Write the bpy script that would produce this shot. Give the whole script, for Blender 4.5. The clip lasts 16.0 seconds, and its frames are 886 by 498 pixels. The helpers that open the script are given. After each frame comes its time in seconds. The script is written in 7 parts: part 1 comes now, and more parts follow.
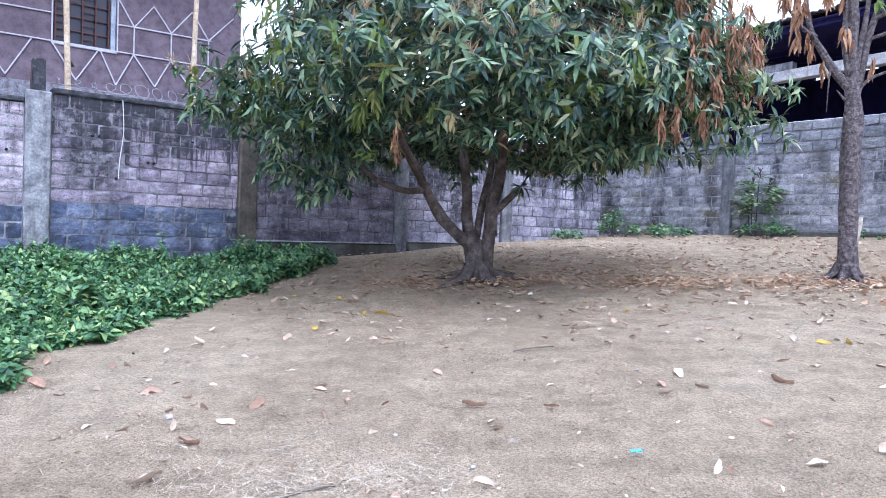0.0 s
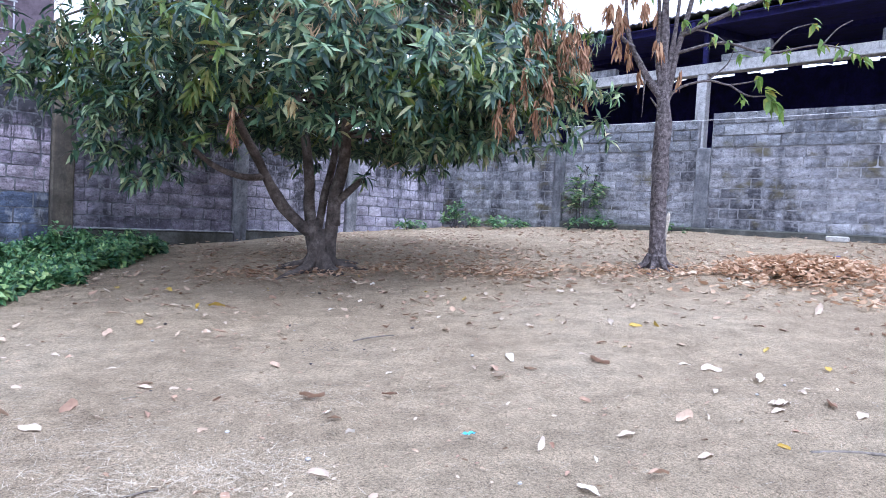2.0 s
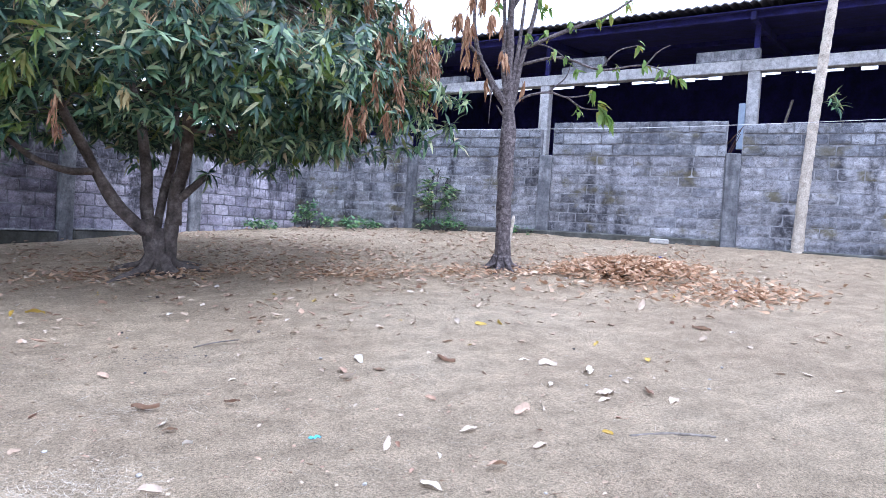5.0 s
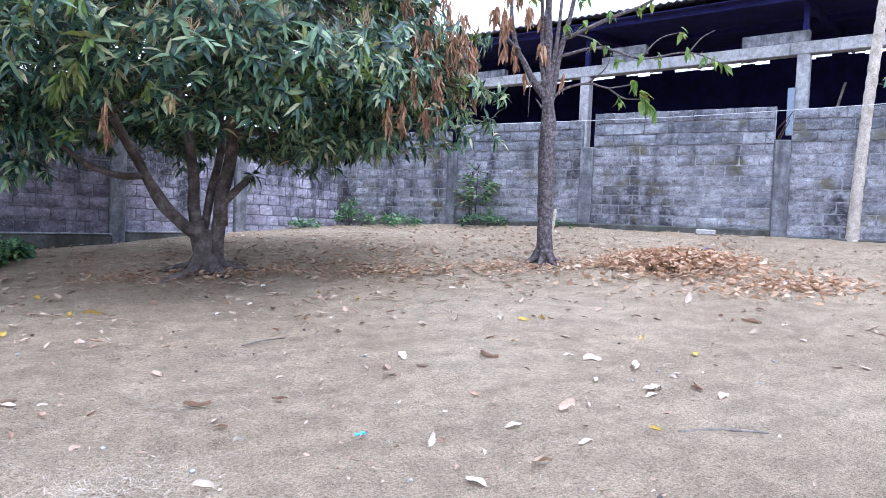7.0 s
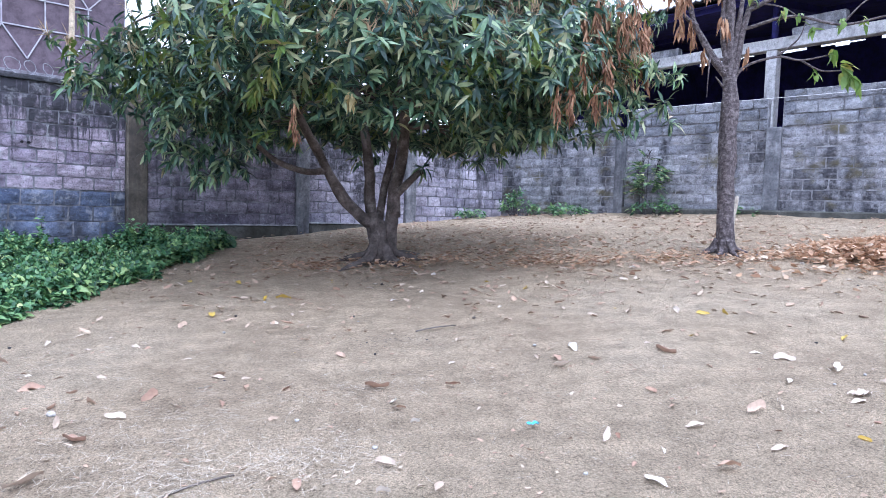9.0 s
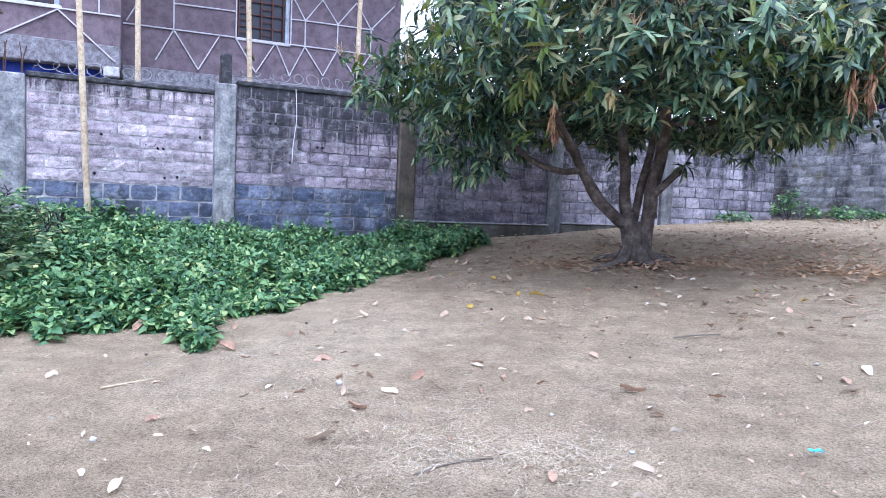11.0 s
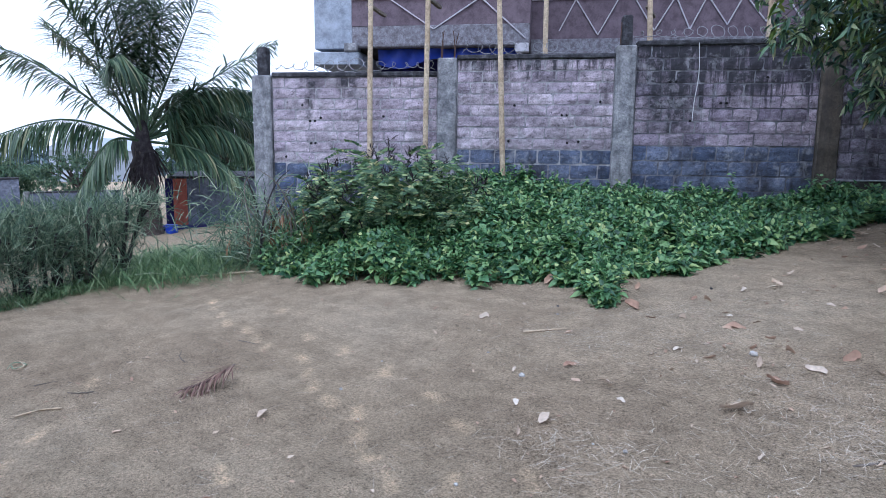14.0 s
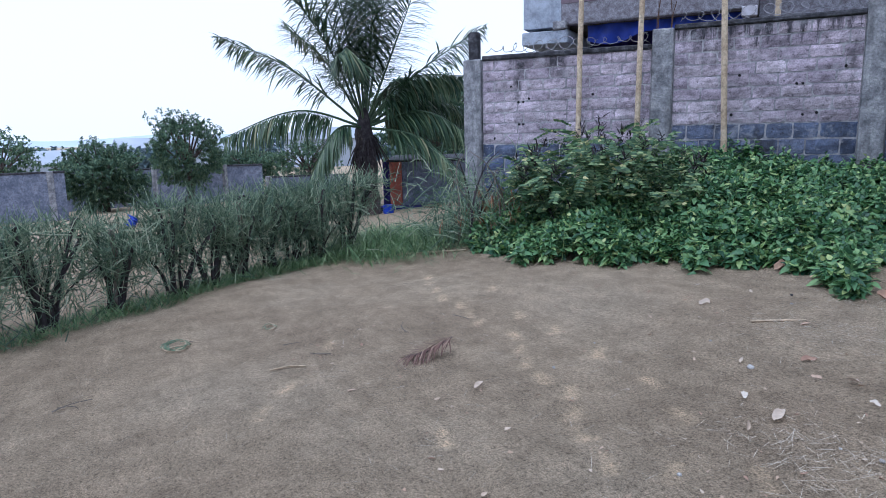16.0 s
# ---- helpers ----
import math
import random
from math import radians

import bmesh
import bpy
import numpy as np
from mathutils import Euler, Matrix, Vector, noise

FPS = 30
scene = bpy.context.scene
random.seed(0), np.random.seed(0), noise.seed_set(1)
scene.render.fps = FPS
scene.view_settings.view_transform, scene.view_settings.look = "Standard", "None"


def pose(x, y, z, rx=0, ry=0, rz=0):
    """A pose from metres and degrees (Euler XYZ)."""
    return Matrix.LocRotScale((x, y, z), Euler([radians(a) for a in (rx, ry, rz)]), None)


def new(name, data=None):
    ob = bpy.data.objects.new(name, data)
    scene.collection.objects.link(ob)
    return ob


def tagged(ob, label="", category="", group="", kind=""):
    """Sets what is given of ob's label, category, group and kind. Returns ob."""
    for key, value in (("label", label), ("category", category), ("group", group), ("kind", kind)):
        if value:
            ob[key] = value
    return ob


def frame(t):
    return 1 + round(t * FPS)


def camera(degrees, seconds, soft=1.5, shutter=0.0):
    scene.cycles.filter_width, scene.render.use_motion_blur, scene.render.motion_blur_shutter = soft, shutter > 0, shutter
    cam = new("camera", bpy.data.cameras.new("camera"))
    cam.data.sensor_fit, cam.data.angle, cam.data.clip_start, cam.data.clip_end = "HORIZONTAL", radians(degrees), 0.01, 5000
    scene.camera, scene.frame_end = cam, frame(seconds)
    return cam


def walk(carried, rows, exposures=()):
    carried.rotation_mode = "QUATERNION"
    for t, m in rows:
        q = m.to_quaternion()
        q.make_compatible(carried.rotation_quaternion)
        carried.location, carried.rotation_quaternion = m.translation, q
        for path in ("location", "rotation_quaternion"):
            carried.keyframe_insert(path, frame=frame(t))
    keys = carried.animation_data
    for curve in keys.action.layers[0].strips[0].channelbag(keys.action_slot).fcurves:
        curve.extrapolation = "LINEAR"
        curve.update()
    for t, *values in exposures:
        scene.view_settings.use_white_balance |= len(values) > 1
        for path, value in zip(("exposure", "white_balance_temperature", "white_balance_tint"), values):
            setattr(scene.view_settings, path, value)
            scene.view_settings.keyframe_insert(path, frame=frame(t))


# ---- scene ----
cam = camera(67.79, 16.0, soft=0.6)

PATH = [
    (0, pose(0.013, 0.084, 1.484, 88.01, -2.32, 0.10)),
    (0.5, pose(0.023, 0.083, 1.489, 87.94, -2.56, -4.15)),
    (1, pose(0.028, 0.076, 1.490, 88.25, -2.55, -7.55)),
    (1.5, pose(0.051, 0.088, 1.480, 87.57, -2.81, -10.25)),
    (2, pose(0.057, 0.081, 1.485, 87.77, -3.18, -13.16)),
    (2.5, pose(0.064, 0.075, 1.484, 88.67, -3.19, -15.91)),
    (3, pose(0.074, 0.098, 1.472, 88.55, -3.72, -18.59)),
    (3.5, pose(0.084, 0.095, 1.476, 88.37, -3.48, -20.00)),
    (4, pose(0.084, 0.081, 1.477, 88.54, -3.73, -22.23)),
    (4.2, pose(0.089, 0.059, 1.488, 88.58, -3.65, -23.30)),
    (4.7, pose(0.092, 0.046, 1.496, 88.59, -3.68, -24.96)),
    (5.25, pose(0.093, 0.042, 1.504, 88.44, -3.55, -26.08)),
    (5.8, pose(0.094, 0.044, 1.509, 88.23, -3.30, -26.17)),
    (6.3, pose(0.095, 0.045, 1.510, 88.08, -3.01, -25.09)),
    (6.5, pose(0.097, 0.042, 1.507, 88.24, -2.95, -24.53)),
    (7, pose(0.095, 0.043, 1.508, 87.92, -2.47, -22.09)),
    (7.5, pose(0.095, 0.047, 1.507, 87.41, -2.73, -20.66)),
    (8, pose(0.089, 0.063, 1.502, 87.02, -2.63, -18.29)),
    (8.5, pose(0.067, 0.062, 1.499, 86.58, -2.43, -13.52)),
    (9, pose(0.049, 0.071, 1.496, 86.58, -1.83, -8.05)),
    (9.2, pose(0.052, 0.070, 1.496, 86.74, -1.74, -5.59)),
    (9.9, pose(0.027, 0.072, 1.488, 86.67, -1.69, 1.45)),
    (10.6, pose(-0.012, 0.063, 1.476, 86.28, -2.17, 9.13)),
    (11.3, pose(-0.044, 0.044, 1.471, 85.73, -2.51, 16.31)),
    (11.5, pose(-0.052, 0.043, 1.472, 85.70, -2.44, 18.75)),
    (12, pose(-0.072, 0.013, 1.474, 85.00, -2.57, 24.50)),
    (12.5, pose(-0.088, -0.018, 1.478, 84.43, -2.17, 30.56)),
    (13, pose(-0.113, -0.030, 1.470, 83.57, -1.39, 35.75)),
    (13.5, pose(-0.140, -0.057, 1.474, 82.93, -1.10, 40.97)),
    (14, pose(-0.153, -0.086, 1.468, 81.72, -0.53, 45.43)),
    (14.5, pose(-0.170, -0.102, 1.464, 80.88, 0.19, 50.06)),
    (15, pose(-0.181, -0.111, 1.454, 80.11, 0.47, 53.30)),
    (15.5, pose(-0.191, -0.126, 1.457, 79.85, 0.85, 56.46)),
    (16, pose(-0.195, -0.170, 1.458, 80.21, 1.19, 62.58)),
]
EXPOSURES = [(0.0, 1.36, 5200, 15), (2.0, 1.27, 5200, 15), (9.2, 1.27, 5200, 15), (11.3, 1.3, 5200, 14), (12.0, 1.24, 5200, 13), (12.5, 0.79, 5200, 13), (13.0, 0.64, 5200, 13), (14.0, 0.37, 5200, 12), (15.0, 0.23, 5200, 12), (16.0, 0.12, 5200, 12)]
walk(cam, PATH, EXPOSURES)

# ---- light: a bright overcast sky and a weak, wide sun ----
SUN_ELEVATION, SUN_TURN = 62.0, 150.0
world = bpy.data.worlds.new("overcast_sky")
scene.world = world
world.use_nodes = True
wn, wl = world.node_tree.nodes, world.node_tree.links
wn.clear()
sky = wn.new("ShaderNodeTexSky")
sky.sky_type, sky.sun_disc = "NISHITA", False
sky.sun_elevation, sky.sun_rotation = radians(SUN_ELEVATION), radians(SUN_TURN)
sky.dust_density, sky.air_density = 4.0, 1.5
sky_level = wn.new("ShaderNodeVectorMath")
sky_level.operation = "SCALE"
sky_level.inputs["Scale"].default_value = 0.10
cloud = wn.new("ShaderNodeMix")
cloud.data_type = "RGBA"
cloud.inputs[0].default_value = 0.86
cloud.inputs[7].default_value = (1.16, 1.18, 1.24, 1)
back = wn.new("ShaderNodeBackground")
back.inputs["Strength"].default_value = 1.0
wout = wn.new("ShaderNodeOutputWorld")
wl.new(sky.outputs[0], sky_level.inputs[0])
wl.new(sky_level.outputs[0], cloud.inputs[6])
wl.new(cloud.outputs[2], back.inputs[0])
wl.new(back.outputs[0], wout.inputs[0])

sun = new("sun", bpy.data.lights.new("sun", "SUN"))
sun.data.energy, sun.data.angle, sun.data.color = 0.9, radians(25), (1.0, 0.96, 0.9)
sun.rotation_euler = (radians(90 - SUN_ELEVATION), 0, radians(180 - SUN_TURN))


# ---- materials ----
def nodes_of(name):
    m = bpy.data.materials.new(name)
    m.use_nodes = True
    nt = m.node_tree
    return m, nt, nt.nodes["Principled BSDF"]


def add(nt, kind, **inputs):
    n = nt.nodes.new(kind)
    for key, value in inputs.items():
        n.inputs[key.replace("_", " ")].default_value = value
    return n


def noise_at(nt, coords, scale, detail=4.0, rough=0.55, stretch=(1, 1, 1)):
    mp = add(nt, "ShaderNodeMapping", Scale=stretch)
    nt.links.new(coords, mp.inputs["Vector"])
    n = add(nt, "ShaderNodeTexNoise", Scale=scale, Detail=detail, Roughness=rough)
    nt.links.new(mp.outputs[0], n.inputs["Vector"])
    return n.outputs["Fac"]


def ramp(nt, fac, stops):
    r = nt.nodes.new("ShaderNodeValToRGB")
    e = r.color_ramp.elements
    while len(e) < len(stops):
        e.new(0.5)
    for el, (pos, col) in zip(e, stops):
        el.position, el.color = pos, (*col, 1) if len(col) == 3 else col
    nt.links.new(fac, r.inputs[0])
    return r.outputs[0]


def mixc(nt, fac, a, b, mode="MIX"):
    n = nt.nodes.new("ShaderNodeMix")
    n.data_type, n.blend_type = "RGBA", mode
    for sock, v in ((n.inputs[0], fac), (n.inputs[6], a), (n.inputs[7], b)):
        if hasattr(v, "is_linked"):
            nt.links.new(v, sock)
        else:
            sock.default_value = v if isinstance(v, (int, float)) else (*v, 1)
    return n.outputs[2]


def bumped(nt, bsdf, height, strength, distance):
    b = add(nt, "ShaderNodeBump", Strength=strength, Distance=distance)
    nt.links.new(height, b.inputs["Height"])
    nt.links.new(b.outputs[0], bsdf.inputs["Normal"])


def position(nt):
    return nt.nodes.new("ShaderNodeNewGeometry").outputs["Position"]


def W(a):
    return (a, a, a)


def rough_mat(name, dark, mid, light, scale=3.0, fine=60.0, rough=0.9, bump=0.4, depth=0.01, island=0.0, per_object=0.0, streak=0.0, streak_col=(0.03, 0.03, 0.035), metal=0.0):
    """A mottled matt surface: broad patches, fine grain, and dark runs of dirt."""
    m, nt, b = nodes_of(name)
    pos = position(nt)
    broad = noise_at(nt, pos, scale, 5)
    grain = noise_at(nt, pos, fine, 3, 0.7)
    col = ramp(nt, broad, [(0.3, dark), (0.5, mid), (0.72, light)])
    col = mixc(nt, 0.45, col, ramp(nt, grain, [(0.25, W(0.25)), (0.75, W(1.0))]), "MULTIPLY") if fine else col
    blotch = noise_at(nt, pos, scale * 4.5, 5, 0.7)
    col = mixc(nt, 0.65, col, ramp(nt, blotch, [(0.36, W(0.5)), (0.5, W(0.95)), (0.64, W(1.25))]), "MULTIPLY")
    if streak:
        runs = noise_at(nt, pos, 3.2, 5, 0.65, (1.6, 1.6, 0.22))
        col = mixc(nt, mixc(nt, 1.0, ramp(nt, runs, [(0.62 - 0.22 * streak, W(0)), (0.74 - 0.1 * streak, W(0.85))]), ramp(nt, grain, [(0.2, W(0.5)), (0.8, W(1))]), "MULTIPLY"), col, streak_col)
    if island or per_object:
        src = nt.nodes.new("ShaderNodeNewGeometry").outputs["Random Per Island"] if island else nt.nodes.new("ShaderNodeObjectInfo").outputs["Random"]
        k = island or per_object
        col = mixc(nt, 1.0, col, ramp(nt, src, [(0.0, W(1 - k)), (1.0, W(1.0))]), "MULTIPLY")
    nt.links.new(col, b.inputs["Base Color"])
    b.inputs["Roughness"].default_value, b.inputs["Metallic"].default_value = rough, metal
    h = nt.nodes.new("ShaderNodeMath")
    h.operation = "MULTIPLY_ADD"
    nt.links.new(grain, h.inputs[0])
    h.inputs[1].default_value = 0.5
    nt.links.new(broad, h.inputs[2])
    bumped(nt, b, h.outputs[0], bump, depth)
    return m


def leaf_mat(name, stops, rough=0.45, through_light=0.25, per_object=False):
    """Leaves, each with its own shade, that let some light through."""
    m, nt, b = nodes_of(name)
    src = nt.nodes.new("ShaderNodeObjectInfo").outputs["Random"] if per_object else nt.nodes.new("ShaderNodeNewGeometry").outputs["Random Per Island"]
    col = ramp(nt, src, stops)
    mottle = noise_at(nt, position(nt), 35, 3)
    col = mixc(nt, 0.5, col, ramp(nt, mottle, [(0.3, W(0.45)), (0.7, W(1.0))]), "MULTIPLY")
    nt.links.new(col, b.inputs["Base Color"])
    b.inputs["Roughness"].default_value = rough
    b.inputs["Specular IOR Level"].default_value = 0.5
    tr = nt.nodes.new("ShaderNodeBsdfTranslucent")
    nt.links.new(col, tr.inputs["Color"])
    mx = nt.nodes.new("ShaderNodeMixShader")
    mx.inputs[0].default_value = through_light
    nt.links.new(b.outputs[0], mx.inputs[1])
    nt.links.new(tr.outputs[0], mx.inputs[2])
    nt.links.new(mx.outputs[0], nt.nodes["Material Output"].inputs["Surface"])
    return m


def soil_mat():
    m, nt, b = nodes_of("sandy_soil")
    pos = position(nt)
    broad, mid, fine = noise_at(nt, pos, 0.55, 5), noise_at(nt, pos, 5.0, 6, 0.65), noise_at(nt, pos, 62, 5, 0.8)
    grit = noise_at(nt, pos, 150, 3, 0.75)
    col = ramp(nt, broad, [(0.3, (0.45, 0.35, 0.245)), (0.52, (0.535, 0.425, 0.30)), (0.72, (0.61, 0.50, 0.365))])
    drag = noise_at(nt, pos, 2.2, 5, 0.7, (0.45, 2.4, 1))
    col = mixc(nt, 0.6, col, ramp(nt, mid, [(0.36, W(0.66)), (0.64, W(1.15))]), "MULTIPLY")
    col = mixc(nt, 0.4, col, ramp(nt, drag, [(0.36, W(0.72)), (0.5, W(0.98)), (0.66, W(1.18))]), "MULTIPLY")
    col = mixc(nt, 0.95, col, ramp(nt, fine, [(0.36, W(0.42)), (0.47, W(0.95)), (0.62, W(1.25))]), "MULTIPLY")
    specks = noise_at(nt, pos, 105, 2, 0.5)
    col = mixc(nt, ramp(nt, specks, [(0.64, W(0)), (0.68, W(0.7))]), col, (0.14, 0.115, 0.09))
    col = mixc(nt, ramp(nt, specks, [(0.30, W(0.55)), (0.35, W(0))]), col, (0.72, 0.64, 0.53))
    col = mixc(nt, 0.85, col, ramp(nt, grit, [(0.38, W(0.5)), (0.5, W(0.95)), (0.62, W(1.25))]), "MULTIPLY")
    # mask from the ground mesh: painted mango shade together with darker soil
    shade_damp = nt.nodes.new("ShaderNodeAttribute")
    shade_damp.attribute_name = "shade_damp"
    col = mixc(nt, shade_damp.outputs["Fac"], col, mixc(nt, 1.0, col, (0.60, 0.56, 0.52), "MULTIPLY"))
    worn = nt.nodes.new("ShaderNodeAttribute")
    worn.attribute_name = "worn"
    broken = mixc(nt, 1.0, ramp(nt, fine, [(0.3, W(0.45)), (0.5, W(1.0))]), worn.outputs["Fac"], "MULTIPLY")
    col = mixc(nt, broken, col, mixc(nt, 1.0, col, (1.7, 1.66, 1.58), "MULTIPLY"))
    nt.links.new(col, b.inputs["Base Color"])
    b.inputs["Roughness"].default_value = 0.97
    b.inputs["Specular IOR Level"].default_value = 0.2
    h = nt.nodes.new("ShaderNodeMath")
    h.operation = "MULTIPLY_ADD"
    nt.links.new(fine, h.inputs[0])
    h.inputs[1].default_value = 0.9
    nt.links.new(mid, h.inputs[2])
    bumped(nt, b, h.outputs[0], 0.95, 0.045)
    return m


def block_mat(name, tints, streak, damp_col=None, moss=0.0, top=0.0, drip_reach=0.6, drips=0.1):
    """Cement blocks: each its own tint, pitted, with black runs of algae below the coping."""
    m, nt, b = nodes_of(name)
    pos = position(nt)
    broad, grain = noise_at(nt, pos, 2.0, 5), noise_at(nt, pos, 70, 4, 0.7)
    rnd = nt.nodes.new("ShaderNodeObjectInfo").outputs["Random"]
    col = ramp(nt, rnd, [(i / (len(tints) - 1), c) for i, c in enumerate(tints)])
    blotch = noise_at(nt, pos, 11, 5, 0.7)
    col = mixc(nt, 0.6, col, ramp(nt, broad, [(0.36, W(0.5)), (0.64, W(1.15))]), "MULTIPLY")
    col = mixc(nt, 0.7, col, ramp(nt, blotch, [(0.36, W(0.5)), (0.5, W(0.95)), (0.66, W(1.25))]), "MULTIPLY")
    col = mixc(nt, 0.7, col, ramp(nt, grain, [(0.36, W(0.35)), (0.5, W(0.95)), (0.64, W(1.15))]), "MULTIPLY")
    pits = noise_at(nt, pos, 26, 2, 0.5)
    col = mixc(nt, ramp(nt, pits, [(0.7, W(0)), (0.73, W(0.85))]), col, (0.03, 0.028, 0.034))
    band = noise_at(nt, pos, 5.0, 4, 0.65, (0.35, 0.35, 1.5))
    col = mixc(nt, 0.75, col, ramp(nt, band, [(0.36, W(0.5)), (0.5, W(0.95)), (0.64, W(1.3))]), "MULTIPLY")
    smear = noise_at(nt, pos, 17, 5, 0.75, (0.7, 0.7, 1.3))
    col = mixc(nt, ramp(nt, smear, [(0.57, W(0)), (0.67, W(0.5))]), col, (0.46, 0.455, 0.5))
    col = mixc(nt, ramp(nt, smear, [(0.33, W(0.75)), (0.42, W(0))]), col, (0.05, 0.048, 0.06))
    runs = noise_at(nt, pos, 1.5, 4, 0.52, (1.5, 1.5, 0.45))
    if top:
        # algae starts at the wall's top and thins out downwards
        sep = nt.nodes.new("ShaderNodeSeparateXYZ")
        nt.links.new(pos, sep.inputs[0])
        reach = add(nt, "ShaderNodeMapRange")
        for key, v in (("From Min", top - 1.3), ("From Max", top), ("To Min", -0.08), ("To Max", 0.2)):
            reach.inputs[key].default_value = v
        nt.links.new(sep.outputs[2], reach.inputs["Value"])
        plus = nt.nodes.new("ShaderNodeMath")
        nt.links.new(runs, plus.inputs[0])
        nt.links.new(reach.outputs[0], plus.inputs[1])
        runs = plus.outputs[0]
        # thin drips below the coping
        near_top = add(nt, "ShaderNodeMapRange")
        for key, v in (("From Min", top - drip_reach), ("From Max", top), ("To Min", -0.25), ("To Max", drips)):
            near_top.inputs[key].default_value = v
        nt.links.new(sep.outputs[2], near_top.inputs["Value"])
        drip = nt.nodes.new("ShaderNodeMath")
        nt.links.new(noise_at(nt, pos, 7.0, 5, 0.65, (1.7, 1.7, 0.13)), drip.inputs[0])
        nt.links.new(near_top.outputs[0], drip.inputs[1])
        col = mixc(nt, ramp(nt, drip.outputs[0], [(0.52, W(0)), (0.62, W(0.88))]), col, (0.03, 0.03, 0.042))
    spots = noise_at(nt, pos, 13, 4, 0.65)
    mask = mixc(nt, 1.0, ramp(nt, runs, [(0.66 - 0.2 * streak, W(0)), (0.78 - 0.2 * streak, W(0.95))]), ramp(nt, spots, [(0.34, W(0.35)), (0.55, W(1))]), "MULTIPLY")
    col = mixc(nt, mask, col, damp_col or (0.035, 0.035, 0.045))
    if moss:
        patch = noise_at(nt, pos, 1.7, 4, 0.6, (1, 1, 1.6))
        col = mixc(nt, ramp(nt, patch, [(0.56, W(0)), (0.68, W(moss))]), col, (0.11, 0.095, 0.045))
    pale = noise_at(nt, pos, 4.5, 5, 0.7)
    col = mixc(nt, ramp(nt, pale, [(0.55, W(0)), (0.66, W(0.38))]), col, (0.5, 0.5, 0.54))
    nt.links.new(col, b.inputs["Base Color"])
    b.inputs["Roughness"].default_value = 0.93
    bumped(nt, b, mixc(nt, 0.5, grain, blotch), 0.9, 0.02)
    return m


def plain(name, col, rough=0.6, metal=0.0, spread=0.25, scale=12.0):
    """Paint, plastic or metal with a little wear."""
    m, nt, b = nodes_of(name)
    n = noise_at(nt, position(nt), scale, 5, 0.6)
    c = mixc(nt, 1.0, col, ramp(nt, n, [(0.3, W(1 - spread)), (0.7, W(1.0))]), "MULTIPLY")
    nt.links.new(c, b.inputs["Base Color"])
    b.inputs["Roughness"].default_value, b.inputs["Metallic"].default_value = rough, metal
    bumped(nt, b, n, 0.15, 0.004)
    return m


SOIL = soil_mat()
PINK = block_mat("lilac_cement_blocks", [(0.44, 0.375, 0.46), (0.56, 0.48, 0.565), (0.64, 0.56, 0.64), (0.50, 0.43, 0.515)], -0.1, top=2.8, drip_reach=0.55, drips=0.08)
PINK_DIRTY = block_mat("stained_lilac_cement_blocks", [(0.24, 0.205, 0.28), (0.36, 0.305, 0.39), (0.48, 0.41, 0.50), (0.29, 0.25, 0.325)], 0.8, top=3.0, drip_reach=1.6, drips=0.2)
BLUE_BLOCK = block_mat("blue_washed_cement_blocks", [(0.075, 0.10, 0.185), (0.12, 0.15, 0.25), (0.19, 0.22, 0.33), (0.09, 0.12, 0.21)], 0.6)
GREY_LEFT = block_mat("weathered_cement_blocks", [(0.27, 0.255, 0.335), (0.40, 0.375, 0.465), (0.52, 0.49, 0.58), (0.32, 0.305, 0.385)], 0.8, top=3.15, drip_reach=1.8, drips=0.16)
GREY_BACK = block_mat("grey_cement_blocks", [(0.22, 0.225, 0.26), (0.31, 0.31, 0.345), (0.42, 0.415, 0.45), (0.26, 0.26, 0.295)], 0.85, moss=0.8)
GREY_TOP = block_mat("newer_grey_cement_blocks", [(0.17, 0.18, 0.215), (0.24, 0.25, 0.285), (0.34, 0.35, 0.385), (0.2, 0.21, 0.245)], 0.5, moss=0.6)
GREY_DARK = block_mat("blackened_cement_blocks", [(0.15, 0.135, 0.185), (0.235, 0.21, 0.27), (0.33, 0.30, 0.37), (0.18, 0.165, 0.215)], 0.95, top=3.15, drip_reach=2.2, drips=0.2)
MORTAR = rough_mat("mortar", (0.11, 0.11, 0.135), (0.23, 0.23, 0.27), (0.42, 0.42, 0.46), 4, 50, streak=0.7)
MORTAR_BACK = rough_mat("smeared_mortar", (0.19, 0.19, 0.21), (0.34, 0.34, 0.37), (0.52, 0.52, 0.55), 6, 45, streak=0.5)
MORTAR_PALE = rough_mat("pale_mortar", (0.3, 0.295, 0.33), (0.46, 0.45, 0.49), (0.64, 0.63, 0.66), 6, 50, streak=0.4)
PILLAR = rough_mat("cast_concrete", (0.17, 0.175, 0.20), (0.33, 0.335, 0.365), (0.52, 0.52, 0.545), 7, 38, bump=0.9, depth=0.02, streak=0.65)
PILLAR_GREY = rough_mat("stained_grey_concrete", (0.13, 0.135, 0.155), (0.22, 0.225, 0.25), (0.36, 0.365, 0.39), 4.5, 45, bump=0.9, depth=0.02, streak=0.75)
PILLAR_BROWN = rough_mat("earth_stained_concrete", (0.07, 0.06, 0.05), (0.15, 0.125, 0.10), (0.24, 0.205, 0.165), 3.5, 45, bump=0.8, depth=0.02, streak=0.8)
COPING = rough_mat("blackened_concrete", (0.022, 0.022, 0.028), (0.055, 0.055, 0.068), (0.16, 0.16, 0.18), 9, 45, bump=1.0, depth=0.03)
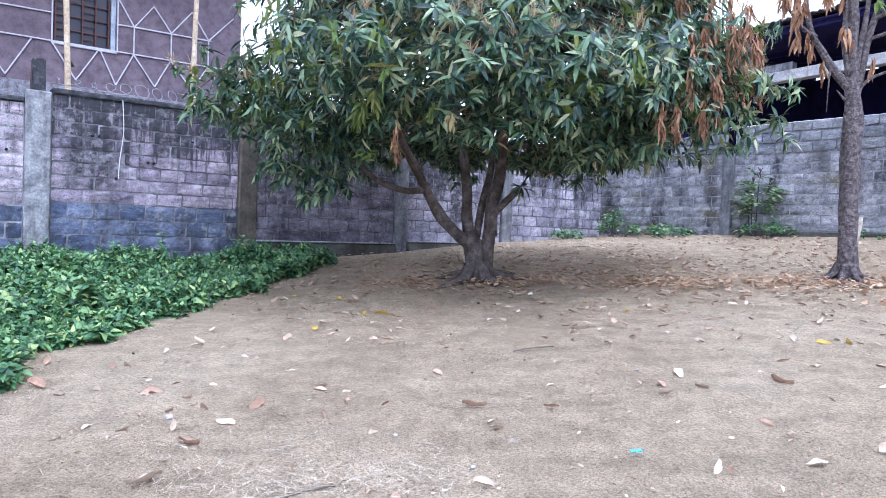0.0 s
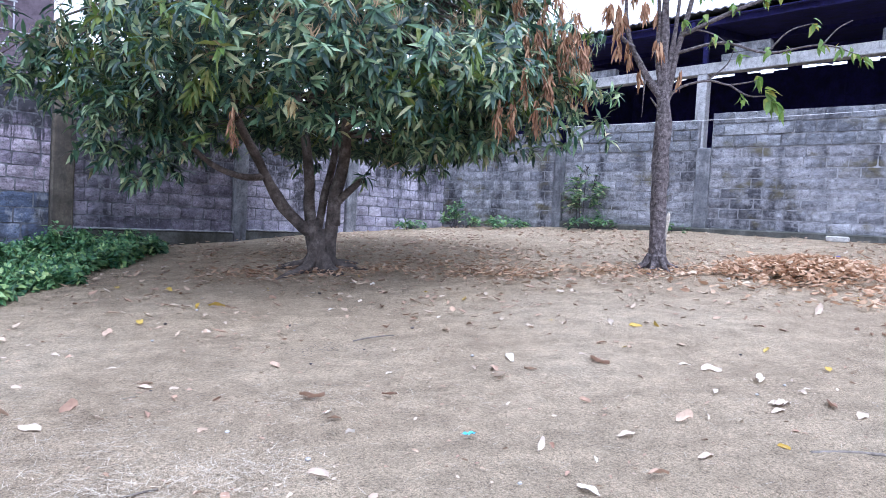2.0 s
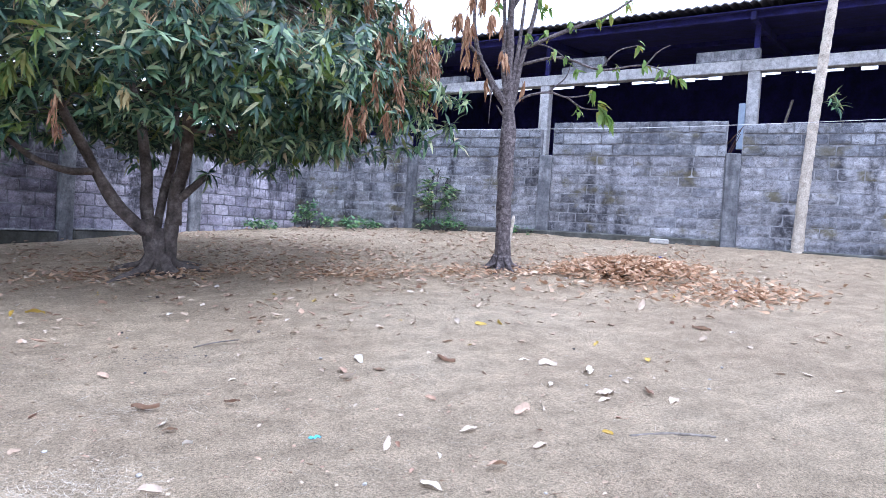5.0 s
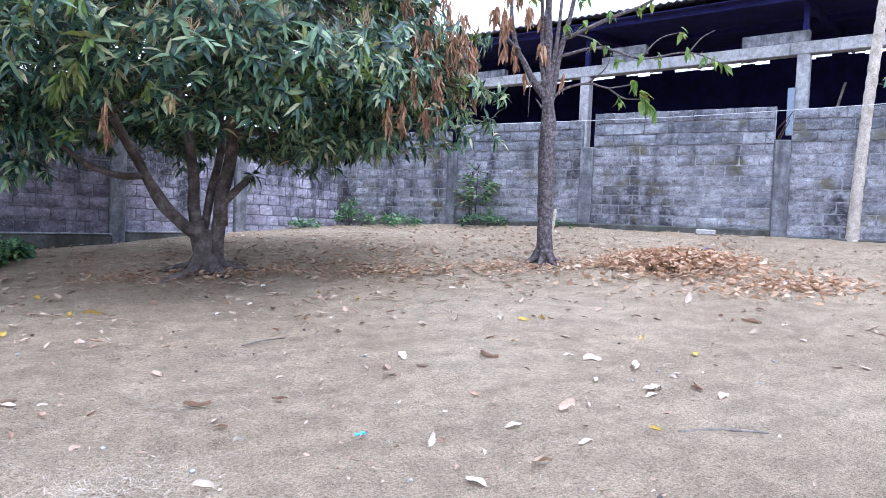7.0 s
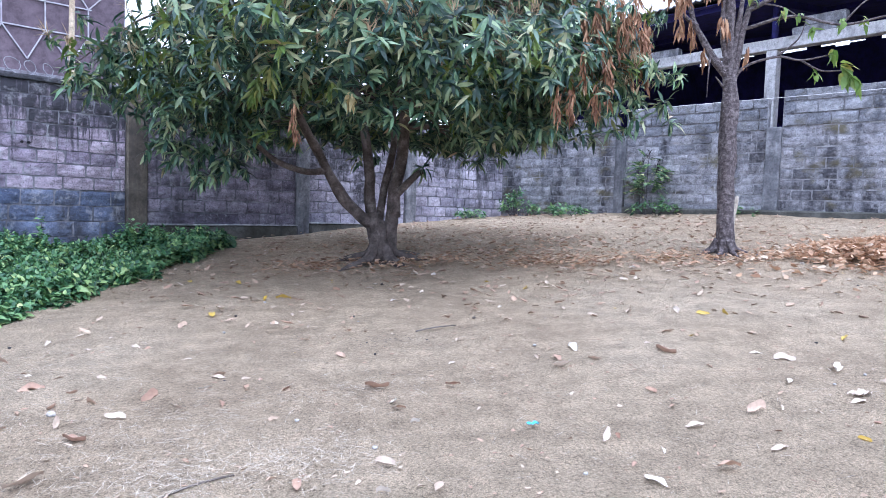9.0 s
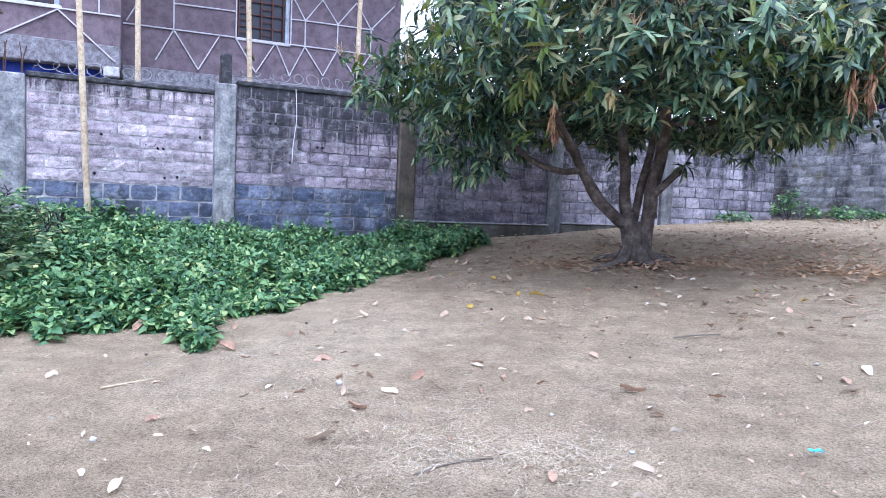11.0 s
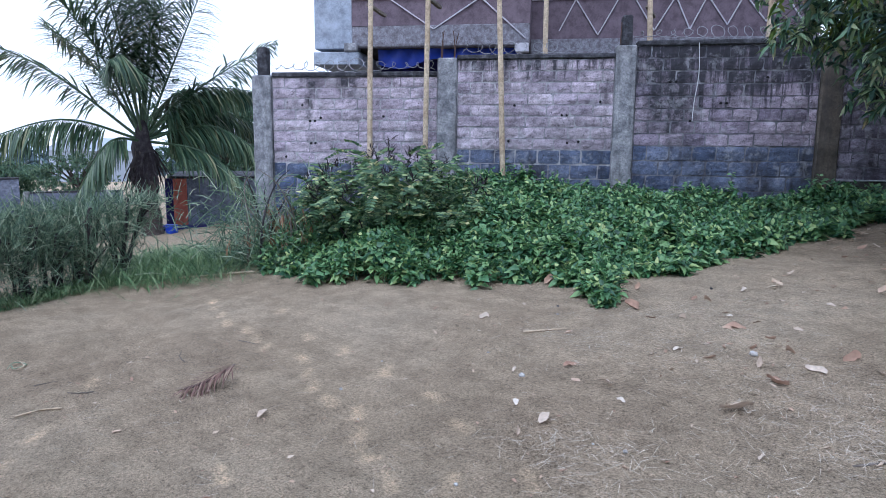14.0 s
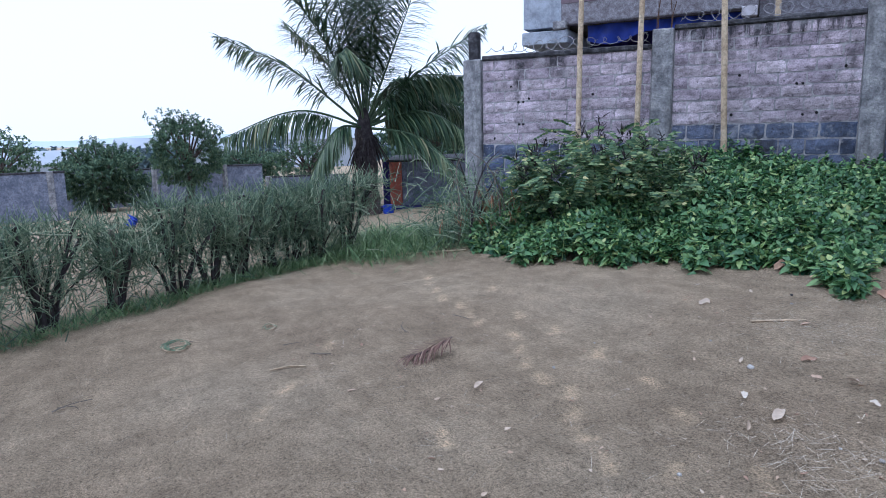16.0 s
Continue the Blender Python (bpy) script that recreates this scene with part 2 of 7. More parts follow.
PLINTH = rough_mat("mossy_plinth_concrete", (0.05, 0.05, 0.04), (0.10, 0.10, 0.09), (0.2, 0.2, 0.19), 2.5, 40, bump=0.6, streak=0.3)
BEAM = rough_mat("pale_beam_concrete", (0.40, 0.39, 0.39), (0.55, 0.54, 0.55), (0.66, 0.65, 0.66), 2.5, 40, streak=0.2)
BARK = rough_mat("mango_bark", (0.05, 0.04, 0.036), (0.12, 0.095, 0.085), (0.24, 0.205, 0.185), 9, 38, bump=0.9, depth=0.02)
BARK_ROUGH = rough_mat("cracked_grey_bark", (0.05, 0.04, 0.045), (0.145, 0.12, 0.125), (0.30, 0.26, 0.265), 26, 60, bump=1.0, depth=0.03)
BARK_PALE = rough_mat("pale_ringed_bark", (0.40, 0.345, 0.285), (0.58, 0.51, 0.43), (0.70, 0.63, 0.54), 9, 40, bump=0.7)
TWIG_DARK = rough_mat("dark_hedge_wood", (0.022, 0.019, 0.024), (0.05, 0.042, 0.05), (0.10, 0.088, 0.088), 12, 60, bump=0.7)
MANGO_LEAF = leaf_mat("mango_leaves", [(0.0, (0.012, 0.036, 0.034)), (0.36, (0.05, 0.115, 0.08)), (0.64, (0.15, 0.265, 0.14)), (0.88, (0.31, 0.39, 0.20)), (0.97, (0.45, 0.46, 0.26)), (1.0, (0.58, 0.45, 0.28))], 0.38, 0.15)
MANGO_YOUNG = leaf_mat("young_mango_leaves", [(0.0, (0.10, 0.18, 0.04)), (0.6, (0.18, 0.26, 0.06)), (1.0, (0.30, 0.30, 0.08))], 0.45)
DEAD_LEAF = leaf_mat("withered_brown_leaves", [(0.0, (0.16, 0.075, 0.045)), (0.5, (0.34, 0.175, 0.095)), (1.0, (0.50, 0.31, 0.18))], 0.8, 0.15)
FLOWER = leaf_mat("dry_mango_panicles", [(0.0, (0.40, 0.29, 0.18)), (1.0, (0.62, 0.47, 0.31))], 0.8, 0.2)
PALE_BUNCH = leaf_mat("pale_straw_bunch", [(0.0, (0.5, 0.42, 0.2)), (1.0, (0.68, 0.58, 0.32))], 0.8, 0.2)
WEED_LEAF = leaf_mat("weed_leaves", [(0.0, (0.03, 0.095, 0.052)), (0.45, (0.12, 0.27, 0.115)), (0.82, (0.25, 0.42, 0.17)), (0.96, (0.37, 0.52, 0.19)), (1.0, (0.50, 0.58, 0.24))], 0.46, 0.2)
SHRUB_LEAF = leaf_mat("shrub_leaflets", [(0.0, (0.045, 0.11, 0.06)), (0.45, (0.10, 0.19, 0.085)), (0.8, (0.23, 0.335, 0.145)), (0.95, (0.42, 0.48, 0.22)), (1.0, (0.72, 0.66, 0.34))], 0.62, 0.2)
HEDGE_GREEN = leaf_mat("green_hedge_twigs", [(0.0, (0.045, 0.095, 0.065)), (0.45, (0.14, 0.23, 0.14)), (0.8, (0.29, 0.40, 0.25)), (1.0, (0.48, 0.53, 0.39))], 0.45, 0.1)
GRASS = leaf_mat("grass_blades", [(0.0, (0.08, 0.16, 0.075)), (0.6, (0.22, 0.36, 0.16)), (1.0, (0.42, 0.52, 0.28))], 0.6)
PALM_LEAF = leaf_mat("palm_leaflets", [(0.0, (0.03, 0.07, 0.045)), (0.6, (0.10, 0.17, 0.095)), (0.9, (0.21, 0.275, 0.15)), (1.0, (0.38, 0.37, 0.22))], 0.36)
# greens lightened and blued, with distance haze put into the leaf colour
FAR_LEAF = leaf_mat("far_tree_leaves", [(0.0, (0.05, 0.105, 0.075)), (0.6, (0.13, 0.225, 0.135)), (1.0, (0.25, 0.34, 0.19))], 0.6, 0.35)
TREE_LEAF = leaf_mat("broad_green_leaves", [(0.0, (0.12, 0.22, 0.04)), (0.7, (0.22, 0.34, 0.08)), (1.0, (0.42, 0.36, 0.08))], 0.45, 0.4)
LITTER = leaf_mat("dry_fallen_leaves", [(0.0, (0.38, 0.24, 0.17)), (0.3, (0.55, 0.37, 0.26)), (0.65, (0.58, 0.43, 0.31)), (1.0, (0.68, 0.57, 0.45))], 0.75, 0.1)
LITTER_ONE = leaf_mat("dry_fallen_leaf", [(0.0, (0.30, 0.16, 0.11)), (0.3, (0.42, 0.27, 0.18)), (0.6, (0.56, 0.44, 0.33)), (1.0, (0.67, 0.57, 0.46))], 0.7, 0.1, True)
PALE_ONE = leaf_mat("bleached_fallen_leaf", [(0.0, (0.62, 0.49, 0.38)), (0.5, (0.74, 0.63, 0.52)), (1.0, (0.84, 0.77, 0.68))], 0.6, 0.1, True)
BROWN_ONE = leaf_mat("brown_fallen_leaf", [(0.0, (0.40, 0.245, 0.175)), (0.6, (0.57, 0.39, 0.28)), (1.0, (0.68, 0.51, 0.39))], 0.75, 0.1, True)
YELLOW_ONE = leaf_mat("yellow_fallen_leaf", [(0.0, (0.6, 0.4, 0.06)), (1.0, (0.72, 0.52, 0.12))], 0.5, 0.15, True)
DRY_FROND = leaf_mat("dry_palm_leaflets", [(0.0, (0.12, 0.06, 0.05)), (0.7, (0.24, 0.14, 0.11)), (1.0, (0.42, 0.30, 0.23))], 0.8, 0.05)
STRAW = leaf_mat("dry_straw", [(0.0, (0.6, 0.5, 0.39)), (1.0, (0.86, 0.78, 0.66))], 0.8, 0.05)
POLE_WOOD = rough_mat("raw_pole_wood", (0.49, 0.37, 0.25), (0.64, 0.51, 0.36), (0.76, 0.64, 0.48), 5, 50, 0.75, 0.3)
GREY_WOOD = rough_mat("weathered_wood", (0.11, 0.09, 0.075), (0.2, 0.17, 0.145), (0.3, 0.265, 0.235), 8, 60, 0.85, 0.5)
PLASTER = rough_mat("mauve_plaster", (0.15, 0.115, 0.145), (0.19, 0.145, 0.178), (0.225, 0.175, 0.21), 1.5, 70, 0.9, 0.25)
PLASTER_RAW = rough_mat("spattered_raw_render", (0.17, 0.15, 0.17), (0.28, 0.27, 0.31), (0.41, 0.41, 0.46), 14, 60, 0.95, 0.8, 0.02)
PLASTER_PALE = rough_mat("pale_blue_grey_render", (0.36, 0.41, 0.5), (0.43, 0.48, 0.58), (0.5, 0.55, 0.64), 1.2, 60, 0.9, 0.25)
WHITE_TRIM = plain("white_painted_lines", (0.60, 0.58, 0.64), 0.7, 0, 0.3)
WINDOW_DARK = plain("dark_window_glass", (0.010, 0.010, 0.03), 0.3, 0, 0.2)
GRILLE = plain("rust_brown_grille", (0.11, 0.04, 0.03), 0.6, 0.2, 0.4)
WIRE = plain("galvanised_wire", (0.33, 0.33, 0.36), 0.5, 0.6, 0.3)
ROPE = plain("white_cord", (0.7, 0.7, 0.74), 0.7, 0, 0.15)
TARP = plain("blue_tarpaulin", (0.02, 0.06, 0.5), 0.5, 0, 0.5, 5)
HOLE = plain("hole_shade", (0.008, 0.008, 0.012), 0.9, 0, 0.3)
RUST = plain("rusted_bar", (0.12, 0.07, 0.055), 0.8, 0.3, 0.5)
SHEET = rough_mat("grey_roof_sheet", (0.12, 0.12, 0.14), (0.2, 0.2, 0.225), (0.3, 0.3, 0.33), 2, 20, 0.6, 0.3, metal=0.3)
# shed's gloom put into near-black navy; recess, doorway and step share it
SHED_DARK = rough_mat("navy_gloom_boards", (0.010, 0.009, 0.075), (0.018, 0.016, 0.14), (0.03, 0.028, 0.2), 3, 30, 0.9, 0.5)
RED_PAINT = plain("red_oxide_paint", (0.42, 0.11, 0.07), 0.6, 0, 0.35)
BLUE_PLASTIC = plain("blue_plastic", (0.01, 0.05, 0.5), 0.4, 0, 0.25)
CYAN_PLASTIC = plain("light_blue_plastic", (0.12, 0.5, 0.66), 0.45, 0, 0.25)
STONE = rough_mat("pale_stone", (0.4, 0.38, 0.36), (0.52, 0.5, 0.48), (0.62, 0.6, 0.58), 9, 60, 0.9, 0.5)
DARK_ASH = rough_mat("dark_ash", (0.05, 0.045, 0.05), (0.09, 0.08, 0.085), (0.14, 0.13, 0.13), 10, 60, 0.95, 0.8)
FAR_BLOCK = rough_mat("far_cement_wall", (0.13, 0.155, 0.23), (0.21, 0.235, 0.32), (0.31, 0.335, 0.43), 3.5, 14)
# distance haze is painted into these three base colours, without any fog
HAZE_GREEN = plain("haze_tinted_woods", (0.16, 0.23, 0.26), 1.0, 0, 0.35, 0.08)
HAZE_HILL = plain("haze_tinted_hills", (0.55, 0.64, 0.74), 1.0, 0, 0.08, 0.01)
FAR_HOUSE = plain("haze_tinted_houses", (0.45, 0.5, 0.58), 1.0, 0, 0.3, 0.2)


# ---- building helpers ----
def mesh_object(name, verts, faces, material, parent=None, label="", smooth=False):
    me = bpy.data.meshes.new(name)
    me.from_pydata(verts, [], faces)
    me.materials.append(material)
    if smooth:
        me.polygons.foreach_set("use_smooth", [True] * len(me.polygons))
    ob = new(name, me)
    ob.parent = parent
    if label:
        ob["label"] = label
    return ob


class Shape:
    """Gathers the faces of one mesh."""

    def __init__(self):
        self.v, self.f = [], []

    def box(self, x0, x1, y0, y1, z0, z1, c=0.01, jitter=0.0):
        c = min(c, 0.3 * min(abs(x1 - x0), abs(y1 - y0), abs(z1 - z0)))
        b = bmesh.new()
        bmesh.ops.create_cube(b, size=1.0)
        for v in b.verts:
            v.co = Vector(((x0 + x1) / 2 + v.co.x * (x1 - x0), (y0 + y1) / 2 + v.co.y * (y1 - y0), (z0 + z1) / 2 + v.co.z * (z1 - z0)))
        if c > 0:
            bmesh.ops.bevel(b, geom=b.edges[:], offset=c, segments=1, affect="EDGES")
        return self.take(b, jitter)

    def take(self, b, jitter=0.0):
        n = len(self.v)
        b.verts.index_update()
        for v in b.verts:
            p = v.co + Vector((random.uniform(-1, 1), random.uniform(-1, 1), random.uniform(-1, 1))) * jitter
            self.v.append(tuple(p))
        self.f += [tuple(n + v.index for v in f.verts) for f in b.faces]
        b.free()
        return self

    def beam(self, a, b, w, h, roll=Vector((0, 0, 1))):
        """A squared bar from a to b."""
        a, b = Vector(a), Vector(b)
        d = (b - a).normalized()
        side = d.cross(roll if abs(d.dot(roll)) < 0.95 else Vector((1, 0, 0))).normalized()
        up = side.cross(d)
        n = len(self.v)
        for p in (a, b):
            for i, j in ((-1, -1), (1, -1), (1, 1), (-1, 1)):
                self.v.append(tuple(p + side * (i * w / 2) + up * (j * h / 2)))
        self.f += [(n + i, n + (i + 1) % 4, n + 4 + (i + 1) % 4, n + 4 + i) for i in range(4)] + [(n + 3, n + 2, n + 1, n), (n + 4, n + 5, n + 6, n + 7)]
        return self

    def tube(self, pts, radii, sides=8, lump=0.0, cap=True):
        """A round limb through points, with its own radius at each."""
        pts = [Vector(p) for p in pts]
        n0 = len(self.v)
        ref = Vector((0.31, 0.95, 0.07))
        for k, p in enumerate(pts):
            d = (pts[min(k + 1, len(pts) - 1)] - pts[max(k - 1, 0)]).normalized()
            side = d.cross(ref).normalized()
            up = side.cross(d)
            for i in range(sides):
                a = 2 * math.pi * i / sides
                r = radii[k] * (1 + lump * (noise.noise(p * 3 + Vector((i * 1.7, 0, 0)))))
                self.v.append(tuple(p + side * (math.cos(a) * r) + up * (math.sin(a) * r)))
        for k in range(len(pts) - 1):
            for i in range(sides):
                j = (i + 1) % sides
                self.f.append((n0 + k * sides + i, n0 + k * sides + j, n0 + (k + 1) * sides + j, n0 + (k + 1) * sides + i))
        if cap:
            self.f.append(tuple(n0 + i for i in reversed(range(sides))))
            self.f.append(tuple(n0 + (len(pts) - 1) * sides + i for i in range(sides)))
        return self

    def make(self, name, material, parent=None, label="", smooth=False):
        return mesh_object(name, self.v, self.f, material, parent, label, smooth)


def part(name, shape, material, parent, label="", smooth=False):
    return shape.make(name, material, parent, label, smooth)


def empty(name, m=None):
    ob = new(name)
    ob.empty_display_size = 0.2
    if m is not None:
        ob.matrix_basis = m
    return ob


def curve_points(pts, steps=6):
    """A smooth line through a few points."""
    pts = [Vector(p) for p in pts]
    full = [pts[0] * 2 - pts[1]] + pts + [pts[-1] * 2 - pts[-2]]
    out = []
    for k in range(1, len(full) - 2):
        a, b, c, d = full[k - 1:k + 3]
        for i in range(steps):
            t = i / steps
            out.append(0.5 * ((2 * b) + (c - a) * t + (2 * a - 5 * b + 4 * c - d) * t * t + (3 * b - a - 3 * c + d) * t ** 3))
    return out + [pts[-1]]


def taper(n, a, b, power=1.0):
    return [a + (b - a) * (i / (n - 1)) ** power for i in range(n)]


LEAF_T, LEAF_W = np.array([0.0, 0.22, 0.6, 1.0]), np.array([0.12, 0.85, 0.9, 0.04])
OVAL_W = np.array([0.25, 1.0, 0.72, 0.03])


def leaf_faces(count):
    base = np.arange(count)[:, None, None] * 12
    quads = np.array([[3 * k + c, 3 * k + c + 1, 3 * k + c + 4, 3 * k + c + 3] for k in range(3) for c in range(2)])
    return (base + quads[None]).reshape(-1, 4)


def unit(a):
    return a / np.maximum(np.linalg.norm(a, axis=-1, keepdims=True), 1e-9)


def leaf_verts(base, along, up, length, width, droop, fold=0.25, profile=LEAF_W):
    """Leaves as folded, bent blades: base points, directions, up hints, and a size for each."""
    along = unit(along)
    side = unit(np.cross(along, up))
    up = unit(np.cross(side, along))
    length, width, droop = (np.broadcast_to(np.asarray(a, float), (len(base),)) for a in (length, width, droop))
    out = np.zeros((len(base), 4, 3, 3))
    for k in range(4):
        mid = base + along * (length * LEAF_T[k])[:, None] - up * (droop * length * LEAF_T[k] ** 2)[:, None]
        half = (width * profile[k] / 2)[:, None]
        out[:, k, 0] = mid - side * half + up * half * fold
        out[:, k, 1] = mid
        out[:, k, 2] = mid + side * half + up * half * fold
    return out.reshape(-1, 3)


def quad_mesh(name, verts, quads, material, parent=None, label="", smooth=True):
    me = bpy.data.meshes.new(name)
    verts, quads = np.asarray(verts, np.float32), np.asarray(quads, np.int32)
    me.vertices.add(len(verts))
    me.vertices.foreach_set("co", verts.ravel())
    me.loops.add(quads.size)
    me.loops.foreach_set("vertex_index", quads.ravel())
    me.polygons.add(len(quads))
    me.polygons.foreach_set("loop_start", np.arange(len(quads), dtype=np.int32) * 4)
    me.polygons.foreach_set("use_smooth", np.full(len(quads), smooth))
    me.update(calc_edges=True)
    me.materials.append(material)
    ob = new(name, me)
    ob.parent = parent
    if label:
        ob["label"] = label
    return ob


def leaf_mesh(name, sets, material, parent=None, label=""):
    verts = np.concatenate(sets)
    return quad_mesh(name, verts, leaf_faces(len(verts) // 12), material, parent, label)


rng = np.random.default_rng(7)


def rosettes(centres, axes, leaves, length, width, spread=(50, 95), droop=(0.15, 0.6), hang=0.0, profile=LEAF_W, facing=0.0):
    """Tufts of leaves round shoot tips."""
    n = len(centres) * leaves
    c, a = np.repeat(centres, leaves, 0), unit(np.repeat(axes, leaves, 0))
    ang = rng.uniform(0, 2 * np.pi, n)
    tilt = np.radians(rng.uniform(*spread, n))
    ref = np.where(np.abs(a[:, 2:3]) < 0.9, np.array([[0, 0, 1.0]]), np.array([[1.0, 0, 0]]))
    s = unit(np.cross(a, ref))
    t = np.cross(a, s)
    d = a * np.cos(tilt)[:, None] + (s * np.cos(ang)[:, None] + t * np.sin(ang)[:, None]) * np.sin(tilt)[:, None]
    d[:, 2] -= hang
    base = c + a * rng.uniform(-0.06, 0.05, n)[:, None] + rng.normal(0, 0.012, (n, 3))
    up = a * facing + np.array([0, 0, 1.0]) * (1 - facing) + rng.normal(0, 0.3, (n, 3))
    return leaf_verts(base, d, up, rng.uniform(*length, n), rng.uniform(*width, n), rng.uniform(*droop, n), profile=profile)


# ---- plan ----
# left wall: along LU, away from the yard LN; back wall likewise from the corner
LU, LN = Vector((0.7986, 0.6018, 0)), Vector((-0.6018, 0.7986, 0))
BU = Vector((0.638, -0.770, 0)).normalized()
BN = Vector((-BU.y, BU.x, 0))
CORNER = Vector((3.57, 15.2, 0))


def axes_matrix(u, n, o):
    return Matrix(((u.x, n.x, 0, o.x), (u.y, n.y, 0, o.y), (0, 0, 1, o.z), (0, 0, 0, 1)))


LEFT, BACK = axes_matrix(LU, LN, LN * 10.0), axes_matrix(BU, BN, CORNER)


def ground_z(x, y):
    """The yard rises towards its far corner; beyond the hedge the land falls away."""
    x, y = np.asarray(x, float), np.asarray(y, float)
    u, v = np.clip(x, -9, 12.5), np.clip(y, -6, 15.5)
    z = 0.0246 + 0.0396 * u + 0.0759 * v + 0.002 * u * u + 0.005 * u * v + 0.0049 * v * v - 0.000225 * u * v * v - 2.5e-5 * u ** 3 - 3.34e-4 * v ** 3
    west = np.clip(-8.6 - x, 0, 300)
    z = z - np.where(west < 26, 0.055 * west, 1.43 + 0.02 * (west - 26))
    return z


def gz(x, y):
    return float(ground_z(x, y))


# ---- ground ----
def axis_steps(lo, hi, fine, far):
    mid = np.arange(lo, hi, fine)
    out = [lo]
    step = fine
    while out[-1] > -far:
        step *= 1.35
        out.append(out[-1] - step)
    up = [mid[-1]]
    step = fine
    while up[-1] < far:
        step *= 1.35
        up.append(up[-1] + step)
    return np.concatenate([np.array(out[:0:-1]), mid, np.array(up[1:])])


FOOTPRINTS = [(-5.56, 2.51), (-4.93, 2.43), (-4.43, 2.30), (-3.99, 2.33), (-3.47, 2.08), (-2.94, 2.01), (-2.51, 1.73), (-3.87, 2.60), (-4.73, 1.21), (-3.78, 0.5), (-1.98, 1.78), (-2.35, 2.22), (-5.2, 2.9), (-6.2, 2.75), (-2.9, 1.2), (-5.9, 2.62), (-5.25, 2.42), (-4.68, 2.36), (-3.72, 2.2), (-3.2, 2.02), (-2.72, 1.86), (-2.2, 1.62), (-4.35, 2.62), (-3.3, 2.52), (-2.75, 2.42), (-1.75, 2.02), (-4.1, 0.75)]


def build_ground():
    xs, ys = axis_steps(-8.0, 8.0, 0.034, 3200), axis_steps(-0.5, 10.5, 0.034, 3200)
    X, Y = np.meshgrid(xs, ys)
    Z = ground_z(X, Y)
    near = (X > -12) & (X < 13) & (Y > -6) & (Y < 16)
    bumps = np.zeros_like(Z)
    for k, (fx, fy, amp) in enumerate(((0.9, 1.3, 0.020), (2.3, 1.9, 0.012), (4.1, 5.3, 0.007), (9.0, 7.5, 0.004), (15.0, 17.0, 0.003))):
        a = k * 1.3
        bumps += amp * np.sin(fx * (X * math.cos(a) + Y * math.sin(a)) + 2.1 * k + 1.6 * np.sin(fy * 0.61 * Y)) * np.sin(fy * (Y * math.cos(a) - X * math.sin(a)) + k + 1.3 * np.sin(fx * 0.57 * X))
    bumps += np.where(near, rng.normal(0, 0.0022, Z.shape), 0)
    Z = Z + np.where(near, bumps, 0)
    worn = np.zeros_like(Z)
    for i, (fx, fy) in enumerate(FOOTPRINTS):
        a = -0.45 + 0.3 * math.sin(i * 2.4)
        dx, dy = X - fx, Y - fy
        u, v = dx * math.cos(a) + dy * math.sin(a), -dx * math.sin(a) + dy * math.cos(a)
        worn = np.maximum(worn, 1.0 * np.exp(-((u / 0.11) ** 8 + ((v + 0.015 * np.sin(9 * u)) / (0.038 + 0.010 * np.sin(14 * u))) ** 6)) * (0.65 + 0.35 * np.sin(31 * X + 17 * Y) * np.sin(23 * Y - 11 * X)))
    Z -= 0.008 * worn
    # mango's shade painted into the soil as an ellipse round its foot
    shade_damp = np.exp(-(((X - 0.5) / 3.2) ** 2 + ((Y - 8.6) / 2.6) ** 2)) * 0.2
    # darker, browner soil over the back of the yard and by the hedge
    shade_damp = np.maximum(shade_damp, 0.22 * np.exp(-(((X - 4.0) / 8.5) ** 4 + ((Y - 10.2) / 4.0) ** 4)))
    shade_damp = np.maximum(shade_damp, 0.22 * np.exp(-(((X + 4.2) / 3.6) ** 4 + ((Y - 1.0) / 3.4) ** 4)))
    idx = np.arange(X.size).reshape(X.shape)
    quads = np.stack([idx[:-1, :-1], idx[:-1, 1:], idx[1:, 1:], idx[1:, :-1]], -1).reshape(-1, 4)
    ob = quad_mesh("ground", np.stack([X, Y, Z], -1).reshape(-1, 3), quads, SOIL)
    for key, values in (("worn", worn), ("shade_damp", shade_damp)):
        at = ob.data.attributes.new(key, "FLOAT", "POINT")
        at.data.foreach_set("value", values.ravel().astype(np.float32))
    return tagged(ob, "bare greyish brown sandy yard ground with footprints", "ground", kind="structure")


ground = build_ground()


